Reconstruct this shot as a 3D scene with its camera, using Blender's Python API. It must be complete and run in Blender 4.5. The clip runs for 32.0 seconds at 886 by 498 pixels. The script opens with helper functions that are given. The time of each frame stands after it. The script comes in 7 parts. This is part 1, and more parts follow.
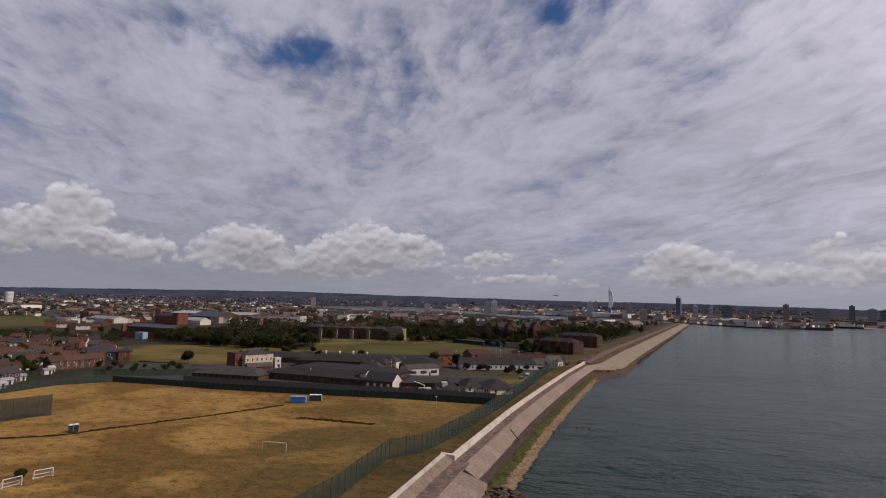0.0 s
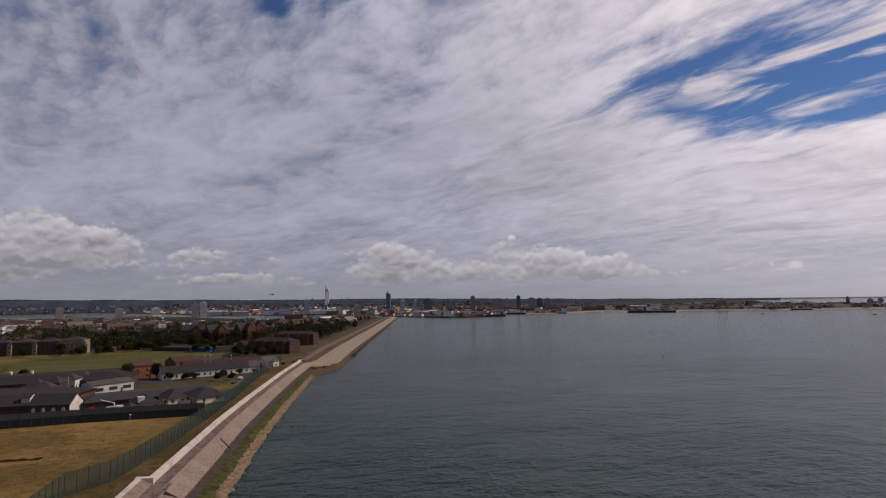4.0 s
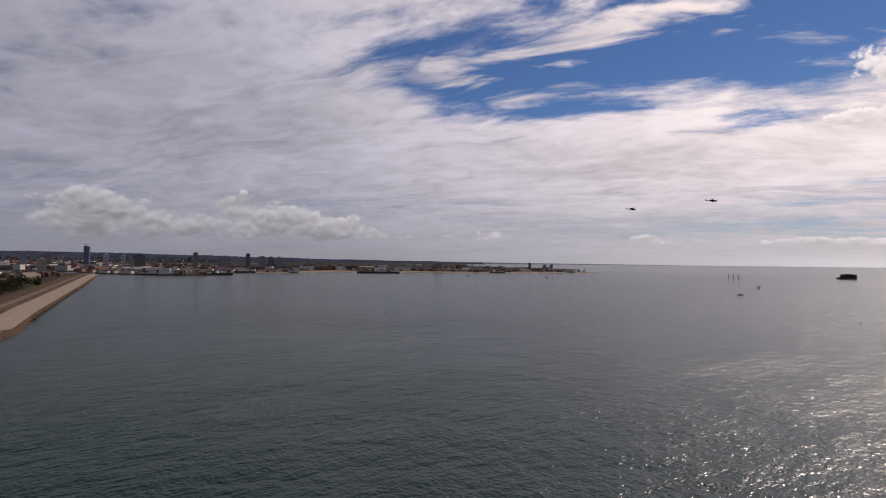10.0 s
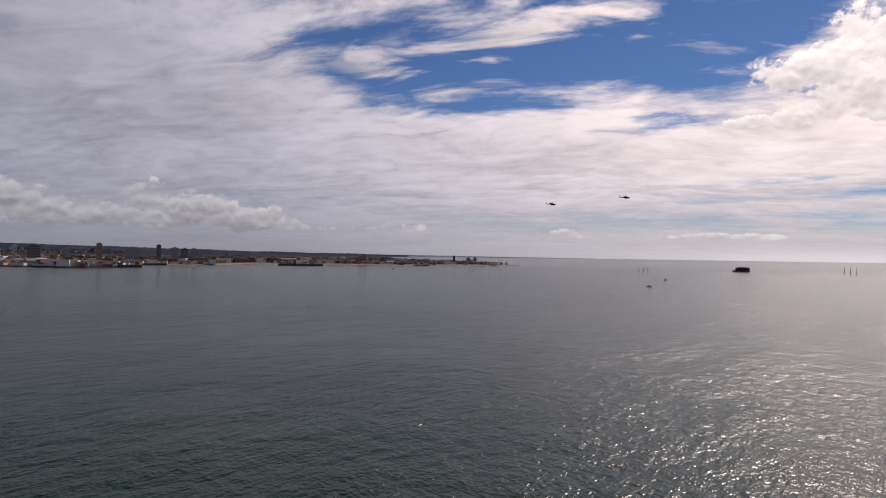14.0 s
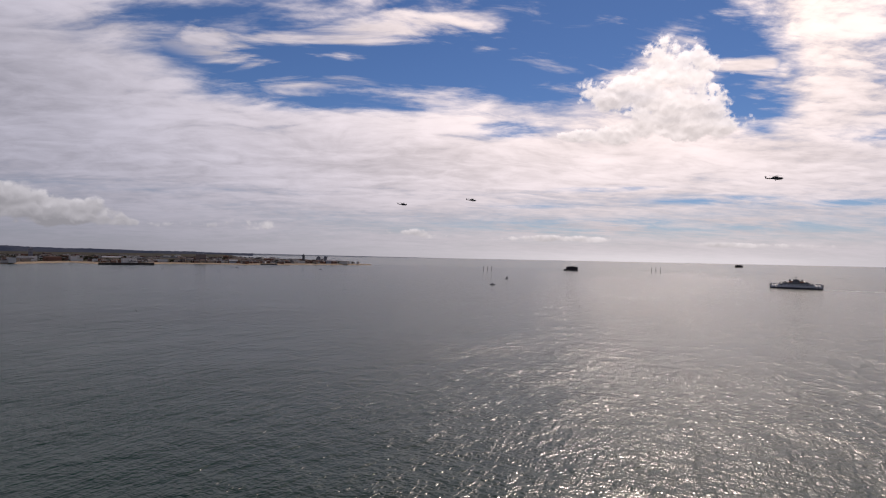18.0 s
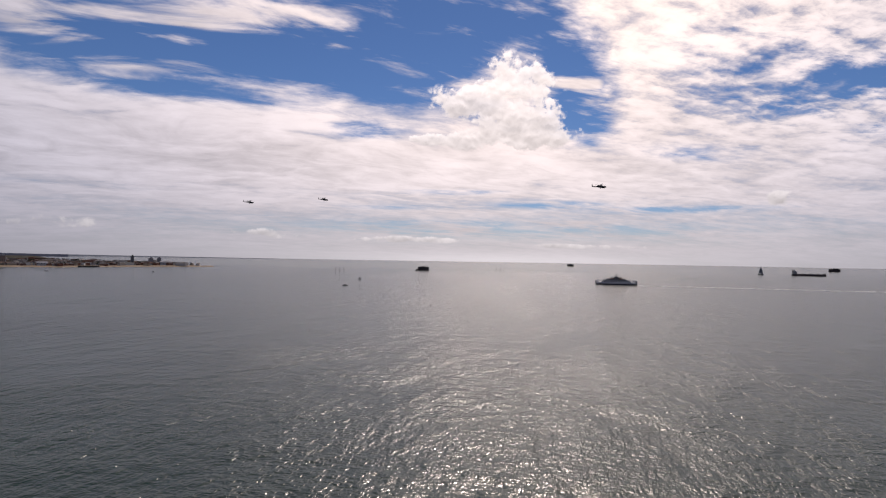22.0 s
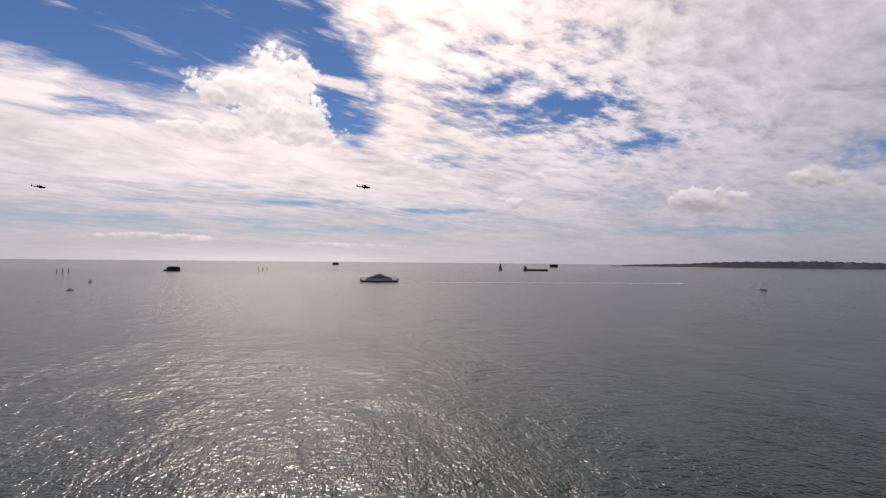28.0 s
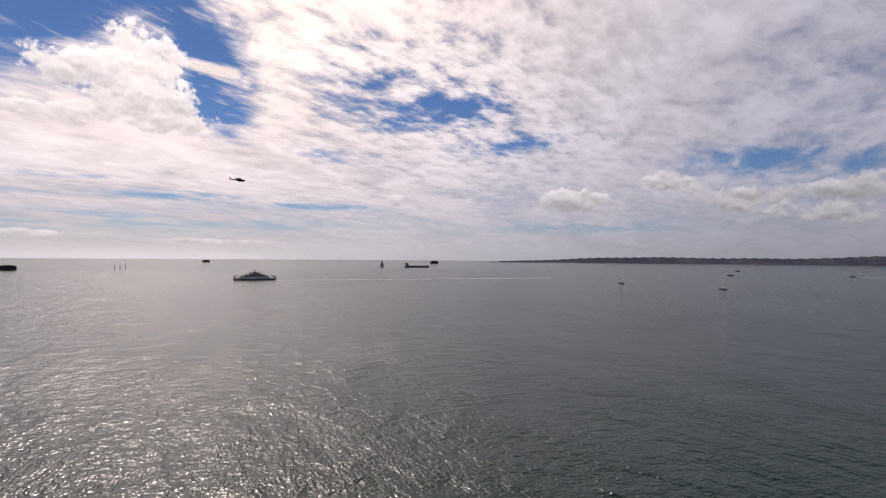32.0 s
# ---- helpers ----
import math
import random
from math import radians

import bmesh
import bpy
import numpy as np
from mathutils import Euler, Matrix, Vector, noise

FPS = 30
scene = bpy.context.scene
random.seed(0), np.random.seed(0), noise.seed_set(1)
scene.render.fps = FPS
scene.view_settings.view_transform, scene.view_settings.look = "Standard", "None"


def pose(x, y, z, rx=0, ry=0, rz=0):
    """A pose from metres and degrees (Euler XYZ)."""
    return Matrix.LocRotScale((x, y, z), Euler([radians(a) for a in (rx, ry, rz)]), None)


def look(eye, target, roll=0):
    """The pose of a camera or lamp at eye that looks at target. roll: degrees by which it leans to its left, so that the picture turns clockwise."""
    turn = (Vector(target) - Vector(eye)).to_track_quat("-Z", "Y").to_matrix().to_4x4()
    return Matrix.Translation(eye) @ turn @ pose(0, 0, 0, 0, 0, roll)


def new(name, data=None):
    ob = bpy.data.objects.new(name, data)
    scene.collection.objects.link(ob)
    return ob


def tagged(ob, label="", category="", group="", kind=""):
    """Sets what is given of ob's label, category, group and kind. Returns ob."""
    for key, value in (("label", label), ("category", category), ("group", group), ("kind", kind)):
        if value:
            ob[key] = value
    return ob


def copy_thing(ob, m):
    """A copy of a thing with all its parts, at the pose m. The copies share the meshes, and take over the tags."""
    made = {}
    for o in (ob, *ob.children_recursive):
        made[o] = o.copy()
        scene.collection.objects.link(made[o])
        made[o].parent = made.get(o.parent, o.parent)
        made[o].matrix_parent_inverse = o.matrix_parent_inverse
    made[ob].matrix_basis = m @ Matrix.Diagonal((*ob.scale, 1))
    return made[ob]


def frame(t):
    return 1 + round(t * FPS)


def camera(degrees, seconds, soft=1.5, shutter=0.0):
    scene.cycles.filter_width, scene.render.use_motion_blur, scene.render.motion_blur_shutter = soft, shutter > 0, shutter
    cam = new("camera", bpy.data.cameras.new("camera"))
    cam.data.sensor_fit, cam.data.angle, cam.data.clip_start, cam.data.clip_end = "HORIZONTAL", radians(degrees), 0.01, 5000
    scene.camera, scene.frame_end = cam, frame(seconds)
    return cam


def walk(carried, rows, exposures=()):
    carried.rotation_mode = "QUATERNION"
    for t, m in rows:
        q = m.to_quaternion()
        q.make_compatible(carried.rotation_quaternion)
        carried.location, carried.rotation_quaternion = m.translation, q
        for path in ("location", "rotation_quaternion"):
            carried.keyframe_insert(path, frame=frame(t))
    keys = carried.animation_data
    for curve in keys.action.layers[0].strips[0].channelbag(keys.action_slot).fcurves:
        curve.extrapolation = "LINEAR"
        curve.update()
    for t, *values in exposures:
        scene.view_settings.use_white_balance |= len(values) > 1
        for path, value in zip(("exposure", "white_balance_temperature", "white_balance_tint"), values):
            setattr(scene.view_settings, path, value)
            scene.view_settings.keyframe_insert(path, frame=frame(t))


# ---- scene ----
# A drone hovers over the shallows beside a sea wall, 46 m above the water, and turns to the right.
# World: x to the right of the first view, y ahead, sea level at z = 0, the land about 4 m higher.
EYE_Z = 46.0
cam = camera(77.52, 32.0, soft=1.15)
# seconds, yaw, pitch, roll
TURNS = [
    (0, 0.00, 5.67, -1.21), (0.5, -1.30, 6.05, -0.99), (1, -5.25, 6.41, -0.35), (1.5, -9.89, 6.38, 0.30), (2, -14.46, 6.35, 0.74),
    (2.5, -18.89, 6.21, 1.09), (3, -21.81, 5.80, 1.02), (3.5, -25.01, 5.71, 1.05), (5.5, -40.38, 4.44, 0.52), (6, -44.22, 4.26, 0.54),
    (6.5, -47.95, 4.11, 0.61), (7, -51.66, 3.50, 0.47), (7.5, -55.61, 3.14, 0.27), (8, -56.22, 2.55, -0.03), (8.5, -56.41, 2.42, -0.38),
    (9, -56.41, 2.26, -0.53), (9.5, -56.13, 1.90, -0.64), (10, -55.86, 1.24, -0.52), (10.5, -56.15, 1.12, -0.48), (11, -56.38, 1.08, -0.50),
    (11.5, -56.57, 0.70, -0.65), (12, -57.66, 0.56, -0.83), (12.5, -59.22, 0.47, -0.86), (13, -60.61, 0.36, -0.78), (13.5, -61.96, 0.48, -0.82),
    (15.5, -70.76, 0.59, -0.68), (16, -73.57, 0.69, -0.90), (16.5, -76.12, 0.67, -1.07), (17, -77.77, 0.73, -1.02), (17.5, -77.85, 0.65, -1.03),
    (18, -78.98, 0.73, -1.11), (18.5, -81.35, 0.74, -1.01), (19, -83.23, 0.74, -0.91), (19.5, -84.90, 0.76, -0.73), (20, -86.66, 0.87, -0.75),
    (20.5, -88.46, 0.90, -0.76), (21, -90.38, 1.08, -0.91), (21.5, -92.23, 1.14, -0.82), (22, -94.17, 1.05, -0.93), (22.5, -96.11, 1.01, -0.80),
    (23, -98.19, 1.10, -0.87), (23.5, -100.07, 1.01, -0.83), (24, -101.98, 1.00, -0.64), (24.5, -104.15, 1.06, -0.74), (25, -106.00, 1.15, -0.61),
    (25.5, -107.96, 1.15, -0.73), (27.5, -115.99, 1.23, -0.86), (28, -118.17, 1.21, -0.57), (28.5, -120.31, 1.32, -0.76), (29, -122.25, 1.18, -0.67),
    (29.5, -124.02, 1.03, -0.54), (30, -125.05, 1.04, -0.56), (30.5, -126.22, 1.07, -0.44), (31, -127.57, 0.99, -0.46), (31.5, -129.00, 0.95, -0.44),
    (32, -130.41, 0.97, -0.38),
]
EXPOSURES = [(0.0, 0.05), (2.0, 0.0), (6.0, -0.15), (13.0, -0.12), (20.0, -0.06), (32.0, -0.06)]
walk(cam, [(t, pose(0, 0, EYE_Z, 90 + p, r, y)) for t, y, p, r in TURNS], EXPOSURES)

# ---- sky, sun ----
SUN_AZ, SUN_EL = -102.5, 42.0


def heading(az, el=0.0):
    """Unit vector for an azimuth (0 ahead, negative to the right) and an elevation, in degrees."""
    a, e = radians(az), radians(el)
    return Vector((-math.sin(a) * math.cos(e), math.cos(a) * math.cos(e), math.sin(e)))


class Net:
    """Short hand for node trees."""

    def __init__(self, tree):
        self.tree = tree
        tree.nodes.clear()

    def node(self, kind, **inputs):
        n = self.tree.nodes.new(kind)
        for key, value in inputs.items():
            self.feed(n.inputs[key], value)
        return n

    def feed(self, socket, value):
        if isinstance(value, bpy.types.NodeSocket):
            self.tree.links.new(value, socket)
        else:
            socket.default_value = value

    def math(self, op, a, b=0.0, c=0.0, clamp=False):
        n = self.tree.nodes.new("ShaderNodeMath")
        n.operation, n.use_clamp = op, clamp
        for k, v in enumerate((a, b, c)):
            self.feed(n.inputs[k], v)
        return n.outputs[0]

    def add(self, a, b):
        return self.math("ADD", a, b)

    def sub(self, a, b):
        return self.math("SUBTRACT", a, b)

    def mul(self, a, b):
        return self.math("MULTIPLY", a, b)

    def div(self, a, b):
        return self.math("DIVIDE", a, b)

    def vec(self, x, y, z):
        n = self.tree.nodes.new("ShaderNodeCombineXYZ")
        for k, v in enumerate((x, y, z)):
            self.feed(n.inputs[k], v)
        return n.outputs[0]

    def step(self, x, lo, hi, out0=0.0, out1=1.0):
        n = self.tree.nodes.new("ShaderNodeMapRange")
        n.interpolation_type = "SMOOTHSTEP"
        for key, v in (("Value", x), ("From Min", lo), ("From Max", hi), ("To Min", out0), ("To Max", out1)):
            self.feed(n.inputs[key], v)
        return n.outputs[0]

    def noise(self, vector, scale, detail=5.0, rough=0.55, distortion=0.0):
        n = self.tree.nodes.new("ShaderNodeTexNoise")
        self.feed(n.inputs["Vector"], vector)
        for key, v in (("Scale", scale), ("Detail", detail), ("Roughness", rough), ("Distortion", distortion)):
            n.inputs[key].default_value = v
        return n.outputs[0]

    def mix(self, f, a, b, blend="MIX"):
        n = self.tree.nodes.new("ShaderNodeMix")
        n.data_type, n.blend_type = "RGBA", blend
        self.feed(n.inputs[0], f)
        for k, v in ((6, a), (7, b)):
            self.feed(n.inputs[k], v if isinstance(v, bpy.types.NodeSocket) else (*v[:3], 1.0))
        return n.outputs[2]


def make_sky():
    world = bpy.data.worlds.new("sky")
    scene.world = world
    world.use_nodes = True
    w = Net(world.node_tree)
    way = w.node("ShaderNodeTexCoord").outputs["Generated"]
    parts = w.node("ShaderNodeSeparateXYZ", Vector=way)
    x, y, z = parts.outputs
    az = w.mul(w.math("ARCTAN2", w.mul(x, -1.0), y), 57.2958)
    el = w.mul(w.math("ARCSINE", z), 57.2958)
    flat = w.math("SQRT", w.add(w.add(w.mul(x, x), w.mul(y, y)), 1e-6))
    cx, cy = w.div(x, flat), w.div(y, flat)

    def patch(a, e, wa, we, amount, tilt=0.0):
        """A soft patch round an azimuth and an elevation; tilt: degrees of elevation per degree of azimuth."""
        da = w.div(w.sub(az, a), wa)
        de = w.div(w.sub(w.sub(el, e), w.mul(w.sub(az, a), tilt)), we)
        return w.mul(w.math("EXPONENT", w.mul(w.add(w.mul(da, da), w.mul(de, de)), -1.0)), amount)

    def total(items):
        out = items[0]
        for item in items[1:]:
            out = w.add(out, item)
        return out

    sun = heading(SUN_AZ, SUN_EL)
    dot = w.math("MAXIMUM", total([w.mul(x, sun.x), w.mul(y, sun.y), w.mul(z, sun.z)]), 0.0)
    toward = w.math("POWER", dot, 3.0)

    # high layer: long streaks that run along the view at the start, over mottled heaps
    up = w.add(w.math("MAXIMUM", z, 0.0), 0.13)
    along, across = heading(14), heading(-76)
    px = w.div(w.add(w.mul(x, across.x), w.mul(y, across.y)), up)
    py = w.div(w.add(w.mul(x, along.x), w.mul(y, along.y)), up)
    warp = w.noise(w.vec(px, w.mul(py, 0.7), 3.0), 0.8, 3.0)
    sx = w.add(px, w.mul(warp, 0.9))
    streak = w.noise(w.vec(sx, w.mul(py, 0.40), 0.0), 1.7, 7.0, 0.58, 0.3)
    fine = w.noise(w.vec(sx, w.mul(py, 0.60), 5.0), 5.2, 6.0, 0.60, 0.6)
    mottle = w.noise(w.vec(w.add(px, w.mul(fine, 0.12)), w.mul(py, 0.55), 7.0), 13.0, 5.0, 0.58, 0.0)
    # torn wisps inside the blue gap
    wisp = w.step(w.noise(w.vec(w.add(px, w.mul(warp, 0.25)), w.mul(py, 0.36), 11.0), 4.6, 6.0, 0.56, 0.4), 0.56, 0.71)
    # ragged rim of the gaps
    rag = w.mul(w.sub(w.noise(w.vec(w.mul(px, 1.0), w.mul(py, 0.45), 21.0), 3.0, 6.0, 0.62, 0.5), 0.5), 1.5)
    holes = total([
        patch(-78, 20.6, 13, 3.8, 0.54), patch(-63, 17.8, 9, 3.0, 0.50, -0.15), patch(-52, 20.8, 8, 2.8, 0.40, -0.12), patch(-90, 21.0, 9, 4.2, 0.62), patch(-82, 26.5, 20, 2.4, 0.34),
        patch(-107.0, 17.6, 3.4, 5.0, 0.62, 0.50), patch(-100, 24.5, 6, 2.6, 0.55), patch(-86, 12.8, 4.5, 0.8, 0.34), patch(-68, 15.2, 8, 1.0, 0.30),
        patch(-162, 8.8, 7, 1.5, 0.46, 0.05), patch(-131, 14.6, 6, 1.7, 0.30, -0.15), patch(-138, 11.6, 7, 1.2, 0.30, -0.12), patch(-118, 10.4, 5, 0.8, 0.32, 0.10),
        patch(24, 24.5, 5, 1.6, 0.26), patch(15.5, 24.5, 5, 1.8, 0.27), patch(-15, 28.8, 7, 1.7, 0.24), patch(-46, 23.5, 5, 1.1, 0.22, -0.2), patch(0, 14, 40, 8, -0.10),
        patch(-95, 7.0, 5, 0.28, 0.36), patch(-105, 5.7, 5, 0.38, 0.36), patch(-117, 5.1, 7, 0.30, 0.33), patch(-88, 5.3, 4, 0.3, 0.20),
        patch(-126, 20, 16, 6, 0.11), patch(-150, 20, 13, 8, -0.22), patch(-114, 17, 3.5, 5, -0.12, 0.5), patch(-146, 3.2, 9, 0.7, 0.26),
        patch(-40, 13, 16, 5, -0.12), patch(-80, 9.5, 40, 2.6, -0.20), patch(-100, 3.2, 26, 1.2, 0.20), w.step(el, 29.0, 44.0, 0.0, 0.52),
    ])
    gap = w.step(holes, 0.14, 0.34)
    rippled = w.add(0.34, w.add(w.add(patch(-130, 20, 22, 9, 1.0), patch(-135, 14, 12, 4, 0.6)), patch(5, 24, 30, 6, 0.35)))
    body = w.add(w.mul(w.sub(streak, 0.5), w.step(el, 0.5, 12.0, 0.30, 0.95)), w.add(w.mul(w.sub(fine, 0.5), w.step(el, 4.0, 14.0, 0.1, 0.50)), w.mul(w.sub(mottle, 0.5), w.mul(rippled, 0.9))))
    cover = w.sub(w.add(w.add(body, 0.53), w.mul(rag, w.step(holes, 0.04, 0.20))), holes)
    high = w.math("MAXIMUM", w.step(cover, 0.10, 0.60), w.mul(w.mul(wisp, gap), 0.92))
    broad = w.noise(w.vec(px, w.mul(py, 0.6), 31.0), 1.5, 3.0, 0.5, 0.3)
    soft = w.add(w.mul(broad, 0.20), w.add(w.mul(streak, 0.42), w.mul(fine, 0.38)))
    tex = w.add(soft, w.add(0.14, w.mul(w.sub(mottle, 0.5), w.mul(rippled, 0.48))))
    shade = w.step(tex, 0.46, 0.80, w.step(el, 1.0, 9.0, 0.82, 0.78), w.step(el, 1.0, 9.0, 1.06, 1.26))
    light = w.mul(w.add(0.365, w.mul(toward, 0.74)), w.sub(w.sub(1.0, patch(32, 3.0, 32, 6, 0.28)), patch(-95, 3.2, 34, 1.7, 0.14)))
    high_col = w.mix(toward, (0.955, 0.945, 1.16), (1.20, 0.96, 0.82))
    high_col = w.mix(1.0, high_col, w.vec(w.mul(light, shade), w.mul(light, shade), w.mul(light, shade)), "MULTIPLY")

    # heaped clouds low over the horizon, and one tall heap towards the sun: round lobes with smaller lobes on them
    def lobes(vector, scale):
        n = w.tree.nodes.new("ShaderNodeTexVoronoi")
        n.feature = "SMOOTH_F1"
        w.feed(n.inputs["Vector"], vector)
        for key, v in (("Scale", scale), ("Smoothness", 0.25), ("Detail", 0.0)):
            n.inputs[key].default_value = v
        return w.sub(1.0, n.outputs["Distance"])

    swirl = w.mul(w.sub(w.noise(w.vec(w.mul(cx, 30.0), w.mul(cy, 30.0), w.mul(el, 0.6)), 1.0, 4.0, 0.6), 0.5), 0.9)

    def heap_at(lift_by):
        at = w.vec(w.add(w.mul(cx, 20.0), swirl), w.mul(cy, 20.0), w.add(w.add(w.mul(el, 0.50), swirl), lift_by))
        wide = w.noise(at, 0.42, 2.0, 0.5)
        return w.add(w.mul(wide, 0.62), w.add(w.mul(lobes(at, 1.0), 0.20), w.mul(lobes(at, 2.7), 0.12)))

    heap, heap_up = heap_at(0.0), heap_at(0.20)
    grain = w.mul(w.sub(w.noise(w.vec(w.mul(cx, 130.0), w.mul(cy, 130.0), w.mul(el, 2.6)), 1.0, 5.0, 0.62), 0.5), w.step(el, 8.0, 13.0, 0.12, 0.20))
    def bank(a, e, wa, we, amount):
        """A patch of heaped cloud, and how far it is lit from above."""
        q = patch(a, e, wa, we, amount)
        return q, w.mul(q, w.div(w.sub(el, e), we))

    banks = [
        bank(37, 6.6, 5.5, 2.2, 0.26), bank(20, 5.8, 4.5, 1.7, 0.27), bank(6, 6.0, 5.5, 2.1, 0.28), bank(27, 4.2, 12, 1.7, 0.24), bank(10, 3.6, 11, 1.3, 0.22),
        bank(-24, 4.9, 7.0, 1.8, 0.28), bank(-36, 5.2, 4.0, 1.8, 0.26), bank(-46, 3.6, 5.5, 1.3, 0.25), bank(-12, 4.0, 2.5, 1.0, 0.20), bank(-14, 2.2, 2.0, 0.5, 0.20), bank(-30, 3.2, 14, 1.3, 0.22),
        bank(-60, 3.0, 3.2, 0.7, 0.22), bank(-53, 2.4, 7, 0.5, 0.18), bank(-102.2, 15.2, 4.4, 3.4, 0.31), bank(-100.0, 19.2, 1.7, 1.5, 0.22), bank(-104.2, 18.2, 1.7, 1.7, 0.24), bank(-95.5, 16.0, 3.2, 1.5, 0.26), bank(-92, 12.2, 5.0, 0.7, 0.24), bank(-100, 12.6, 7, 1.2, 0.20),
        bank(-125.2, 5.9, 1.3, 0.9, 0.34), bank(-144, 6.1, 3.4, 1.2, 0.30), bank(-152, 7.2, 3.5, 1.2, 0.20), bank(-159, 5.6, 4.0, 1.0, 0.30), bank(-166, 6.3, 4.0, 1.2, 0.30), bank(-165, 4.0, 5.0, 0.8, 0.24),
        bank(33, 8.3, 3.0, 1.2, 0.22), bank(14, 3.0, 5.0, 0.8, 0.22), bank(-4, 4.6, 3.0, 0.9, 0.24), bank(-8, 2.6, 6.0, 0.5, 0.22), bank(-73, 2.3, 6, 0.5, 0.20), bank(-90, 2.0, 10, 0.35, 0.17), bank(-112, 1.5, 12, 0.28, 0.15),
    ]
    belt, crown = total([q for q, _ in banks]), total([q for _, q in banks])
    crown = w.div(crown, w.math("MAXIMUM", belt, 0.03))
    heap_cover = w.step(w.add(w.add(heap, grain), belt), 0.60, 0.69)
    heap_cover = w.mul(heap_cover, w.step(belt, 0.03, 0.10))
    rim = w.add(w.add(1.12, w.mul(crown, 0.42)), w.add(w.mul(w.sub(heap, heap_up), 3.4), w.mul(w.sub(0.74, w.add(heap_up, belt)), 1.2)))
    rim = w.math("MINIMUM", w.math("MAXIMUM", w.add(rim, w.mul(grain, 1.6)), 0.70), 1.75)
    rim = w.sub(rim, w.mul(w.mul(toward, 0.55), w.sub(rim, 1.18)))
    heap_light = w.mul(w.add(0.37, w.mul(toward, 0.60)), rim)
    heap_col = w.mix(1.0, w.mix(toward, (1.0, 0.96, 1.03), (1.12, 0.96, 0.91)), w.vec(heap_light, heap_light, heap_light), "MULTIPLY")

    nishita = w.tree.nodes.new("ShaderNodeTexSky")
    nishita.sky_type, nishita.sun_disc = "NISHITA", False
    nishita.sun_elevation, nishita.sun_rotation = radians(SUN_EL), radians(-SUN_AZ)
    nishita.air_density, nishita.dust_density, nishita.ozone_density = 1.0, 0.05, 3.0
    SKY = 0.10
    blue = w.mix(1.0, nishita.outputs[0], (0.37, 0.45, 0.62), "MULTIPLY")

    def lift(colour):
        return w.mix(1.0, colour, (1 / SKY, 1 / SKY, 1 / SKY), "MULTIPLY")

    col = w.mix(high, blue, lift(high_col))
    col = w.mix(w.mul(heap_cover, 0.9), col, lift(heap_col))
    # pale haze just over the horizon
    haze = w.math("EXPONENT", w.mul(w.math("MAXIMUM", el, 0.0), -0.40))
    hl = w.add(w.add(0.27, patch(-100, 0.0, 15, 0.7, 0.22)), w.mul(w.math("POWER", dot, 3.0), 0.80))
    haze_col = w.mix(1.0, w.mix(toward, (0.93, 0.935, 1.10), (1.15, 0.965, 0.84)), w.vec(hl, hl, hl), "MULTIPLY")
    col = w.mix(w.mul(haze, 0.80), col, lift(haze_col))
    back = w.node("ShaderNodeBackground", Color=col, Strength=SKY)
    out = w.node("ShaderNodeOutputWorld")
    w.tree.links.new(back.outputs[0], out.inputs["Surface"])


make_sky()
sun_lamp = new("sun", bpy.data.lights.new("sun", "SUN"))
sun_lamp.data.energy, sun_lamp.data.angle, sun_lamp.data.color = 3.65, radians(0.53), (1.0, 0.835, 0.745)
sun_lamp.matrix_world = look(heading(SUN_AZ, SUN_EL) * 1000, (0, 0, 0))

# ---- materials ----
def blank(name):
    m = bpy.data.materials.new(name)
    m.use_nodes = True
    return m, Net(m.node_tree)


def finish(net, colour, rough=0.8, metal=0.0, bump=None, bump_dist=0.05, bump_strength=0.5, spec=0.3, **more):
    bsdf = net.node("ShaderNodeBsdfPrincipled")
    net.feed(bsdf.inputs["Base Color"], colour if isinstance(colour, bpy.types.NodeSocket) else (*colour, 1.0))
    net.feed(bsdf.inputs["Roughness"], rough)
    net.feed(bsdf.inputs["Metallic"], metal)
    net.feed(bsdf.inputs["Specular IOR Level"], spec)
    for key, value in more.items():
        net.feed(bsdf.inputs[key.replace("_", " ")], value)
    if bump is not None:
        b = net.node("ShaderNodeBump", Height=bump, Distance=bump_dist, Strength=bump_strength)
        net.tree.links.new(b.outputs[0], bsdf.inputs["Normal"])
    out = net.node("ShaderNodeOutputMaterial")
    net.tree.links.new(bsdf.outputs[0], out.inputs["Surface"])
    return bsdf


def worn(name, a, b, c=None, size=1.0, fine=12.0, rough=0.85, vary=0.25, metal=0.0, relief=0.02, spec=0.12):
    """A surface of two or three tones: stains of about `size` metres, grain `fine` times smaller, and a tone of its own for each object."""
    m, n = blank(name)
    geo = n.node("ShaderNodeNewGeometry").outputs["Position"]
    big = n.noise(geo, 1.0 / size, 4.0, 0.6, 0.4)
    small = n.noise(geo, fine / size, 4.0, 0.65)
    col = n.mix(n.step(big, 0.36, 0.66), a, b)
    if c:
        col = n.mix(n.step(n.add(n.mul(small, 0.6), n.mul(big, 0.5)), 0.56, 0.72), col, c)
    own = n.node("ShaderNodeObjectInfo").outputs["Random"]
    tone = n.mul(n.add(1.0 - vary / 2, n.mul(own, vary)), n.step(small, 0.2, 0.8, 0.82, 1.15))
    col = n.mix(1.0, col, n.vec(tone, tone, tone), "MULTIPLY")
    finish(n, col, rough, metal, small, relief, 0.5, spec)
    return m


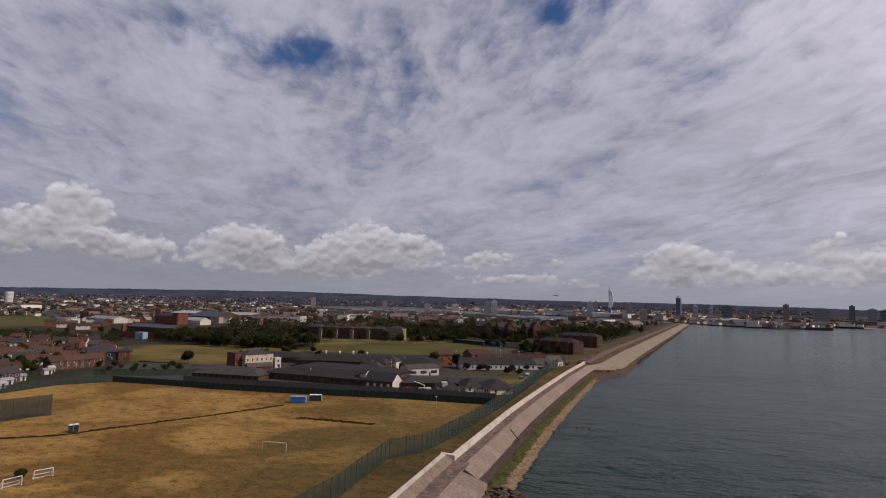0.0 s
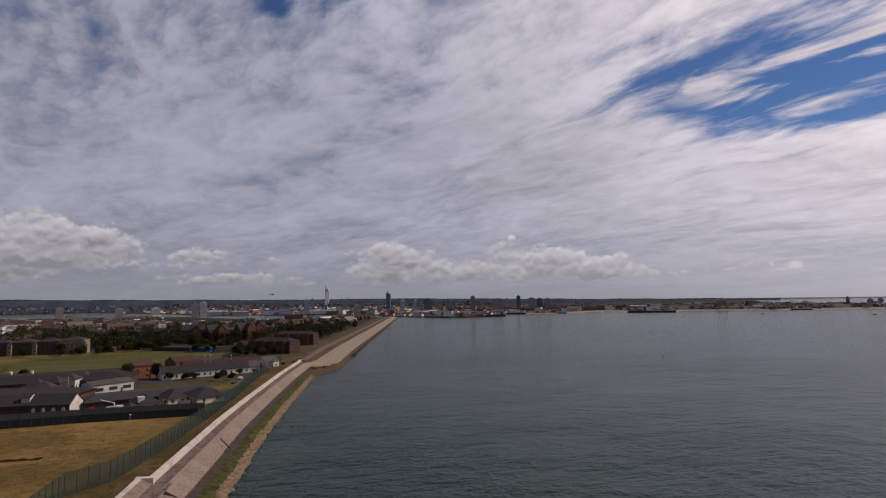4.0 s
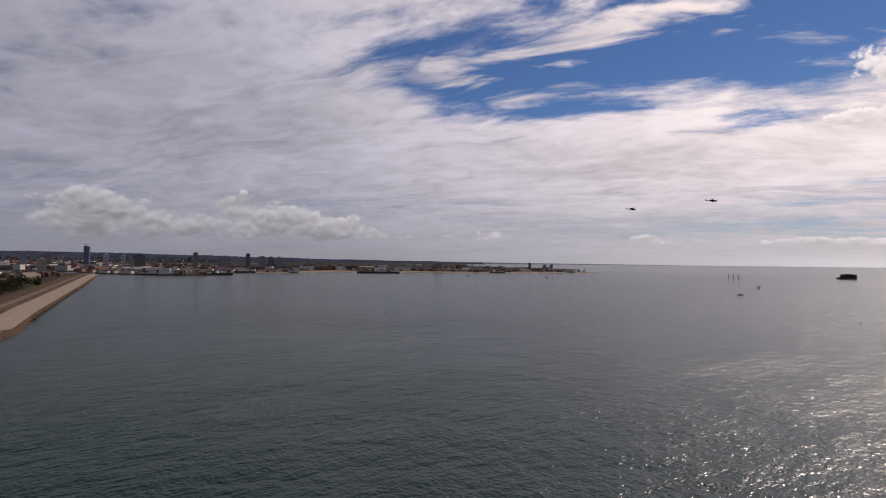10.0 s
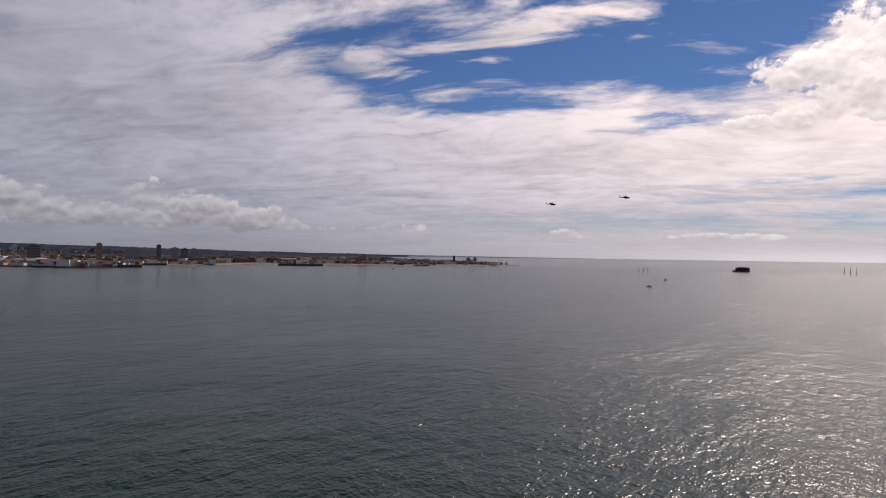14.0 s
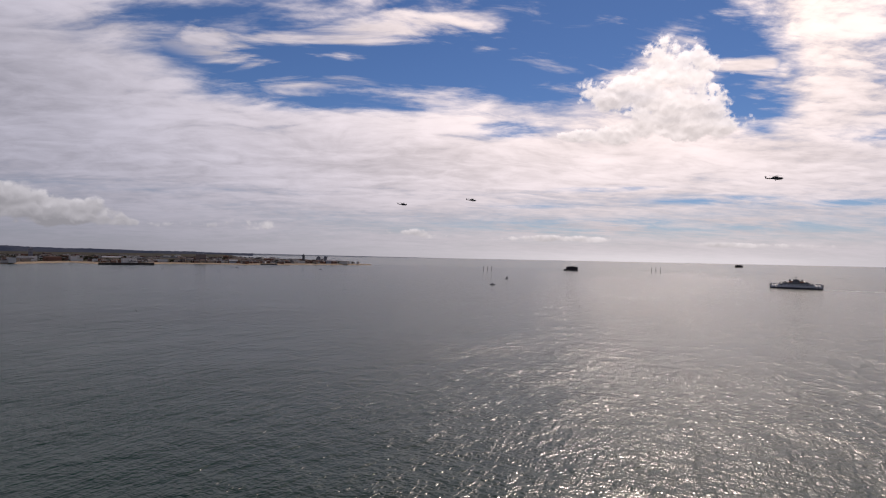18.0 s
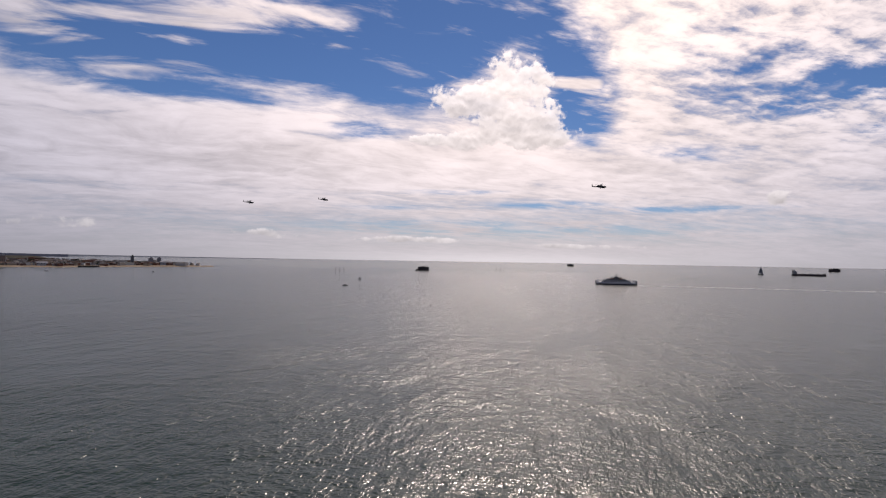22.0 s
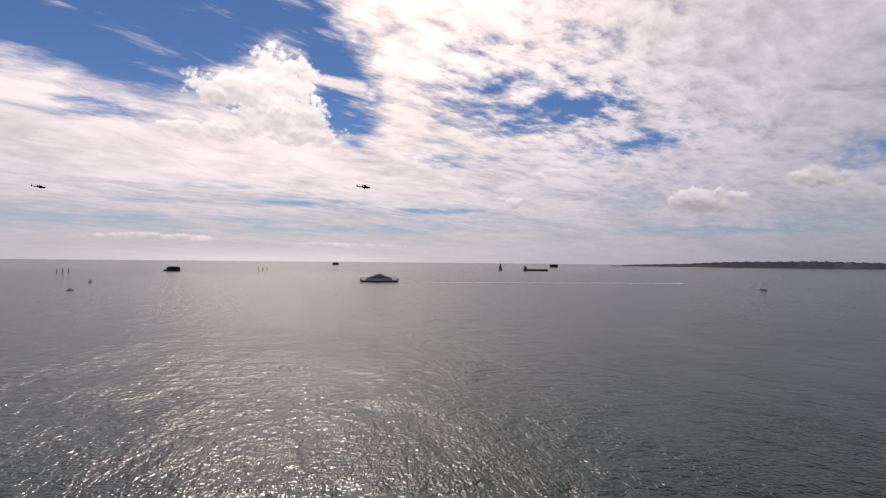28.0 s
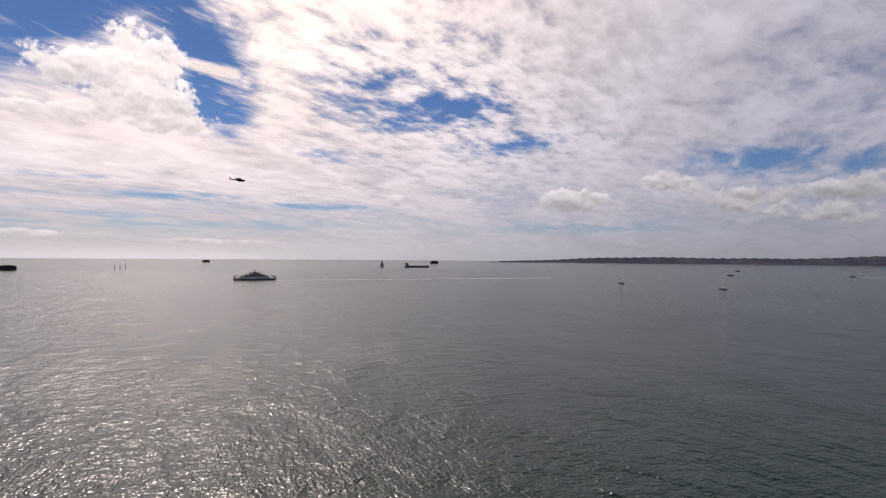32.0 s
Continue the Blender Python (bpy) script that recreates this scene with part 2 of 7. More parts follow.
def plain(name, a, rough=0.6, metal=0.0, vary=0.1, spec=0.4):
    return worn(name, a, tuple(v * 0.82 for v in a), size=2.5, rough=rough, metal=metal, vary=vary, relief=0.004, spec=spec)


def make_water():
    m, n = blank("sea_water")
    geo = n.node("ShaderNodeNewGeometry").outputs["Position"]
    p = n.node("ShaderNodeSeparateXYZ", Vector=geo)
    # short wind waves: long crests nearly along the sun's path, and a crossing chop
    u = n.sub(n.mul(p.outputs[0], 0.96), n.mul(p.outputs[1], 0.28))
    v = n.add(n.mul(p.outputs[0], 0.28), n.mul(p.outputs[1], 0.96))
    long_crest = n.vec(n.mul(u, 0.36), v, 0.0)
    short_crest = n.vec(n.mul(u, 0.52), v, 6.0)
    cross = n.vec(u, n.mul(v, 0.62), 0.0)
    swell = n.noise(cross, 0.07, 2.0, 0.5, 0.3)
    chop = n.noise(cross, 0.26, 1.0, 0.5)
    ripple = n.noise(cross, 0.95, 1.5, 0.5, 0.3)
    crest_far = n.noise(long_crest, 0.20, 1.0, 0.5, 0.4)
    crest_mid = n.noise(long_crest, 0.55, 1.0, 0.5, 0.5)
    crest_near = n.noise(short_crest, 1.5, 1.0, 0.5, 0.5)
    # gusts of several sizes make the waves steeper or calmer, and the farthest are too small to tell
    gust = n.step(n.noise(geo, 0.006, 3.0, 0.55), 0.35, 0.7, 0.80, 1.15)
    cat = n.step(n.noise(n.vec(n.mul(u, 0.5), v, 4.0), 0.045, 4.0, 0.65), 0.33, 0.67, 0.75, 1.25)
    far = n.sub(n.mul(p.outputs[0], 0.99), n.mul(p.outputs[1], 0.10))
    calm = n.step(far, 1500.0, 3400.0, 1.0, 0.30)
    crossing = n.add(n.add(n.mul(swell, 0.9), n.mul(chop, 0.55)), n.mul(ripple, 0.36))
    lengthwise = n.add(n.add(n.mul(crest_far, 0.45), n.mul(crest_mid, 0.32)), n.mul(crest_near, 0.25))
    wave = n.mul(n.mul(n.add(crossing, lengthwise), n.mul(cat, gust)), calm)
    col = n.mix(n.step(n.noise(geo, 0.004, 3.0), 0.3, 0.7), (0.001, 0.015, 0.008), (0.002, 0.019, 0.0105))
    # ripples too small to see one by one are roughness; the waves that can be seen tilt a smoother surface
    fine = finish(n, col, 0.36, 0.0, wave, 0.9, 1.0, 0.40, IOR=1.333)
    crest = n.node("ShaderNodeBsdfPrincipled", Roughness=0.16, IOR=1.333)
    crest.inputs["Specular IOR Level"].default_value = 0.46
    n.feed(crest.inputs["Base Color"], col)
    tilt = n.node("ShaderNodeBump", Height=wave, Distance=1.0, Strength=1.0)
    n.tree.links.new(tilt.outputs[0], crest.inputs["Normal"])
    both = n.node("ShaderNodeMixShader", Fac=0.64)
    n.tree.links.new(fine.outputs[0], both.inputs[1])
    n.tree.links.new(crest.outputs[0], both.inputs[2])
    out = [o for o in n.tree.nodes if o.type == "OUTPUT_MATERIAL"][0]
    n.tree.links.new(both.outputs[0], out.inputs["Surface"])
    return m


SEA = make_water()


def make_field(name, pale, rust, green, dark, damp=None):
    m, n = blank(name)
    geo = n.node("ShaderNodeNewGeometry").outputs["Position"]
    p = n.node("ShaderNodeSeparateXYZ", Vector=geo)
    combed = n.vec(n.mul(p.outputs[0], 0.85), n.add(p.outputs[1], n.mul(p.outputs[0], 0.12)), 0.0)
    big = n.noise(combed, 0.024, 4.0, 0.6, 0.8)
    mid = n.noise(combed, 0.34, 6.0, 0.70, 0.4)
    small = n.noise(geo, 1.5, 5.0, 0.7)
    col = n.mix(n.step(big, 0.40, 0.60), pale, rust)
    col = n.mix(n.step(n.add(n.mul(mid, 0.7), n.mul(big, 0.3)), 0.46, 0.62, 0.0, 0.90), col, green)
    col = n.mix(n.step(n.add(n.mul(small, 0.7), n.mul(mid, 0.3)), 0.50, 0.68, 0.0, 0.8), col, dark)
    if damp:
        # greener, damper turf towards the sea
        edge = n.add(n.mul(p.outputs[0], 0.9), n.sub(n.mul(n.sub(big, 0.5), 120.0), n.mul(p.outputs[1], 0.22)))
        col = n.mix(n.step(edge, -120.0, -50.0, 0.0, 0.75), col, n.mix(n.step(mid, 0.4, 0.6), damp[0], damp[1]))
    t = n.step(small, 0.25, 0.75, 1.25, 0.7)
    col = n.mix(1.0, col, n.vec(t, t, t), "MULTIPLY")
    finish(n, col, 0.95, 0.0, n.add(small, n.mul(mid, 2.0)), 0.35, 0.6, 0.1)
    return m


DRY = make_field("dry_grass", (0.31, 0.19, 0.058), (0.175, 0.092, 0.023), (0.105, 0.072, 0.020), (0.052, 0.034, 0.013), ((0.115, 0.078, 0.026), (0.07, 0.053, 0.016)))
DRY2 = make_field("rough_grass", (0.15, 0.115, 0.035), (0.085, 0.066, 0.020), (0.042, 0.041, 0.013), (0.030, 0.027, 0.010))
BANK = make_field("bank_grass", (0.115, 0.075, 0.028), (0.07, 0.05, 0.018), (0.042, 0.04, 0.012), (0.024, 0.021, 0.008))
LAWN = make_field("green_grass", (0.095, 0.088, 0.024), (0.072, 0.073, 0.020), (0.05, 0.056, 0.015), (0.036, 0.04, 0.014))
VERGE = make_field("coastal_verge", (0.10, 0.072, 0.036), (0.074, 0.054, 0.027), (0.046, 0.043, 0.016), (0.03, 0.025, 0.012))
SCRUB = make_field("town_ground", (0.04, 0.035, 0.022), (0.033, 0.03, 0.02), (0.02, 0.022, 0.011), (0.02, 0.019, 0.017))
CONCRETE = worn("sea_wall_concrete", (0.235, 0.182, 0.15), (0.18, 0.136, 0.112), (0.095, 0.07, 0.058), 0.7, 5.0, 0.9, 0.2)
PARAPET = worn("pale_parapet_concrete", (0.50, 0.45, 0.395), (0.43, 0.38, 0.335), (0.32, 0.275, 0.24), 4.0, 12.0, 0.9, 0.1)
PROM = worn("promenade_paving", (0.17, 0.125, 0.105), (0.10, 0.072, 0.062), (0.065, 0.046, 0.042), 1.5, 8.0, 0.9, 0.3)
ALGAE = worn("green_weed", (0.058, 0.062, 0.012), (0.04, 0.031, 0.013), (0.014, 0.014, 0.006), 2.0, 6.0, 0.9, 0.2, relief=0.1)
SHINGLE = worn("shingle", (0.19, 0.135, 0.08), (0.11, 0.08, 0.048), (0.028, 0.021, 0.015), 1.0, 4.0, 0.95, 0.2, relief=0.08)
ROCK = worn("rock_armour", (0.085, 0.062, 0.048), (0.05, 0.037, 0.03), (0.028, 0.022, 0.017), 1.5, 8.0, 0.9, 0.5, relief=0.06)

# ---- building helpers ----
def link(name, me, material, parent=None, label=""):
    me.materials.append(material)
    ob = new(name, me)
    if parent is not None:
        ob.parent = parent
    return tagged(ob, label)


def part(name, bm, material, parent=None, label=""):
    """Links a bmesh as one mesh object under a thing or a part."""
    me = bpy.data.meshes.new(name)
    bm.to_mesh(me)
    bm.free()
    return link(name, me, material, parent, label)


def quick(name, verts, faces, material, parent=None, label="", smooth=False):
    me = bpy.data.meshes.new(name)
    me.from_pydata([tuple(v) for v in verts], [], [tuple(f) for f in faces])
    me.validate()
    if smooth:
        me.polygons.foreach_set("use_smooth", [True] * len(me.polygons))
    return link(name, me, material, parent, label)


def thing(name, label, category, x=0.0, y=0.0, z=0.0, turn=0.0, group="", kind=""):
    """An empty at the base of a thing."""
    ob = new(name)
    ob.matrix_basis = pose(x, y, z, 0, 0, turn)
    ob.empty_display_size = 0.5
    return tagged(ob, label, category, group, kind)


def box(bm, x0, y0, z0, x1, y1, z1):
    v = [bm.verts.new(p) for p in ((x0, y0, z0), (x1, y0, z0), (x1, y1, z0), (x0, y1, z0), (x0, y0, z1), (x1, y0, z1), (x1, y1, z1), (x0, y1, z1))]
    for f in ((0, 3, 2, 1), (4, 5, 6, 7), (0, 1, 5, 4), (1, 2, 6, 5), (2, 3, 7, 6), (3, 0, 4, 7)):
        bm.faces.new([v[i] for i in f])


def boxes(*items):
    bm = bmesh.new()
    for b in items:
        box(bm, *b)
    return bm


def tube(bm, a, b, r0, r1=None, n=8):
    """A round bar from a to b."""
    a, b, r1 = Vector(a), Vector(b), r0 if r1 is None else r1
    q = (b - a).to_track_quat("Z", "Y")
    rings = []
    for c, r in ((a, r0), (b, r1)):
        rings.append([bm.verts.new(c + q @ Vector((r * math.cos(2 * math.pi * k / n), r * math.sin(2 * math.pi * k / n), 0))) for k in range(n)])
    for k in range(n):
        bm.faces.new((rings[0][k], rings[0][(k + 1) % n], rings[1][(k + 1) % n], rings[1][k]))
    bm.faces.new(list(reversed(rings[0])))
    bm.faces.new(rings[1])


def tubes(*bars):
    bm = bmesh.new()
    for b in bars:
        tube(bm, *b)
    return bm


# ---- plan ----
def polar(az, r):
    a = radians(az)
    return (-math.sin(a) * r, math.cos(a) * r)


FAR_RISE = 27.0


def rise(r):
    """The sheet of sea and land lifts far out, where the horizon would lie beyond its rim."""
    q = np.clip((np.asarray(r, dtype=float) - 2800.0) / 2150.0, 0, 1)
    return FAR_RISE * q * q


# line of the sea wall, from behind the camera to the end of its parapet
WALL_A = [(-120, -250), (-75, -90), (-47, 2), (-10, 116.5), (0.7, 151.0)]
WALL_B = [(3.0, 150.6), (12.6, 178.1), (25.9, 216.2), (45.2, 266.3), (75.1, 341.4), (103.0, 406.7)]
BANK_TOP = [(103.0, 406.7), (160, 530.5), (230, 673.5), (362, 944.5), (472, 1172), (583, 1401), (672, 1580)]
FRONT = [(-23.5, 1850), (-26, 1740), (-29, 1660), (-31.5, 1600), (-33, 1660), (-36, 1980), (-41, 1990), (-45, 2280), (-48, 1980), (-50.5, 1980), (-52, 2200),
         (-56, 2190), (-59.4, 2150), (-64.7, 2310), (-67.5, 2380), (-70, 2420), (-71.6, 2430)]
GOSPORT = (WALL_A[:-1] + WALL_B + BANK_TOP + [polar(-22, 1790), polar(-19.5, 1900), polar(-16, 1830), polar(-12, 1760), polar(-8, 1990), polar(-4, 2500),
           polar(0, 2850), polar(6, 3000), polar(11, 3350), polar(15, 4300), polar(17, 5400), polar(60, 5600), polar(120, 5600), polar(165, 5600), polar(170, 900)])
PORTSMOUTH = ([polar(a, r) for a, r in FRONT] + [polar(-70.5, 2560), polar(-66, 3000), polar(-60, 3700), polar(-57, 5400), polar(-20, 5600), polar(12, 5600),
              polar(10, 4750), polar(4, 4560), polar(-2, 3650), polar(-6, 2950), polar(-12, 2620), polar(-17, 2500), polar(-20, 2240), polar(-22, 2080)])


def inside(poly, x, y):
    """Signed distance in metres of many points to a polygon's edge: positive inside."""
    p = np.array(poly, dtype=float)
    q = np.roll(p, -1, axis=0)
    best, odd = np.full(x.shape, 1e12), np.zeros(x.shape, bool)
    for (ax, ay), (bx, by) in zip(p, q):
        dx, dy = bx - ax, by - ay
        t = np.clip(((x - ax) * dx + (y - ay) * dy) / (dx * dx + dy * dy + 1e-9), 0, 1)
        best = np.minimum(best, (x - ax - t * dx) ** 2 + (y - ay - t * dy) ** 2)
        cross = (ay > y) != (by > y)
        odd ^= cross & (x < dx * (y - ay) / (dy if abs(dy) > 1e-9 else 1e-9) + ax)
    return np.where(odd, 1, -1) * np.sqrt(best)


def hill(az):
    """Height of the far ridge."""
    return np.interp(az, [-75, -60, -45, -32, -23, -12, -4, 5, 8, 13, 20, 26, 33, 38.5, 70], [28, 36, 52, 75, 89, 92, 102, 111, 115, 124, 121, 115, 106, 97, 90])


def sheet(name, azs, rs, height, material, label, smooth=True):
    """A polar sheet of ground; height(x, y, az, r) gives z, and cells sunk below -2.5 are left out."""
    A, Rr = np.meshgrid(np.array(azs, dtype=float), np.array(rs, dtype=float), indexing="ij")
    X, Y = -np.sin(np.radians(A)) * Rr, np.cos(np.radians(A)) * Rr
    Z = height(X, Y, A, Rr)
    na, nr = A.shape
    idx = np.arange(na * nr).reshape(na, nr)
    f = np.stack([idx[:-1, :-1], idx[:-1, 1:], idx[1:, 1:], idx[1:, :-1]], -1).reshape(-1, 4)[:, ::-1]
    f = f[Z.ravel()[f].max(1) > -2.5]
    used, inv = np.unique(f, return_inverse=True)
    v = np.stack([X.ravel(), Y.ravel(), Z.ravel()], 1)[used]
    f = inv.reshape(-1, 4)
    me = bpy.data.meshes.new(name)
    me.vertices.add(len(v))
    me.vertices.foreach_set("co", v.ravel())
    me.loops.add(f.size)
    me.loops.foreach_set("vertex_index", f.ravel().astype(np.int32))
    me.polygons.add(len(f))
    me.polygons.foreach_set("loop_start", np.arange(0, f.size, 4, dtype=np.int32))
    me.polygons.foreach_set("loop_total", np.full(len(f), 4, dtype=np.int32))
    me.update(calc_edges=True)
    if smooth:
        me.polygons.foreach_set("use_smooth", [True] * len(f))
    return tagged(link(name, me, material), label, name.split("_")[0], kind="structure")


def ring(lo, hi, ratio):
    n = int(math.log(hi / lo) / math.log(ratio)) + 1
    return lo * (hi / lo) ** (np.arange(n + 1) / n)


def ground_height(x, y, az, r):
    g, p = inside(GOSPORT, x, y), inside(PORTSMOUTH, x, y)
    wall = r < 1500
    zg = np.where(g > 0, 4.0, 4.0 + np.where(wall, 1.2, 0.2) * g)
    zp = np.clip(0.10 * p - 0.5, -3, 4.0)
    z = np.clip(np.maximum(zg, zp), -3, None)
    return np.where(z > -2.6, z + rise(r), z)


ground = sheet("ground", np.concatenate([np.arange(-80, 46, 0.3), np.arange(46, 172, 2.0)]), ring(30, 4950, 1.017), ground_height, SCRUB,
               "flat coastal land with scrub, gardens and roads")


def ridge_height(x, y, az, r):
    far = np.clip((r - 4520) / 330.0, 0, 1)
    rough = 1.6 * np.sin(az * 0.9) + 0.8 * np.sin(az * 2.3 + 1) + 0.5 * np.sin(az * 9.1 + 2) + 0.8 * np.sin(az * 23.0) + 0.5 * np.sin(az * 51.0)
    return rise(r) - 2 + np.maximum(hill(az) - 25 + rough, 2) * far * far * (3 - 2 * far)


# Distance haze over the downs is put into these blue-grey tones.
RIDGE = worn("hazed_down_land", (0.034, 0.043, 0.068), (0.06, 0.068, 0.09), (0.026, 0.034, 0.056), 150.0, 9.0, 1.0, 0.0, relief=0.0, spec=0.0)
sheet("backdrop_ridge", np.concatenate([np.arange(-60, 46, 0.2), np.arange(46, 150, 2.0)]), np.concatenate([np.arange(4500, 4880, 24), [4940]]), ridge_height, RIDGE, "long ridge of downs behind the town, its blue-grey haze painted on")
sea = sheet("water", np.arange(-180, 180.5, 1.0), np.concatenate([[0.5, 8, 20], ring(35, 4960, 1.05)]), lambda x, y, az, r: rise(r), SEA,
            "grey-green sea with small wind ripples and sun glitter")

# ---- sea wall, banks and beach ----
def resample(line, step, y_from=-1e9, y_to=1e9):
    """Points every `step` metres along a line, with the seaward normal of each."""
    p = np.array(line, dtype=float)
    seg = np.hypot(*np.diff(p, axis=0).T)
    s = np.concatenate([[0], np.cumsum(seg)])
    n = max(2, int(s[-1] / step) + 1)
    q = np.linspace(0, s[-1], n)
    x, y = np.interp(q, s, p[:, 0]), np.interp(q, s, p[:, 1])
    for _ in range(3):
        x[1:-1], y[1:-1] = (x[:-2] + 2 * x[1:-1] + x[2:]) / 4, (y[:-2] + 2 * y[1:-1] + y[2:]) / 4
    dx, dy = np.gradient(x), np.gradient(y)
    d = np.hypot(dx, dy)
    keep = (y >= y_from) & (y <= y_to)
    return [(a, b, c, e) for a, b, c, e, k in zip(x, y, dy / d, -dx / d, keep) if k]


def strip(name, pts, d0, z0, d1, z1, material, parent, thick=0.35, gap=0.03, every=1, jog=0.008):
    """Slabs side by side along a line, from d0 to d1 metres to seaward of it, each one a piece with open joints."""
    rng = random.Random(len(pts) * 7 + int(d0 * 10))
    for k in range(0, len(pts) - every, every):
        (ax, ay, anx, any_), (bx, by, bnx, bny) = pts[k], pts[k + every]
        L = math.hypot(bx - ax, by - ay)
        g = gap / max(L, 0.1)
        cx, cy = ax + (bx - ax) * g, ay + (by - ay) * g
        ex, ey = bx - (bx - ax) * g, by - (by - ay) * g
        j = rng.uniform(-jog, jog)
        v = []
        for t in (0, -thick):
            v += [(cx + anx * d0, cy + any_ * d0, z0 + j + t), (cx + anx * d1, cy + any_ * d1, z1 + j + t),
                  (ex + bnx * d1, ey + bny * d1, z1 + j + t), (ex + bnx * d0, ey + bny * d0, z0 + j + t)]
        quick(name, v, [(0, 1, 2, 3), (7, 6, 5, 4), (0, 4, 5, 1), (1, 5, 6, 2), (2, 6, 7, 3), (3, 7, 4, 0)], material, parent)


def ribbon(name, pts, rows, material, label, category, bumps=0.0):
    """One continuous sheet along a line: rows of (offset, height)."""
    rng = random.Random(5)
    v, f, m = [], [], len(rows)
    for x, y, nx, ny in pts:
        for d, z in rows:
            v.append((x + nx * d + rng.uniform(-bumps, bumps) * 2, y + ny * d + rng.uniform(-bumps, bumps) * 2, z + rng.uniform(-bumps, bumps)))
    for i in range(len(pts) - 1):
        for k in range(m - 1):
            a = i * m + k
            f.append((a, a + 1, a + m + 1, a + m))
    return tagged(quick(name, v, f, material, smooth=True), label, category, kind="structure")


SHORE = [(-9.0, 120.0), (-2.0, 138.0)] + WALL_B
line_a = resample(WALL_A, 4.0)
line_b = resample(WALL_B, 4.0)
near_a = [p for p in line_a if p[1] > 60]

parapet_wall = tagged(new("sea_wall_parapet"), "pale concrete parapet wall along the top of the sea wall", "sea wall", kind="structure")
strip("parapet_block", line_a, -0.2, 6.6, 1.0, 6.5, PARAPET, parapet_wall, 2.2, 0.015)
strip("parapet_block", line_b, -0.1, 6.45, 1.1, 6.3, PARAPET, parapet_wall, 2.0, 0.015)
promenade = tagged(new("promenade"), "brown-grey paved promenade along the sea wall", "promenade", kind="structure")
splay = tagged(new("parapet_splay"), "brown weathered concrete splay under the parapet", "sea wall", kind="structure")
strip("splay_block", line_a, 1.02, 6.35, 3.3, 5.2, worn("brown_concrete", (0.21, 0.165, 0.125), (0.165, 0.125, 0.095), (0.11, 0.085, 0.066), 1.5, 5.0, 0.9, 0.2), splay, 1.2, 0.02)
strip("paving_slab", line_a, 3.32, 5.05, 5.6, 4.95, PROM, promenade, 0.4, 0.03)
strip("paving_slab", line_a, 5.62, 4.95, 7.4, 4.9, PROM, promenade, 0.4, 0.03)
strip("paving_slab", resample(SHORE, 4.0, 137, 153), 2.4, 5.03, 4.4, 4.96, PROM, promenade, 0.4, 0.03)
strip("paving_slab", line_b, 1.15, 5.05, 2.8, 5.0, PROM, promenade, 0.4, 0.03)
strip("paving_slab", line_b, 2.85, 5.0, 4.4, 4.95, PROM, promenade, 0.4, 0.03)
slope = tagged(new("sea_wall_slope"), "sloping concrete slabs of the sea wall, stained and jointed", "sea wall", kind="structure")
strip("slope_slab", [p for p in line_a if p[1] < 146], 7.42, 4.96, 14.0, 2.75, CONCRETE, slope, 3.2, 0.015)
strip("slope_slab", [p for p in line_a if p[1] < 141], 14.02, 2.7, 14.5, 0.2, CONCRETE, slope, 0.8, 0.015)
strip("slope_slab", resample(SHORE, 4.0, 143, 186), 4.45, 5.02, 8.9, 2.5, CONCRETE, slope, 0.9, 0.012)
strip("slope_slab", resample(SHORE, 4.0, 133, 156), 2.4, 4.86, 8.85, 2.25, CONCRETE, slope, 1.2, 0.004)
strip("slope_slab", [p for p in line_b if p[1] > 181], 4.45, 4.95, 8.6, 2.3, CONCRETE, slope, 0.6, 0.012)
strip("parapet_block", [(0.5, 150.4, 0.96, -0.28), (1.0, 151.9, 0.96, -0.28)], -0.5, 6.62, 3.6, 6.45, PARAPET, parapet_wall, 2.2, 0.01)
part("open_joint", tubes(((23.2, 188.3, 5.02), (25.6, 183.8, 2.62), 0.16, 0.16, 6)), worn("dark_joint", (0.03, 0.022, 0.018), (0.02, 0.016, 0.014), None, 0.5), slope, "dark broken joint across the slope")
kerb = tagged(new("sea_wall_kerb"), "raised concrete kerb at the edge of the promenade", "kerb", kind="structure")
strip("kerb_stone", line_b, 4.3, 5.12, 4.6, 5.10, CONCRETE, kerb, 0.3, 0.02)
toe = tagged(new("sea_wall_toe"), "weed-stained concrete toe beam of the sea wall, its shade painted dark", "sea wall", kind="structure")
# Dark brown paints in the toe's shadow side; the green tone is weed.
DARKTOE = worn("shaded_toe_concrete", (0.06, 0.044, 0.038), (0.045, 0.034, 0.028), (0.035, 0.036, 0.018), 2.0, 8.0, 0.85, 0.2)
strip("toe_beam", resample(SHORE, 4.0, 137), 8.62, 2.22, 11.3, 1.45, DARKTOE, toe, 0.7, 0.02)

ribbon("weed_bank", resample(SHORE, 1.2, 141), [(11.0, 1.5), (12.2, 1.55), (13.4, 1.2), (14.6, 0.75)], ALGAE, "strip of green weed and grass below the sea wall", "weed bank", 0.22)
ribbon("shingle_beach", resample(SHORE, 1.2, 141), [(14.3, 0.9), (15.4, 0.6), (17.0, 0.12), (21.0, -1.4)], SHINGLE, "narrow shingle and stone beach at the waterline", "beach", 0.2)

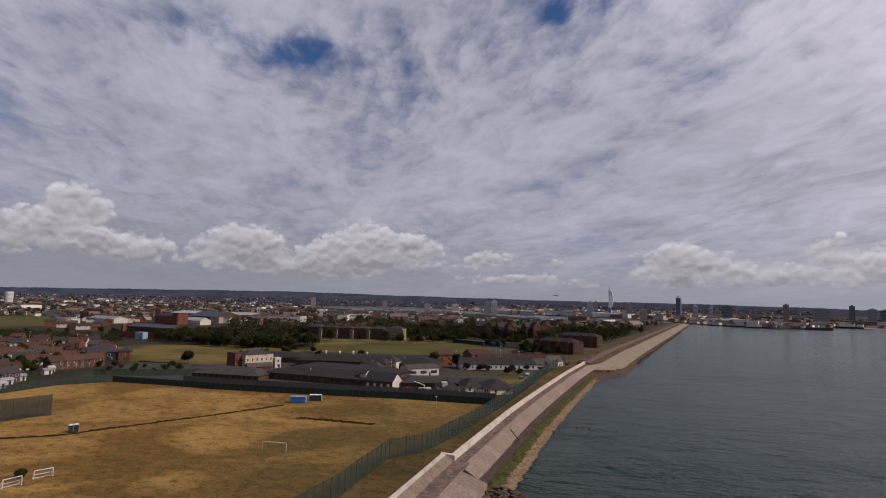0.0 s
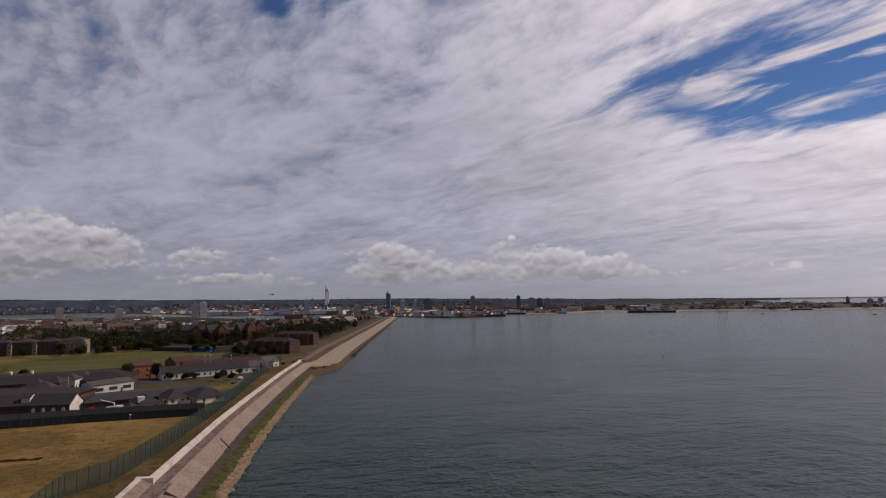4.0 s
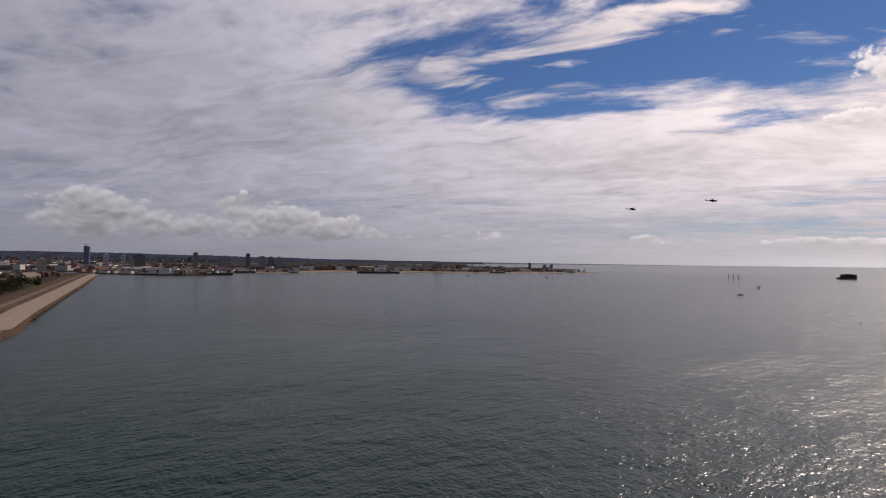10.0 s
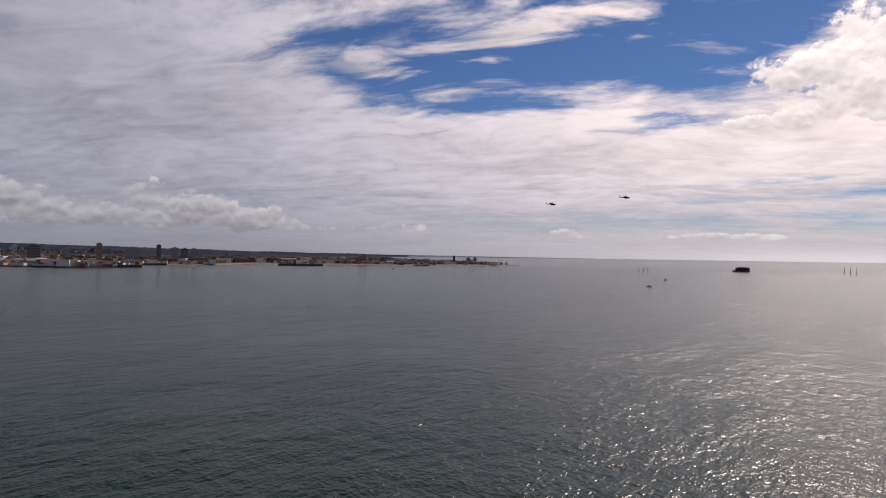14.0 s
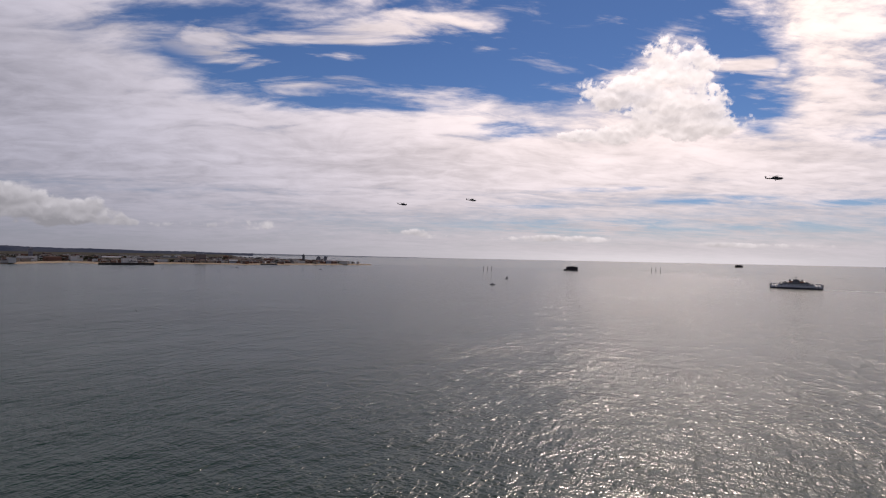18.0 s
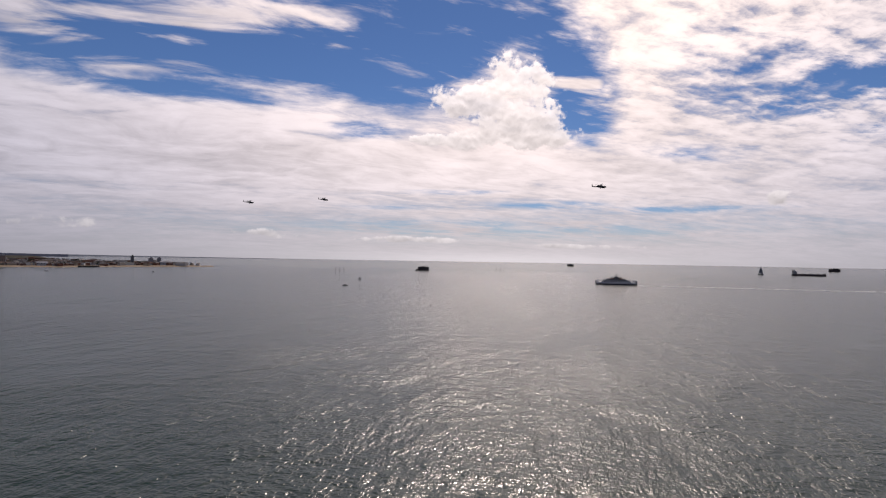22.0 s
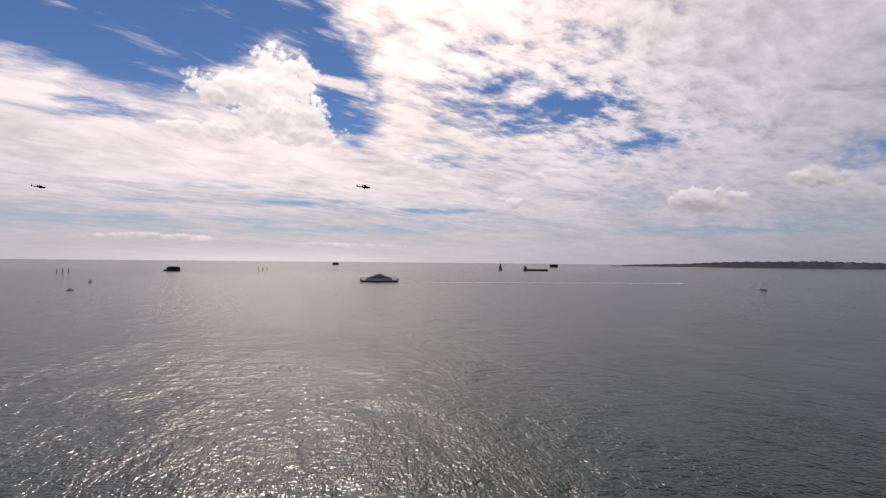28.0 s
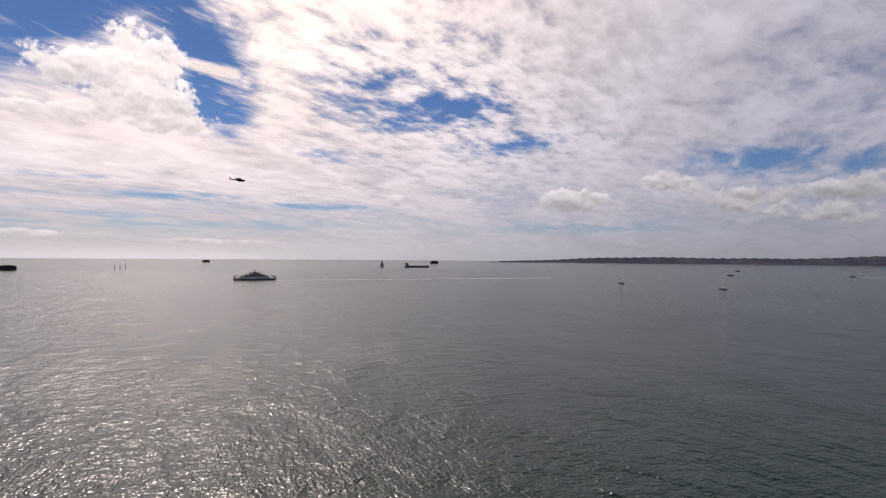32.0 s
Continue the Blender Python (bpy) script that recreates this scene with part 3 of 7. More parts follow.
# the bank and open beach past the end of the parapet
far_line = resample(BANK_TOP, 12.0)
APRON = worn("pale_beach_apron", (0.285, 0.235, 0.185), (0.215, 0.172, 0.132), (0.10, 0.08, 0.06), 1.6, 5.0, 0.95, 0.15)
ribbon("coast_path", far_line, [(-7.0, 4.3), (-4.0, 5.6), (1.0, 6.0), (4.5, 5.7)], PROM, "brown coast path on a grassy bank", "path", 0.06)
ribbon("bank_top", far_line, [(-30.0, 3.9), (-14.0, 4.4), (-7.0, 4.35)], VERGE, "rough grass bank behind the coast path", "bank", 0.15)
bend_line = resample(WALL_B[-2:] + BANK_TOP[1:], 6.0)


def widening(name, near, far, material, label, category, bumps, start, end):
    """A sheet whose cross-section widens from the wall's to the open beach's past the bend."""
    rng = random.Random(9)
    v, f, m, run = [], [], len(near), 0.0
    for i, (x, y, nx, ny) in enumerate(bend_line):
        run += 6.0
        t = min(max((run - start) / (end - start), 0.0), 1.0)
        t = t * t * (3 - 2 * t)
        for (d0, z0), (d1, z1) in zip(near, far):
            d, z = d0 + (d1 - d0) * t, z0 + (z1 - z0) * t
            v.append((x + nx * d + rng.uniform(-bumps, bumps) * 2, y + ny * d, z + rng.uniform(-bumps, bumps)))
    for i in range(len(bend_line) - 1):
        for k in range(m - 1):
            q = i * m + k
            f.append((q, q + 1, q + m + 1, q + m))
    return tagged(quick(name, v, f, material, smooth=True), label, category, kind="structure")


widening("beach_apron", [(4.4, 4.97), (5.4, 4.35), (6.5, 3.7), (7.6, 3.0), (8.6, 2.35)], [(10.5, 5.1), (14.5, 4.5), (18.5, 3.8), (22.5, 3.0), (26.5, 2.2)], APRON,
         "pale sloping concrete beach apron with faint bands", "sea wall", 0.03, 56.0, 92.0)
widening("far_shingle", [(8.5, 2.2), (12.0, 1.5), (15.0, 0.7), (17.5, 0.1), (21.0, -1.6)], [(23.5, 2.3), (26.4, 2.0), (28.5, 1.2), (31.0, 0.0), (36.0, -2.0)], worn("dark_shingle", (0.085, 0.056, 0.034), (0.05, 0.035, 0.022), (0.022, 0.016, 0.012), 1.2, 4, 0.95, 0.2, relief=0.1),
         "brown shingle beach running to the far point", "beach", 0.2, 26.0, 76.0)
widening("beach_verge", [(3.6, 5.12), (3.9, 5.1), (4.2, 5.05), (4.45, 5.0)], [(4.3, 5.8), (6.3, 5.75), (8.5, 5.5), (10.7, 5.12)], VERGE, "brown grassy verge above the beach apron", "verge", 0.03, 60.0, 100.0)
brown = tagged(new("brown_paving"), "rust-brown paved areas beside the path", "paving", kind="structure")
RUST = worn("rust_paving", (0.13, 0.065, 0.055), (0.09, 0.05, 0.045), None, 3.0)
for k in (1, 4):
    strip("paving_slab", far_line[k:k + 3], -6.0, 6.02, 0.0, 6.12, RUST, brown, 0.3, 0.02)


def rock_mesh(seed, flat=0.7):
    rng = random.Random(seed)
    bm = bmesh.new()
    bmesh.ops.create_icosphere(bm, subdivisions=1, radius=1.0)
    for v in bm.verts:
        v.co *= rng.uniform(0.7, 1.2)
        v.co.z *= flat
    me = bpy.data.meshes.new("rock")
    bm.to_mesh(me)
    bm.free()
    me.materials.append(ROCK)
    return me


rocks = [rock_mesh(k) for k in range(6)]
armour = tagged(new("rock_armour"), "dark tumbled boulders at the foot of the sea wall", "rocks", kind="structure")
rng = random.Random(11)


def drop_rock(p, d, z, size):
    ob = new("rock", rng.choice(rocks))
    ob.parent = armour
    ob.location = (p[0] + p[2] * d, p[1] + p[3] * d, z)
    ob.rotation_euler = (rng.uniform(-0.3, 0.3), rng.uniform(-0.3, 0.3), rng.uniform(0, 6))
    ob.scale = [size * rng.uniform(0.8, 1.4), size * rng.uniform(0.8, 1.4), size * rng.uniform(0.5, 0.8)]


for p in resample(WALL_A, 1.5, 100, 148):
    for d in (15.2, 16.6, 18.2, 20.0, 22.0):
        if rng.random() < 0.85:
            drop_rock(p, d + rng.uniform(-0.6, 0.6), 1.2 - (d - 15.2) * 0.18 + rng.uniform(-0.2, 0.2), rng.uniform(0.6, 1.2))
for p in resample(WALL_B, 0.8):
    if rng.random() < 0.85:
        drop_rock(p, 17.2 + rng.uniform(-1.6, 0.8), 0.08, rng.uniform(0.15, 0.5))
# the heap of boulders where the wall bends
for k in range(330):
    f = rng.random()
    drop_rock((117 + f * 66 + rng.gauss(0, 0.8), 378 + f * 134, 0.9, -0.43), *(lambda d: (d, 0.55 - 0.24 * d + rng.uniform(-0.2, 0.4), rng.uniform(0.5, 1.2)))(rng.uniform(-7.0, 1.0) * (1 - 0.5 * f)))
for p in resample(BANK_TOP, 2.6, 470, 1100):
    drop_rock(p, 29.8 + rng.uniform(-1.8, 1.4), 0.85, rng.uniform(0.5, 1.1))
# low curved wall of brown stone where the beach steps out
spur = thing("spur_wall", "low curved brown stone wall stepping down to the beach", "wall", 0, 0, 0)
SPUR = worn("brown_stone_coping", (0.33, 0.22, 0.12), (0.24, 0.16, 0.09), (0.14, 0.10, 0.06), 1.2)
for k in range(14):
    t0, t1 = k / 14, (k + 0.94) / 14
    bend = [(106 + 17 * q, 388 + 1 * q + 8 * q * q, 2.7 - 0.6 * q) for q in (t0, t1)]
    part("coping_stone", tubes((bend[0], bend[1], 0.75, 0.75, 6)), SPUR, spur)
# three posts that stand out of the shallows
POSTWOOD = worn("wet_timber", (0.05, 0.04, 0.03), (0.03, 0.025, 0.02), None, 0.6)
for x, y in ((52.0, 216.6), (54.4, 216.9), (56.5, 215.2)):
    post = thing("mooring_post", "dark weedy timber stump standing in shallow water", "post", x, y, -0.6, group="timber stumps by the sea wall")
    part("stump", tubes(((0, 0, 0), (0.05, 0, 0.95), 0.34, 0.28, 9)), POSTWOOD, post)

# ---- ground sheets ----
def lay(name, poly, z, material, label, category):
    bm = bmesh.new()
    f = bm.faces.new([bm.verts.new((x, y, z)) for x, y in poly])
    if f.normal.z < 0:
        f.normal_flip()
    bmesh.ops.triangulate(bm, faces=bm.faces)
    return tagged(part(name, bm, material), label, category, kind="structure")


FENCE = [(-75, -10), (-40, 70), (-21.4, 121.7), (-18.3, 134.8), (-13.5, 152.4), (-5.0, 158.7), (0.2, 169.1), (9.7, 191.8), (22.4, 224.2), (41.5, 277.2), (59.9, 333.5), (92.4, 419.9)]
BACK = [(21.0, 237.5), (-20.0, 248.0), (-55.8, 253.0), (-105.3, 262.5), (-131.6, 271.0), (-163.1, 279.0), (-181.0, 263.5), (-187.5, 238.0), (-200.0, 180.0)]
strip_line = resample(WALL_B, 4.0)
lay("field", [(-200, -20)] + FENCE[:9] + [(21, 237.5)] + BACK[1:], 4.06, DRY,
    "dry golden grass playing field with worn green and rust patches", "field")
lay("grass_verge", [(x, y) for x, y in FENCE[1:]] + [(103, 424)] + [(x, y) for x, y in reversed(WALL_B)] + [(0.3, 151)] + [(x, y) for x, y in reversed(WALL_A[2:-1])], 4.5, BANK,
    "rough brown grass verge between fence and sea wall", "verge")
ASPHALT = worn("yard_asphalt", (0.05, 0.046, 0.046), (0.036, 0.034, 0.036), (0.075, 0.068, 0.064), 8.0, 20.0, 0.95, 0.1)
lay("yard", [(22, 239), (41, 280), (60, 339), (86, 412), (40, 432), (-110, 440), (-150, 380), (-160, 281), (-131, 273), (-55, 255)], 4.05, ASPHALT, "dark asphalt yards among low prison blocks", "yard")
lay("yard_lawn", [(-2, 306), (44, 300), (56, 337), (50, 350), (2, 346)], 4.10, DRY2, "golden grass plot among the blocks", "lawn")
lay("playing_field", [(-80, 452), (40, 462), (82, 560), (60, 596), (12, 604), (-48, 556), (-85, 560)], 4.08, LAWN, "green mown playing field", "field")
lay("rough_field", [(-285, 415), (-265, 500), (-200, 515), (-115, 482), (-120, 380), (-150, 360), (-215, 368)], 4.07, DRY2, "rough pale grass field behind the houses", "field")
lay("hospital_grass", [(-116, 470), (-82, 455), (-84, 562), (-48, 558), (11, 606), (0, 640), (-60, 652), (-150, 610), (-122, 548)], 4.075, DRY2, "rough olive grass in front of the old hospital", "field")
lay("barrack_grass", [(84, 500), (98, 440), (130, 500), (160, 560), (150, 640), (100, 620), (62, 560)], 4.078, VERGE, "rough brown-green grass round the barracks", "field")
MEADOW = [(-900, 1050), (-800, 1130), (-650, 930), (-545, 765), (-600, 715), (-760, 830)]
lay("far_meadow", MEADOW, 4.1, LAWN, "green open field among houses", "field")
lay("car_park", [(-190, 285), (-165, 282), (-150, 330), (-160, 362), (-200, 372)], 4.07, worn("green_court", (0.034, 0.048, 0.030), (0.05, 0.046, 0.028), (0.022, 0.026, 0.016), 6.0), "green-grey yard between houses and prison", "yard")
SOIL = worn("bare_soil", (0.035, 0.022, 0.012), (0.022, 0.015, 0.009), (0.06, 0.04, 0.02), 1.5, spec=0.02)


def ditch(line, wide, label, seed):
    """A ragged ditch: low lips of earth on both sides of a dark bed."""
    r = random.Random(seed)
    v, f, pts = [], [], resample(line, 0.9)
    for x, y, nx, ny in pts:
        w, o = wide * r.uniform(0.55, 1.3), r.gauss(0, 0.2)
        for d, z in ((-w / 2 - 0.5, 4.05), (-w / 2, 4.05 + r.uniform(0.1, 0.4)), (0, 4.09), (w / 2, 4.05 + r.uniform(0.1, 0.4)), (w / 2 + 0.5, 4.05)):
            v.append((x + nx * (d + o), y + ny * (d + o), z))
    for i in range(len(pts) - 1):
        for k in range(4):
            a = i * 5 + k
            f.append((a, a + 1, a + 6, a + 5))
    tagged(quick("mud_ditch", v, f, SOIL), label, "ditch", kind="structure")


ditch([(-150, 158), (-130, 165.2), (-115.5, 170.8), (-99.5, 188), (-79.5, 208.1), (-63.5, 227)], 1.0, "narrow dark ditch across the field", 1)
ditch([(-51.4, 203.6), (-36, 199.4), (-23.1, 195.4)], 1.6, "dark strip of bare soil in the field", 2)


def tufts(name, n, area, size, material, label, seed, z=4.05):
    """Grass tufts as loose blades."""
    r = np.random.default_rng(seed)
    x = r.uniform(area[0], area[2], n * 2)
    y = r.uniform(area[1], area[3], n * 2)
    poly = [tuple(v) for v in area[4]]
    ok = inside(poly, x, y) > 0.6
    x, y = x[ok][:n], y[ok][:n]
    v, f = [], []
    for a, b in zip(x, y):
        s = size * r.uniform(0.5, 1.3)
        for _ in range(4):
            t, u = r.uniform(0, 6.28), r.uniform(0, 6.28)
            k = len(v)
            v += [(a + 0.5 * s * math.cos(t), b + 0.5 * s * math.sin(t), z), (a - 0.5 * s * math.cos(t), b - 0.5 * s * math.sin(t), z), (a + 0.5 * s * math.cos(u), b + 0.5 * s * math.sin(u), z + s * r.uniform(0.5, 1.0))]
            f.append((k, k + 1, k + 2))
    return tagged(quick(name, v, f, material), label, "grass", kind="stuff")


FIELD_POLY = [(-170, 100), (-40, 100), (-18.0, 142.0), (-4.8, 160), (22, 226), (20, 236), (-55, 252), (-163, 278), (-187, 238), (-190, 180)]
tufts("grass_tufts", 5000, (-190, 90, 25, 280, FIELD_POLY), 0.20, DRY, "dry tufts of long grass over the field", 3)

# ---- fences ----
def mesh_material(name, colour, open_share):
    m, n = blank(name)
    bsdf = finish(n, colour, 0.7)
    clear = n.node("ShaderNodeBsdfTransparent")
    mixer = n.node("ShaderNodeMixShader", Fac=open_share)
    n.tree.links.new(bsdf.outputs[0], mixer.inputs[1])
    n.tree.links.new(clear.outputs[0], mixer.inputs[2])
    out = [o for o in n.tree.nodes if o.type == "OUTPUT_MATERIAL"][0]
    n.tree.links.new(mixer.outputs[0], out.inputs["Surface"])
    return m


POST_GREEN = plain("fence_post_green", (0.02, 0.04, 0.033), 0.6)
MESH_GREEN = mesh_material("green_weld_mesh", (0.022, 0.040, 0.033), 0.60)
MESH_NET = mesh_material("dark_green_netting", (0.022, 0.030, 0.026), 0.45)
MESH_DARK = mesh_material("dense_dark_mesh", (0.016, 0.026, 0.022), 0.06)
MESH_GREY = mesh_material("grey_green_mesh", (0.115, 0.105, 0.085), 0.14)


def fence(label, line, height, z, step, mesh_mat, post_mat, post_r=0.09, lean=0.0):
    th = thing("security_fence", label, "fence")
    pts = [Vector((p[0], p[1], z)) for p in resample_straight(line, step)]
    bm = bmesh.new()
    tube(bm, (0, 0, 0), (0, 0, height + 0.15), post_r, post_r, 6)
    pm = bpy.data.meshes.new("post")
    bm.to_mesh(pm)
    bm.free()
    pm.materials.append(post_mat)
    for k, a in enumerate(pts):
        o = new("post", pm)
        o.parent, o.location = th, a
        if k + 1 < len(pts):
            b = pts[k + 1]
            d = (b - a)
            n = Vector((d.y, -d.x, 0)).normalized() * 0.025
            up = Vector((0, 0, height))
            v = [a + n, b + n, b + n + up, a + n + up, a - n, b - n, b - n + up, a - n + up]
            quick("mesh_panel", v, [(0, 1, 2, 3), (7, 6, 5, 4), (3, 2, 6, 7), (0, 4, 5, 1)], mesh_mat, th)
    return th


def resample_straight(line, step):
    out = []
    for (ax, ay), (bx, by) in zip(line[:-1], line[1:]):
        n = max(1, round(math.hypot(bx - ax, by - ay) / step))
        out += [(ax + (bx - ax) * k / n, ay + (by - ay) * k / n) for k in range(n)]
    return out + [line[-1]]


fence("tall dark green weld-mesh security fence beside the sea wall", FENCE[1:], 5.2, 4.45, 3.0, MESH_GREEN, POST_GREEN)
fence("dense dark green security fence along the back of the field", BACK[:6], 2.9, 4.0, 3.2, MESH_DARK, POST_GREEN)
fence("green mesh fence between the field and the houses", BACK[5:], 3.4, 4.0, 3.2, MESH_GREEN, POST_GREEN)
inner = [(24, 245), (-18, 256), (-54, 262), (-103, 272), (-129, 281)]
fence("grey-green inner mesh fence round the prison yard", inner, 3.7, 4.0, 3.4, MESH_GREY, POST_GREEN)
fence("green mesh fence behind the yard", [(-186, 300), (-160, 303), (-128, 312)], 3.4, 4.0, 3.4, MESH_GREEN, POST_GREEN)
fence("tall green ball-stop netting on posts in the field", [(-137.5, 199.5), (-146, 187), (-158, 170)], 7.2, 4.0, 4.0, MESH_NET, POST_GREEN)

# ---- on the field ----
WHITE = plain("white_paint", (0.72, 0.71, 0.69), 0.5)
GALV = plain("galvanised_steel", (0.42, 0.43, 0.44), 0.5, 0.6)
NET = mesh_material("white_net", (0.6, 0.6, 0.58), 0.82)
SOIL_DARK = bpy.data.materials["bare_soil"]
goal = thing("football_goal", "full-size white football goal frame without a net", "goal", -46.3, 158.9, 4.05, -13.0)
part("post", tubes(((-3.66, 0, 0), (-3.66, 0, 2.5), 0.07)), WHITE, goal)
part("post", tubes(((3.66, 0, 0), (3.66, 0, 2.5), 0.07)), WHITE, goal)
part("crossbar", tubes(((-3.72, 0, 2.46), (3.72, 0, 2.46), 0.07)), WHITE, goal)


def small_goal(x, y, turn):
    th = thing("small_goal", "small white folding goal with a sagging net on dry grass", "goal", x, y, 4.05, turn, group="small goals on the field")
    for s in (-1.85, 1.85):
        part("post", tubes(((s, 0, 0), (s, 0, 2.0), 0.07)), WHITE, th)
        part("side_brace", tubes(((s, 0, 2.0), (s, 1.3, 0.0), 0.05), ((s, 0, 0.05), (s, 1.3, 0.05), 0.05)), WHITE, th)
    part("crossbar", tubes(((-1.9, 0, 2.0), (1.9, 0, 2.0), 0.07)), WHITE, th)
    part("ground_bar", tubes(((-1.9, 1.3, 0.05), (1.9, 1.3, 0.05), 0.05)), WHITE, th)
    part("middle_bar", tubes(((-1.9, 0.7, 0.95), (1.9, 0.7, 0.95), 0.05)), WHITE, th)
    quick("net", [(-1.85, 0, 2.0), (1.85, 0, 2.0), (1.85, 0.75, 0.8), (-1.85, 0.75, 0.8), (1.85, 1.3, 0.05), (-1.85, 1.3, 0.05)], [(0, 1, 2, 3), (3, 2, 4, 5)], NET, th)


small_goal(-93.5, 125.3, 62)
small_goal(-91.3, 131.8, 50)

BLUE = worn("blue_container_paint", (0.045, 0.12, 0.33), (0.04, 0.10, 0.27), (0.10, 0.09, 0.09), 1.5, 10, 0.55, 0.1)
DARKG = worn("dark_green_paint", (0.03, 0.045, 0.045), (0.02, 0.03, 0.03), None, 1.0, 10, 0.5, 0.1)


def container(x, y, turn, L, W, H, mat, end_mat, name, label):
    th = thing(name, label, "container", x, y, 4.05, turn)
    bm = boxes((-L / 2, -W / 2, 0.12, L / 2, W / 2, H))
    n = int(L / 0.3)
    for k in range(n):
        a = -L / 2 + 0.2 + k * (L - 0.4) / n
        box(bm, a, -W / 2 - 0.03, 0.25, a + 0.14, -W / 2, H - 0.15)
        box(bm, a, W / 2, 0.25, a + 0.14, W / 2 + 0.03, H - 0.15)
    part("body", bm, mat, th)
    part("roof", boxes((-L / 2 - 0.03, -W / 2 - 0.03, H + 0.003, L / 2 + 0.03, W / 2 + 0.03, H + 0.08)), end_mat, th)
    for s in (-1, 1):
        part("door", boxes((L / 2, 0.03 if s > 0 else -W / 2 + 0.05, 0.2, L / 2 + 0.05, W / 2 - 0.05 if s > 0 else -0.03, H - 0.1)), end_mat, th)
        part("skid", boxes((-L / 2, s * W / 2 - 0.1, -0.05, L / 2, s * W / 2 + 0.1, 0.11)), SOIL_DARK, th)


container(-59.0, 233.5, 4, 6.2, 2.5, 2.6, BLUE, plain("faded_blue_paint", (0.25, 0.33, 0.46), 0.5), "storage_container", "blue steel storage container on the grass")
container(-53.2, 239.2, 10, 5.0, 2.4, 2.4, DARKG, WHITE, "site_cabin", "dark site cabin with white roof and end beside the container")


def loo(x, y, turn, lid):
    th = thing("portable_toilet", "dark portable toilet cabin with a pale roof", "toilet", x, y, 4.05, turn, group="portable toilets in the field")
    part("cabin", boxes((-0.6, -0.6, 0.1, 0.6, 0.6, 2.15)), DARKG, th)
    part("skid", boxes((-0.62, -0.5, 0, 0.62, 0.5, 0.098)), SOIL_DARK, th)
    bm = bmesh.new()
    v = [bm.verts.new(p) for p in ((-0.66, -0.66, 2.16), (0.66, -0.66, 2.16), (0.66, 0.66, 2.16), (-0.66, 0.66, 2.16), (-0.4, -0.6, 2.42), (0.4, -0.6, 2.42), (0.4, 0.6, 2.42), (-0.4, 0.6, 2.42))]
    for f in ((3, 2, 1, 0), (4, 5, 6, 7), (0, 1, 5, 4), (1, 2, 6, 5), (2, 3, 7, 6), (3, 0, 4, 7)):
        bm.faces.new([v[i] for i in f])
    part("roof", bm, lid, th)
    part("door", boxes((-0.45, -0.64, 0.15, 0.45, -0.602, 2.0)), DARKG, th)


loo(-114.3, 175.3, 35, WHITE)
loo(-113.3, 176.4, 35, WHITE)


def mast(x, y, h, label, lamp=True, r=0.09):
    th = thing("lamp_post", label, "lamp post", x, y, 4.0, group="lamp posts")
    part("column", tubes(((0, 0, 0), (0, 0, h), r, r * 0.6, 8)), GALV, th)
    part("base", tubes(((0, 0, 0), (0, 0, 0.8), r * 1.6, r * 1.6, 8)), GALV, th)
    if lamp:
        part("lantern", boxes((-0.35, -0.25, h + 0.005, 0.35, 0.25, h + 0.3)), WHITE, th)


mast(-1.9, 229.0, 4.2, "short grey camera mast beside the field")
for x, y, h in ((-352, 476, 11), (-318, 486, 9), (-29, 322, 9), (36, 372, 12), (39, 373, 12), (-70, 300, 6), (10, 395, 9), (55, 400, 9)):
    mast(x, y, h, "tall slender grey lamp column", r=0.16)

# ---- houses and blocks ----
BRICK = worn("red_brick", (0.15, 0.058, 0.038), (0.105, 0.042, 0.03), (0.07, 0.034, 0.026), 2.5, 14, 0.9, 0.3)
BRICK2 = worn("brown_brick", (0.09, 0.052, 0.037), (0.065, 0.04, 0.03), (0.048, 0.03, 0.025), 2.5, 14, 0.9, 0.3)
CREAM = worn("cream_render", (0.50, 0.42, 0.31), (0.43, 0.36, 0.265), (0.33, 0.275, 0.21), 3.0, 12, 0.9, 0.2)
RENDER = worn("white_render", (0.52, 0.49, 0.45), (0.45, 0.42, 0.385), (0.33, 0.30, 0.28), 3.0, 12, 0.9, 0.2)
STONE = worn("buff_stone", (0.25, 0.19, 0.125), (0.19, 0.145, 0.10), (0.13, 0.10, 0.07), 3.0, 12, 0.9, 0.25)
SLATE = worn("grey_slate", (0.042, 0.038, 0.040), (0.031, 0.029, 0.031), (0.055, 0.049, 0.049), 4.0, 16, 0.75, 0.4)
SLATE2 = worn("pale_slate", (0.072, 0.062, 0.058), (0.055, 0.049, 0.047), (0.042, 0.037, 0.036), 4.0, 16, 0.8, 0.4)
TILE = worn("brown_roof_tile", (0.075, 0.040, 0.029), (0.055, 0.031, 0.024), (0.095, 0.053, 0.041), 3.0, 16, 0.85, 0.5)
FELT = worn("dark_roof_felt", (0.030, 0.026, 0.027), (0.023, 0.020, 0.021), (0.042, 0.036, 0.036), 9.0, 18, 0.9, 0.3)
GLASS = plain("window_glass", (0.03, 0.035, 0.04), 0.12, 0.0, 0.4, 0.6)
METAL_ROOF = worn("pale_metal_roof", (0.30, 0.30, 0.31), (0.23, 0.23, 0.245), None, 6.0, 10, 0.5, 0.5)


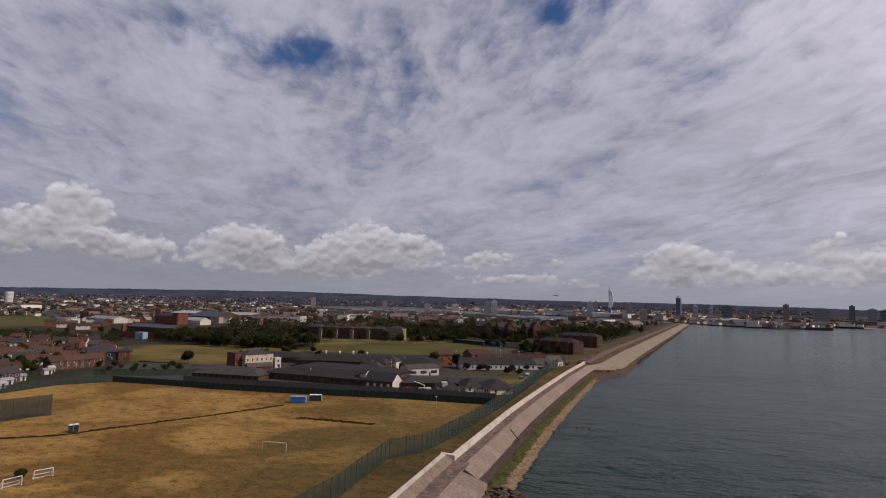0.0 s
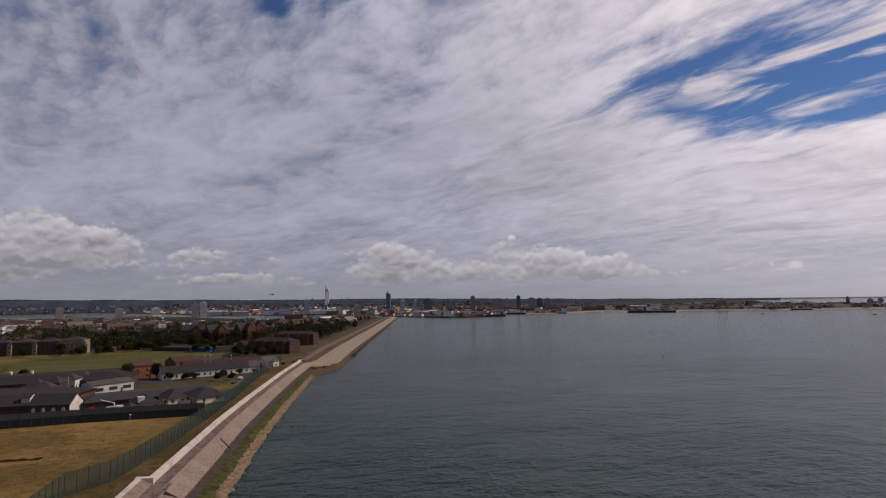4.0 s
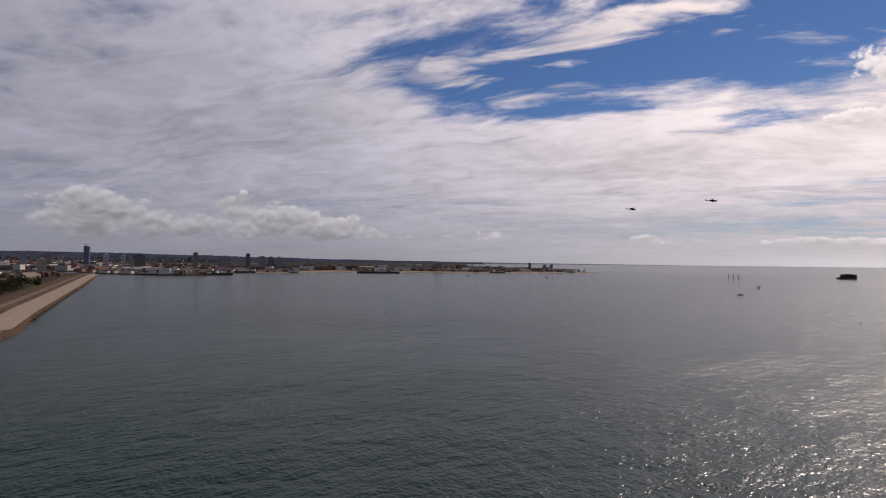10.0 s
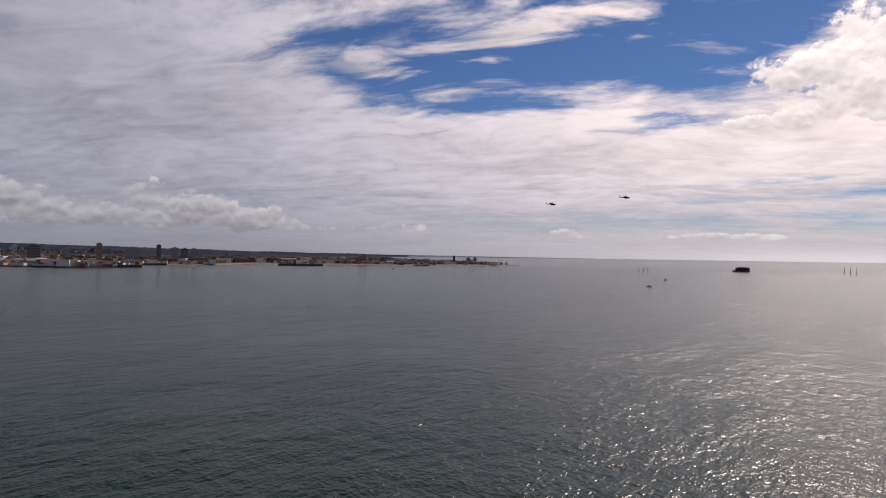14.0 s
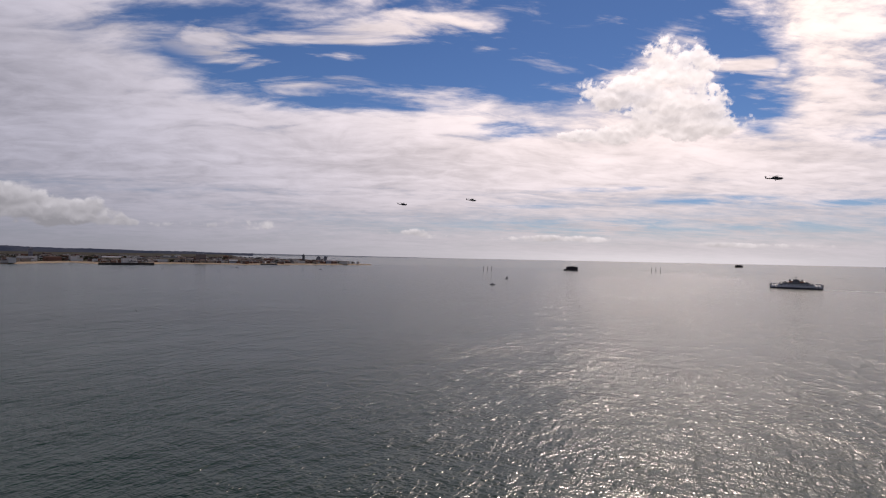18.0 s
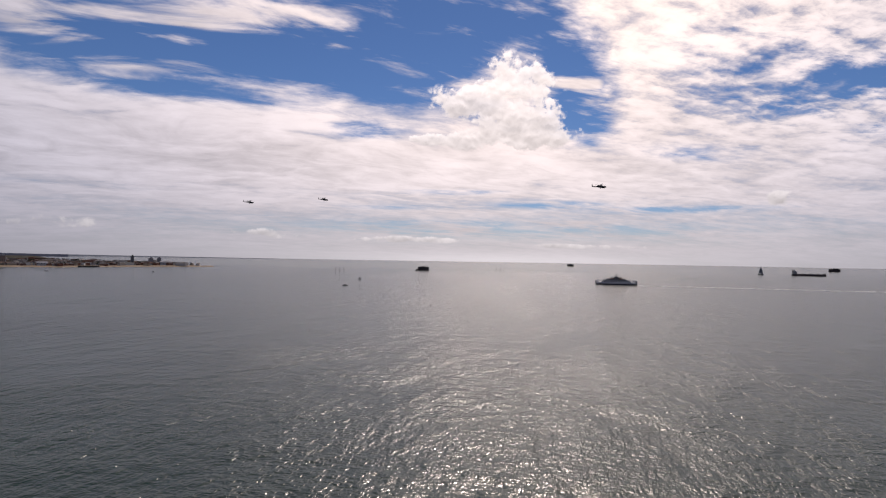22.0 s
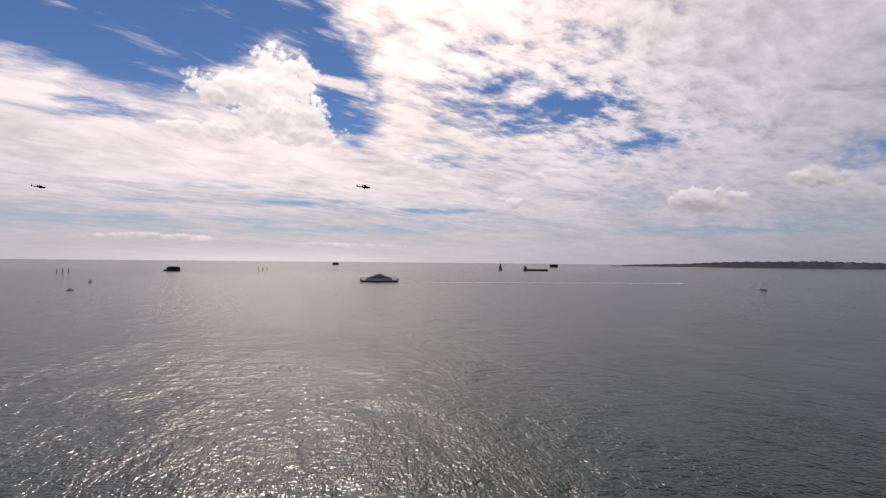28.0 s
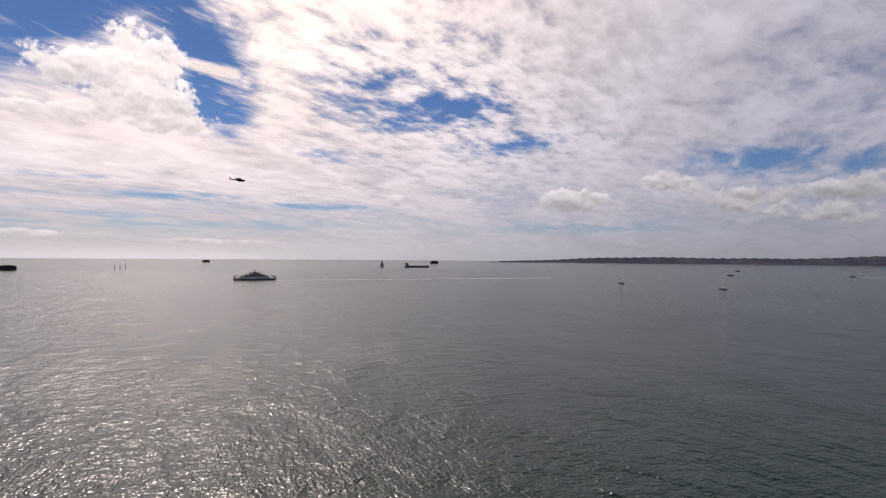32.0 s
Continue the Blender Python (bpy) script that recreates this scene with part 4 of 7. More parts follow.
def gable_roof(w, d, h, rh, over=0.4, thick=0.18):
    bm = bmesh.new()
    for s in (-1, 1):
        v = [bm.verts.new(p) for p in ((-w / 2 - over, s * (d / 2 + over), h - rh * over / (d / 2)), (w / 2 + over, s * (d / 2 + over), h - rh * over / (d / 2)), (w / 2 + over, 0, h + rh), (-w / 2 - over, 0, h + rh))]
        u = [bm.verts.new(q.co + Vector((0, 0, thick))) for q in v]
        for f in ((v[0], v[1], v[2], v[3]), (u[3], u[2], u[1], u[0]), (v[0], u[0], u[1], v[1]), (v[1], u[1], u[2], v[2]), (v[2], u[2], u[3], v[3]), (v[3], u[3], u[0], v[0])):
            bm.faces.new(f)
    bmesh.ops.recalc_face_normals(bm, faces=bm.faces)
    return bm


def hip_roof(w, d, h, rh, over=0.4, flat=0.0):
    """flat: share of the depth that stays level on top."""
    bm = bmesh.new()
    run = d / 2 * (1 - flat)
    a, b = w / 2 + over, d / 2 + over
    c, e = max(w / 2 - run, 0.02), max(d / 2 - run, 0.02)
    v = [bm.verts.new(p) for p in ((-a, -b, h), (a, -b, h), (a, b, h), (-a, b, h), (-c, -e, h + rh), (c, -e, h + rh), (c, e, h + rh), (-c, e, h + rh))]
    for f in ((3, 2, 1, 0), (4, 5, 6, 7), (0, 1, 5, 4), (1, 2, 6, 5), (2, 3, 7, 6), (3, 0, 4, 7)):
        bm.faces.new([v[i] for i in f])
    return bm


PANES = {}


def pane(w, h, side):
    """A shared window mesh: `side` 0 lies along x, 1 along y."""
    key = (round(w, 2), round(h, 2), side)
    if key not in PANES:
        bm = boxes((-w / 2, -0.05, 0, w / 2, 0.05, h)) if side == 0 else boxes((-0.05, -w / 2, 0, 0.05, w / 2, h))
        me = bpy.data.meshes.new("window")
        bm.to_mesh(me)
        bm.free()
        PANES[key] = me
    return PANES[key]


def glaze(th, w, d, z, n, side, ww=1.1, wh=1.3, frame_mat=None):
    """A row of n windows on one side of a block: front, back, left or right."""
    me = pane(ww, wh, 0 if side in ("front", "back") else 1)
    if not me.materials:
        me.materials.append(GLASS)
    span = w if side in ("front", "back") else d
    for k in range(n):
        a = -span / 2 + span * (k + 0.5) / n
        o = new("window", me)
        o.parent = th
        o.location = {"front": (a, -d / 2, z), "back": (a, d / 2, z), "left": (-w / 2, a, z), "right": (w / 2, a, z)}[side]
        if frame_mat:
            fm = pane(ww + 0.18, wh + 0.18, 0 if side in ("front", "back") else 1)
            if not fm.materials:
                fm.materials.append(frame_mat)
            q = new("window_frame", fm)
            q.parent = o
            q.location = (0, 0.03, -0.09) if side == "front" else (0, -0.03, -0.09) if side == "back" else (0.03, 0, -0.09) if side == "left" else (-0.03, 0, -0.09)


def block(name, label, category, x, y, turn, w, d, h, roof="gable", rh=2.0, wall=None, cover=None, z=4.0, windows=(), chimneys=0, group="", over=0.4, flat=0.0, door=True, frame_mat=None):
    """A building: walls, roof, rows of windows (height, number, side), chimneys and a door."""
    wall, cover = wall or BRICK, cover or SLATE
    th = thing(name, label, category, x, y, z, turn, group)
    bm = bmesh.new()
    box(bm, -w / 2, -d / 2, -0.3, w / 2, d / 2, h)
    if roof == "gable":
        for s in (-1, 1):
            v = [bm.verts.new(p) for p in ((s * w / 2, -d / 2, h), (s * w / 2, d / 2, h), (s * w / 2, 0, h + rh - 0.03), (s * (w / 2 - 0.3), -d / 2, h), (s * (w / 2 - 0.3), d / 2, h), (s * (w / 2 - 0.3), 0, h + rh - 0.03))]
            for f in ((0, 1, 2), (5, 4, 3), (0, 2, 5, 3), (1, 4, 5, 2)):
                bm.faces.new([v[i] for i in f])
        bmesh.ops.recalc_face_normals(bm, faces=bm.faces)
    part("wall", bm, wall, th)
    if roof == "gable":
        part("roof", gable_roof(w, d, h + 0.02, rh, over), cover, th)
    elif roof == "hip":
        part("roof", hip_roof(w, d, h + 0.01, rh, over, flat), cover, th)
    else:
        part("roof", boxes((-w / 2 - 0.15, -d / 2 - 0.15, h + 0.005, w / 2 + 0.15, d / 2 + 0.15, h + max(rh, 0.3))), cover, th)
    for zz, n, side, *size in windows:
        glaze(th, w, d, zz, n, side, *(size or (1.1, 1.3)), frame_mat=frame_mat)
    for k in range(chimneys):
        cx = -w / 2 + w * (k + 0.5) / chimneys if chimneys > 1 else w * 0.3
        part("chimney", boxes((cx - 0.4, -0.3, h + rh * 0.4, cx + 0.4, 0.3, h + rh + 1.1)), BRICK2, th)
    if door:
        part("door", boxes((w * 0.2 - 0.5, -d / 2 - 0.06, 0, w * 0.2 + 0.5, -d / 2 + 0.03, 2.1)), DARKG, th)
    return th


# prison blocks beyond the field
block("villa", "two-storey cream rendered villa with brick end and slate roof", "house", -116.0, 347.5, 47, 18.5, 11.5, 8.8, "hip", 2.4, CREAM, SLATE, chimneys=2,
      windows=((1.0, 4, "front"), (4.9, 6, "front", 1.0, 1.6), (1.0, 2, "right"), (4.9, 3, "right", 1.0, 1.6), (4.9, 2, "left")), frame_mat=WHITE)
block("villa_wing", "red brick end wing of the cream villa", "house", -126.5, 341.8, 47, 4.5, 10.5, 9.4, "flat", 0.4, BRICK, SLATE, windows=((1.2, 2, "front"), (5.0, 2, "front"), (5.0, 2, "left")))
block("porch_block", "small white two-storey porch on the cream villa", "house", -104.0, 352.5, 47, 4.0, 4.0, 6.0, "flat", 0.3, RENDER, RENDER, windows=((0.8, 1, "front"), (3.6, 1, "front"), (3.6, 2, "right", 0.8, 1.3)))
block("low_annex", "low brick annex with pale slate roof beside the villa", "building", -108.0, 331.0, 35, 14, 7, 3.2, "gable", 1.8, BRICK, SLATE2, windows=((1.0, 4, "front"),))
block("wide_block", "wide low block with a broad pale brown hipped roof", "building", -112.0, 306.0, -14, 40, 20, 2.6, "hip", 3.2, BRICK2, SLATE2, windows=((1.0, 12, "front"),), over=0.8)
block("cell_block", "large low prison block with a huge dark felt roof", "building", -57.0, 313.0, -22, 66, 46, 3.4, "hip", 2.8, BRICK2, FELT, windows=((1.4, 16, "front", 1.2, 0.9),), over=1.0, flat=0.5)
block("cell_block", "long low prison block with a dark felt roof and vents", "building", -46.0, 374.0, -8, 92, 38, 4.2, "hip", 2.8, BRICK2, FELT, windows=((1.6, 18, "front", 1.2, 0.9),), over=0.8, flat=0.4)
block("cell_block", "dark flat-roofed block behind the prison roofs", "building", -112.0, 392.0, -6, 40, 22, 3.6, "hip", 2.4, BRICK2, FELT, over=0.6, flat=0.4)
for k, (x, y, w, d, t) in enumerate(((-42, 332, 9, 9, -30), (-36, 342, 9, 9, -25), (-31, 353, 9, 9, -20), (-26, 363, 9, 9, -15), (-38, 322, 8, 8, -15))):
    block("hipped_pavilion", "small pavilion with a pale slate hipped roof in the prison yard", "building", x, y, t, w, d, 5.4, "hip", 3.2, BRICK2 if k % 2 else RENDER, SLATE,
          windows=((1.2, 4, "front"), (1.2, 3, "right")), group="hipped pavilions")
for k in range(4):
    vent = thing("roof_vent", "white mushroom roof vent on the dark roof", "vent", -79 + k * 9.5, 381 - k * 1.1, 11.0, group="roof vents")
    part("stack", tubes(((0, 0, 0), (0, 0, 1.3), 0.5, 0.5, 10)), WHITE, vent)
    part("cap", tubes(((0, 0, 1.31), (0, 0, 1.7), 0.9, 0.3, 10)), WHITE, vent)
chapel = block("chapel", "small brick chapel with white gable and arched white windows", "chapel", -28.6, 275.5, -20, 15.0, 10.0, 4.4, "gable", 3.4, BRICK2, SLATE, windows=())
part("gable_render", boxes((7.5, -5.3, 0.1, 7.62, 5.3, 4.4)), RENDER, chapel, "white rendered gable wall")
bm = bmesh.new()
tri = [bm.verts.new(p) for p in ((7.5, -5.4, 4.4), (7.5, 5.4, 4.4), (7.5, 0, 7.7), (7.62, -5.4, 4.4), (7.62, 5.4, 4.4), (7.62, 0, 7.7))]
for f in ((0, 1, 2), (5, 4, 3), (0, 2, 5, 3), (1, 4, 5, 2)):
    bm.faces.new([tri[i] for i in f])
part("gable_render", bm, RENDER, chapel, "white rendered gable")
for k in range(4):
    bm = bmesh.new()
    cx = -5.4 + k * 3.6
    prof = [(cx - 0.65, 0.9), (cx + 0.65, 0.9), (cx + 0.65, 2.7)] + [(cx + 0.65 * math.cos(a), 2.7 + 0.65 * math.sin(a)) for a in (0.6, 1.2, 1.9, 2.5)] + [(cx - 0.65, 2.7)]
    va = [bm.verts.new((p, -5.62, q)) for p, q in prof]
    vb = [bm.verts.new((p, -5.45, q)) for p, q in prof]
    bm.faces.new(va)
    for i in range(len(prof)):
        bm.faces.new((va[i], vb[i], vb[(i + 1) % len(prof)], va[(i + 1) % len(prof)]))
    part("arched_window", bm, RENDER, chapel, "blocked arched window painted white")
block("chapel_tower", "white stub of a gabled block behind the chapel", "building", -39.0, 286.5, -20, 3.2, 5, 6.2, "gable", 1.4, RENDER, SLATE)
block("workshop", "flat-roofed pavilion with a pale rendered front in the yard", "building", -13.0, 331.0, 28, 20, 11, 4.6, "gable", 1.6, RENDER, SLATE2, windows=((1.6, 6, "right", 1.0, 2.0), (1.4, 3, "front", 4.0, 1.6)))
block("workshop", "long grey-roofed workshop by the sea fence", "building", 6.0, 285.0, 5, 52, 15, 3.2, "hip", 2.2, BRICK2, SLATE, windows=((1.0, 10, "front"),), flat=0.45, over=0.6)
for x, y, w, d, t in ((3.0, 267.0, 8, 14, 16), (13.5, 275.0, 8, 13, 18), (25.5, 273.0, 12, 17, 20)):
    block("gabled_unit", "small unit with slate roof and white gable in the prison yard", "building", x, y, t - 90, d, w, 2.9, "hip", 3.0, CREAM, SLATE, windows=((1.0, 3, "front"), (1.0, 2, "right")), group="small gabled units", over=0.7)
block("gatehouse", "narrow white rendered gate pier building", "building", 1.5, 262.5, 10, 2.2, 3.0, 5.4, "flat", 0.3, RENDER, RENDER)
block("gatehouse", "small pale hut by the back fence", "building", 17.0, 254.0, 10, 3.5, 2.6, 2.8, "gable", 0.9, RENDER, SLATE2)
hall = block("long_hall", "long single-storey hall with grey slate roof and white end", "building", 36.0, 372.0, 9, 50, 13, 3.6, "gable", 3.6, RENDER, SLATE, windows=((0.9, 16, "front", 1.0, 1.5),), chimneys=1)
block("hall_wing", "white gabled wing at the end of the hall", "building", 63.0, 376.0, 9, 9, 12, 3.6, "gable", 3.2, RENDER, SLATE2, windows=((0.9, 3, "front"),))
block("hall_wing", "cottage with pale slate roof and white gable near the fence", "building", 77.0, 391.0, 40, 13, 9, 4.0, "gable", 3.4, RENDER, SLATE2, windows=((1.0, 3, "front"), (1.0, 2, "right")))
block("stores", "long store with red-brown tiled roof", "building", 50.0, 402.0, 7, 50, 11, 4.2, "gable", 2.6, BRICK, TILE, windows=((1.2, 12, "front"),))
block("stores", "brick block with orange-brown wall beside trees", "building", 2.0, 386.0, 4, 20, 12, 7.6, "hip", 2.6, worn("orange_brick", (0.36, 0.14, 0.07), (0.29, 0.11, 0.06), None, 3.0), TILE, windows=((1.0, 4, "front"), (4.2, 4, "front")))
block("stores", "dark brick gabled store with red roof", "building", 26.0, 424.0, 30, 16, 12, 5.0, "gable", 3.4, BRICK, TILE)
block("cottage", "stone lodge with pale roof near the playing field", "house", 44.0, 440.0, 20, 18, 9, 4.0, "gable", 2.6, STONE, SLATE2)

# red brick barracks by the sea and the old stone hospital ranges
for x, y, t, w, d, h in ((107.0, 508.0, -52, 42, 14, 10.5), (146.0, 592.0, -38, 44, 14, 11.5)):
    th = block("barrack_block", "three-storey red brick barrack block with slate roof", "building", x, y, t, w, d, h, "hip", 3.2, BRICK2, SLATE, chimneys=2,
               windows=((1.0, 12, "front"), (4.2, 12, "front"), (7.4, 12, "front"), (1.0, 4, "right"), (4.2, 4, "right"), (7.4, 4, "right")), group="red brick barracks")
    for k in range(4):
        part("brick_bay", boxes((-w / 2 + (k + 0.3) * w / 4, -d / 2 - 1.4, -0.2, -w / 2 + (k + 0.55) * w / 4, -d / 2 - 0.02, h + 1.0)), BRICK, th, "projecting red brick bay")
block("barrack_block", "low brick block with flat roof near the barracks", "building", 72.0, 546.0, -10, 20, 10, 5.0, "flat", 0.4, STONE, SLATE2, windows=((1.2, 9, "front"),))
block("sports_shed", "long low shed with a bright blue end beside the field", "shed", 30.0, 596.0, -48, 46, 8, 3.6, "flat", 0.4, SLATE, SLATE2)
block("sports_shed", "bright blue low pavilion beside the green field", "shed", 54.0, 566.0, -50, 20, 7, 3.8, "flat", 0.4, BLUE, BLUE, windows=((1.0, 6, "front"),))
for k in range(6):
    x, y = -150 + k * 19.5, 664 - k * 6.2
    block("hospital_range", "old dark brick hospital range with buff end and many chimneys", "building", x, y, -17, 19.0, 15, 12.0 if k < 5 else 13.0, "hip", 3.0, BRICK2 if k < 5 else STONE, SLATE,
          windows=((1.2, 5, "front"), (4.8, 5, "front"), (8.4, 5, "front")), chimneys=2, group="old hospital ranges", door=False)
    block("bay_turret", "stone stair turret on the hospital front", "building", x + 7.5, y - 11.2, -17, 3.4, 3.4, 10.0, "hip", 2.4, STONE, SLATE, group="stair turrets", door=False, windows=((3.0, 1, "front"), (6.6, 1, "front")))
for x, y, t, w in ((82.0, 716.0, 12, 24), (58.0, 742.0, -5, 26), (118.0, 742.0, 20, 22), (140.0, 800.0, 10, 26)):
    block("victorian_block", "tall red brick victorian block with steep gables", "building", x, y, t, w, 14, 14.0, "gable", 6.0, BRICK2, SLATE, chimneys=3, windows=((1.2, 6, "front"), (5.0, 6, "front"), (9.0, 6, "front"), (5.0, 3, "right")), group="red victorian blocks", door=False)
    block("gable_wing", "steep red brick cross gable", "building", x + 3, y - 8.5, t + 90, 10, 8, 14.0, "gable", 6.5, BRICK, SLATE, group="red victorian wings", door=False, windows=((5.0, 2, "right"), (9.0, 2, "right")))
for x, y, w in ((-28, 628, 16), (-8, 640, 20), (-66, 700, 30)):
    block("lodge", "low dark lodge at the edge of the playing field", "building", x, y, -8, w, 9, 3.6, "hip", 2.0, BRICK2, SLATE2)

# brick works and sheds beyond the rough field
block("brick_store", "large old red brick storehouse with blank walls", "building", -452, 925, -38, 66, 22, 13, "gable", 4.0, BRICK, SLATE, windows=((2, 10, "front"), (5.5, 10, "front"), (9.5, 10, "front")))
block("brick_store", "red brick tower end of the storehouse", "building", -420, 890, -38, 17, 17, 18, "flat", 0.6, BRICK, TILE, windows=((4, 3, "front"), (9, 3, "front"), (14, 3, "front")))
block("warehouse", "long warehouse with blue-grey metal roof and pale bands", "building", -352, 690, -30, 88, 26, 6.0, "gable", 3.0, BRICK2, worn("blue_grey_roof", (0.05, 0.06, 0.085), (0.04, 0.05, 0.07), (0.09, 0.10, 0.12), 8.0), windows=((2.0, 20, "front", 3.0, 1.6),))
block("warehouse", "warehouse with long pale grey roofs", "building", -500, 1250, -25, 240, 70, 9.0, "gable", 5.0, BRICK2, METAL_ROOF)
block("warehouse", "broad dark hangar with a slate blue gabled roof", "building", -425, 1040, -32, 78, 60, 10.0, "gable", 9.0, BRICK2, bpy.data.materials["blue_grey_roof"])
block("warehouse", "low white-walled shed with pale roof", "building", -585, 865, -30, 44, 18, 7.0, "flat", 0.6, RENDER, METAL_ROOF, windows=((2.0, 8, "front", 2.0, 1.4),))
block("warehouse", "white flat shed with a long pale roof", "building", -545, 905, -30, 70, 26, 7.0, "gable", 4.0, RENDER, METAL_ROOF)
block("warehouse", "white vaulted shed by the trees", "building", -400, 905, -30, 44, 20, 7.0, "gable", 4.5, RENDER, METAL_ROOF)
block("garden_wall", "long brick boundary wall with a pale blue gate", "wall", -318, 578, -22, 80, 1.0, 6.0, "flat", 0.3, BRICK, BRICK2, door=False)
block("blue_shed", "pale blue corrugated shed against the brick wall", "shed", -307, 569, -22, 11, 6, 6.5, "flat", 0.3, plain("pale_blue_sheet", (0.22, 0.33, 0.48), 0.6), METAL_ROOF)
block("brick_chimney", "brick stack with a pale cap beside the wall", "building", -338, 590, -22, 3.0, 3.0, 13.0, "flat", 0.4, BRICK, STONE, door=False)

# ---- the estate of houses on the left of the first view ----
rng = random.Random(21)
ESTATE = [(-349, 447, 20), (-329, 435, 20), (-300, 408, 25), (-276, 384, 30), (-267, 397, 30), (-226, 366, 42), (-272, 354, 35), (-259, 349, 30), (-240, 402, 20), (-252, 420, 15),
          (-300, 375, 30), (-318, 398, 28), (-340, 412, 25), (-296, 345, 32), (-282, 330, 32), (-315, 356, 30), (-232, 345, 40), (-246, 332, 38), (-335, 372, 28), (-268, 436, 12),
          (-292, 446, 12), (-315, 462, 15), (-345, 480, 15), (-372, 462, 18), (-380, 500, 18), (-300, 480, 14), (-330, 510, 14), (-270, 308, 34), (-290, 300, 34)]
for k, (x, y, t) in enumerate(ESTATE):
    wall = (BRICK, RENDER, BRICK2, CREAM, BRICK)[k % 5]
    block("house", ("red brick", "white rendered", "brown brick", "cream rendered", "red brick")[k % 5] + " two-storey house with a tiled roof", "house", x, y, t + rng.uniform(-12, 12), rng.uniform(9, 13), 8.0,
          5.2, "gable", rng.uniform(2.4, 3.2), wall, (TILE, SLATE, TILE, SLATE2)[k % 4], windows=((0.9, 3, "front"), (3.4, 3, "front"), (3.4, 1, "right"), (3.4, 2, "left")), chimneys=1, group="houses of the estate", frame_mat=WHITE)
# long terrace nearest the field
for k in range(2, 6):
    block("terraced_house", "terraced brick house with white gables and small windows", "house", -228 + k * 3.6, 306 + k * 6.6, 61, 7.4, 8.5, 5.0, "gable", 2.8, BRICK if k % 2 else BRICK2, TILE,
          windows=((0.9, 2, "front", 1.3, 1.3), (3.2, 2, "front", 1.3, 1.3)), chimneys=1, group="terrace by the field", frame_mat=WHITE)
block("dark_house", "dark two-storey house with brick end and a slate hipped roof", "house", -226, 371, 22, 22, 12, 6.0, "hip", 4.0, FELT, SLATE, windows=((3.2, 2, "front", 1.6, 1.4), (0.9, 3, "front")), frame_mat=WHITE)
block("dark_house", "brick end house with white window bays", "house", -212, 375, 22, 7, 11, 6.2, "hip", 2.2, BRICK, SLATE, windows=((3.4, 1, "front", 1.6, 1.4), (3.4, 2, "right", 1.6, 1.4)), frame_mat=WHITE)

for k, (x, y, t) in enumerate(((-222, 288, 60), (-236, 296, 62), (-252, 282, 58), (-246, 300, 60), (-262, 290, 55), (-238, 268, 62), (-256, 262, 60), (-274, 276, 58), (-232, 322, 60), (-262, 322, 35), (-208, 268, 66), (-222, 254, 64),
                               (-300, 322, 32), (-318, 336, 30), (-345, 350, 28), (-360, 388, 25), (-372, 430, 20), (-284, 366, 32), (-306, 428, 22), (-322, 446, 18), (-258, 372, 38), (-240, 384, 30), (-356, 500, 16), (-300, 462, 12))):
    block("house", ("white rendered", "red brick", "brown brick", "white rendered")[k % 4] + " house with gardens close to the field", "house", x, y, t + (k * 37 % 21) - 10, 8.5 + (k * 13 % 5), 7.6, 4.9, "gable", 2.4 + (k % 3) * 0.35,
          (RENDER, BRICK, BRICK2, RENDER)[k % 4], (TILE, SLATE, TILE)[k % 3], windows=((0.9, 2, "front"), (3.1, 3, "front"), (3.1, 1, "right"), (3.1, 2, "left")), chimneys=1, group="houses of the estate", frame_mat=WHITE)
for k, (x, y, w) in enumerate(((-203, 262, 5), (-207, 276, 4), (-198, 252, 4), (-211, 300, 4), (-216, 310, 3))):
    block("garden_shed", "small pale garden building behind the mesh fence", "shed", x, y, 64, w, 3.0, 2.5, "gable", 0.8, RENDER, METAL_ROOF, group="garden sheds")

# ---- parked vehicles ----
CAR_PAINTS = [plain("car_paint_" + n, c, 0.3, 0.0, 0.0, 0.5) for n, c in (("white", (0.55, 0.55, 0.55)), ("silver", (0.30, 0.31, 0.32)), ("dark", (0.03, 0.03, 0.035)), ("red", (0.20, 0.02, 0.02)), ("blue", (0.03, 0.06, 0.16)))]
TYRE = plain("tyre_rubber", (0.02, 0.02, 0.02), 0.9)


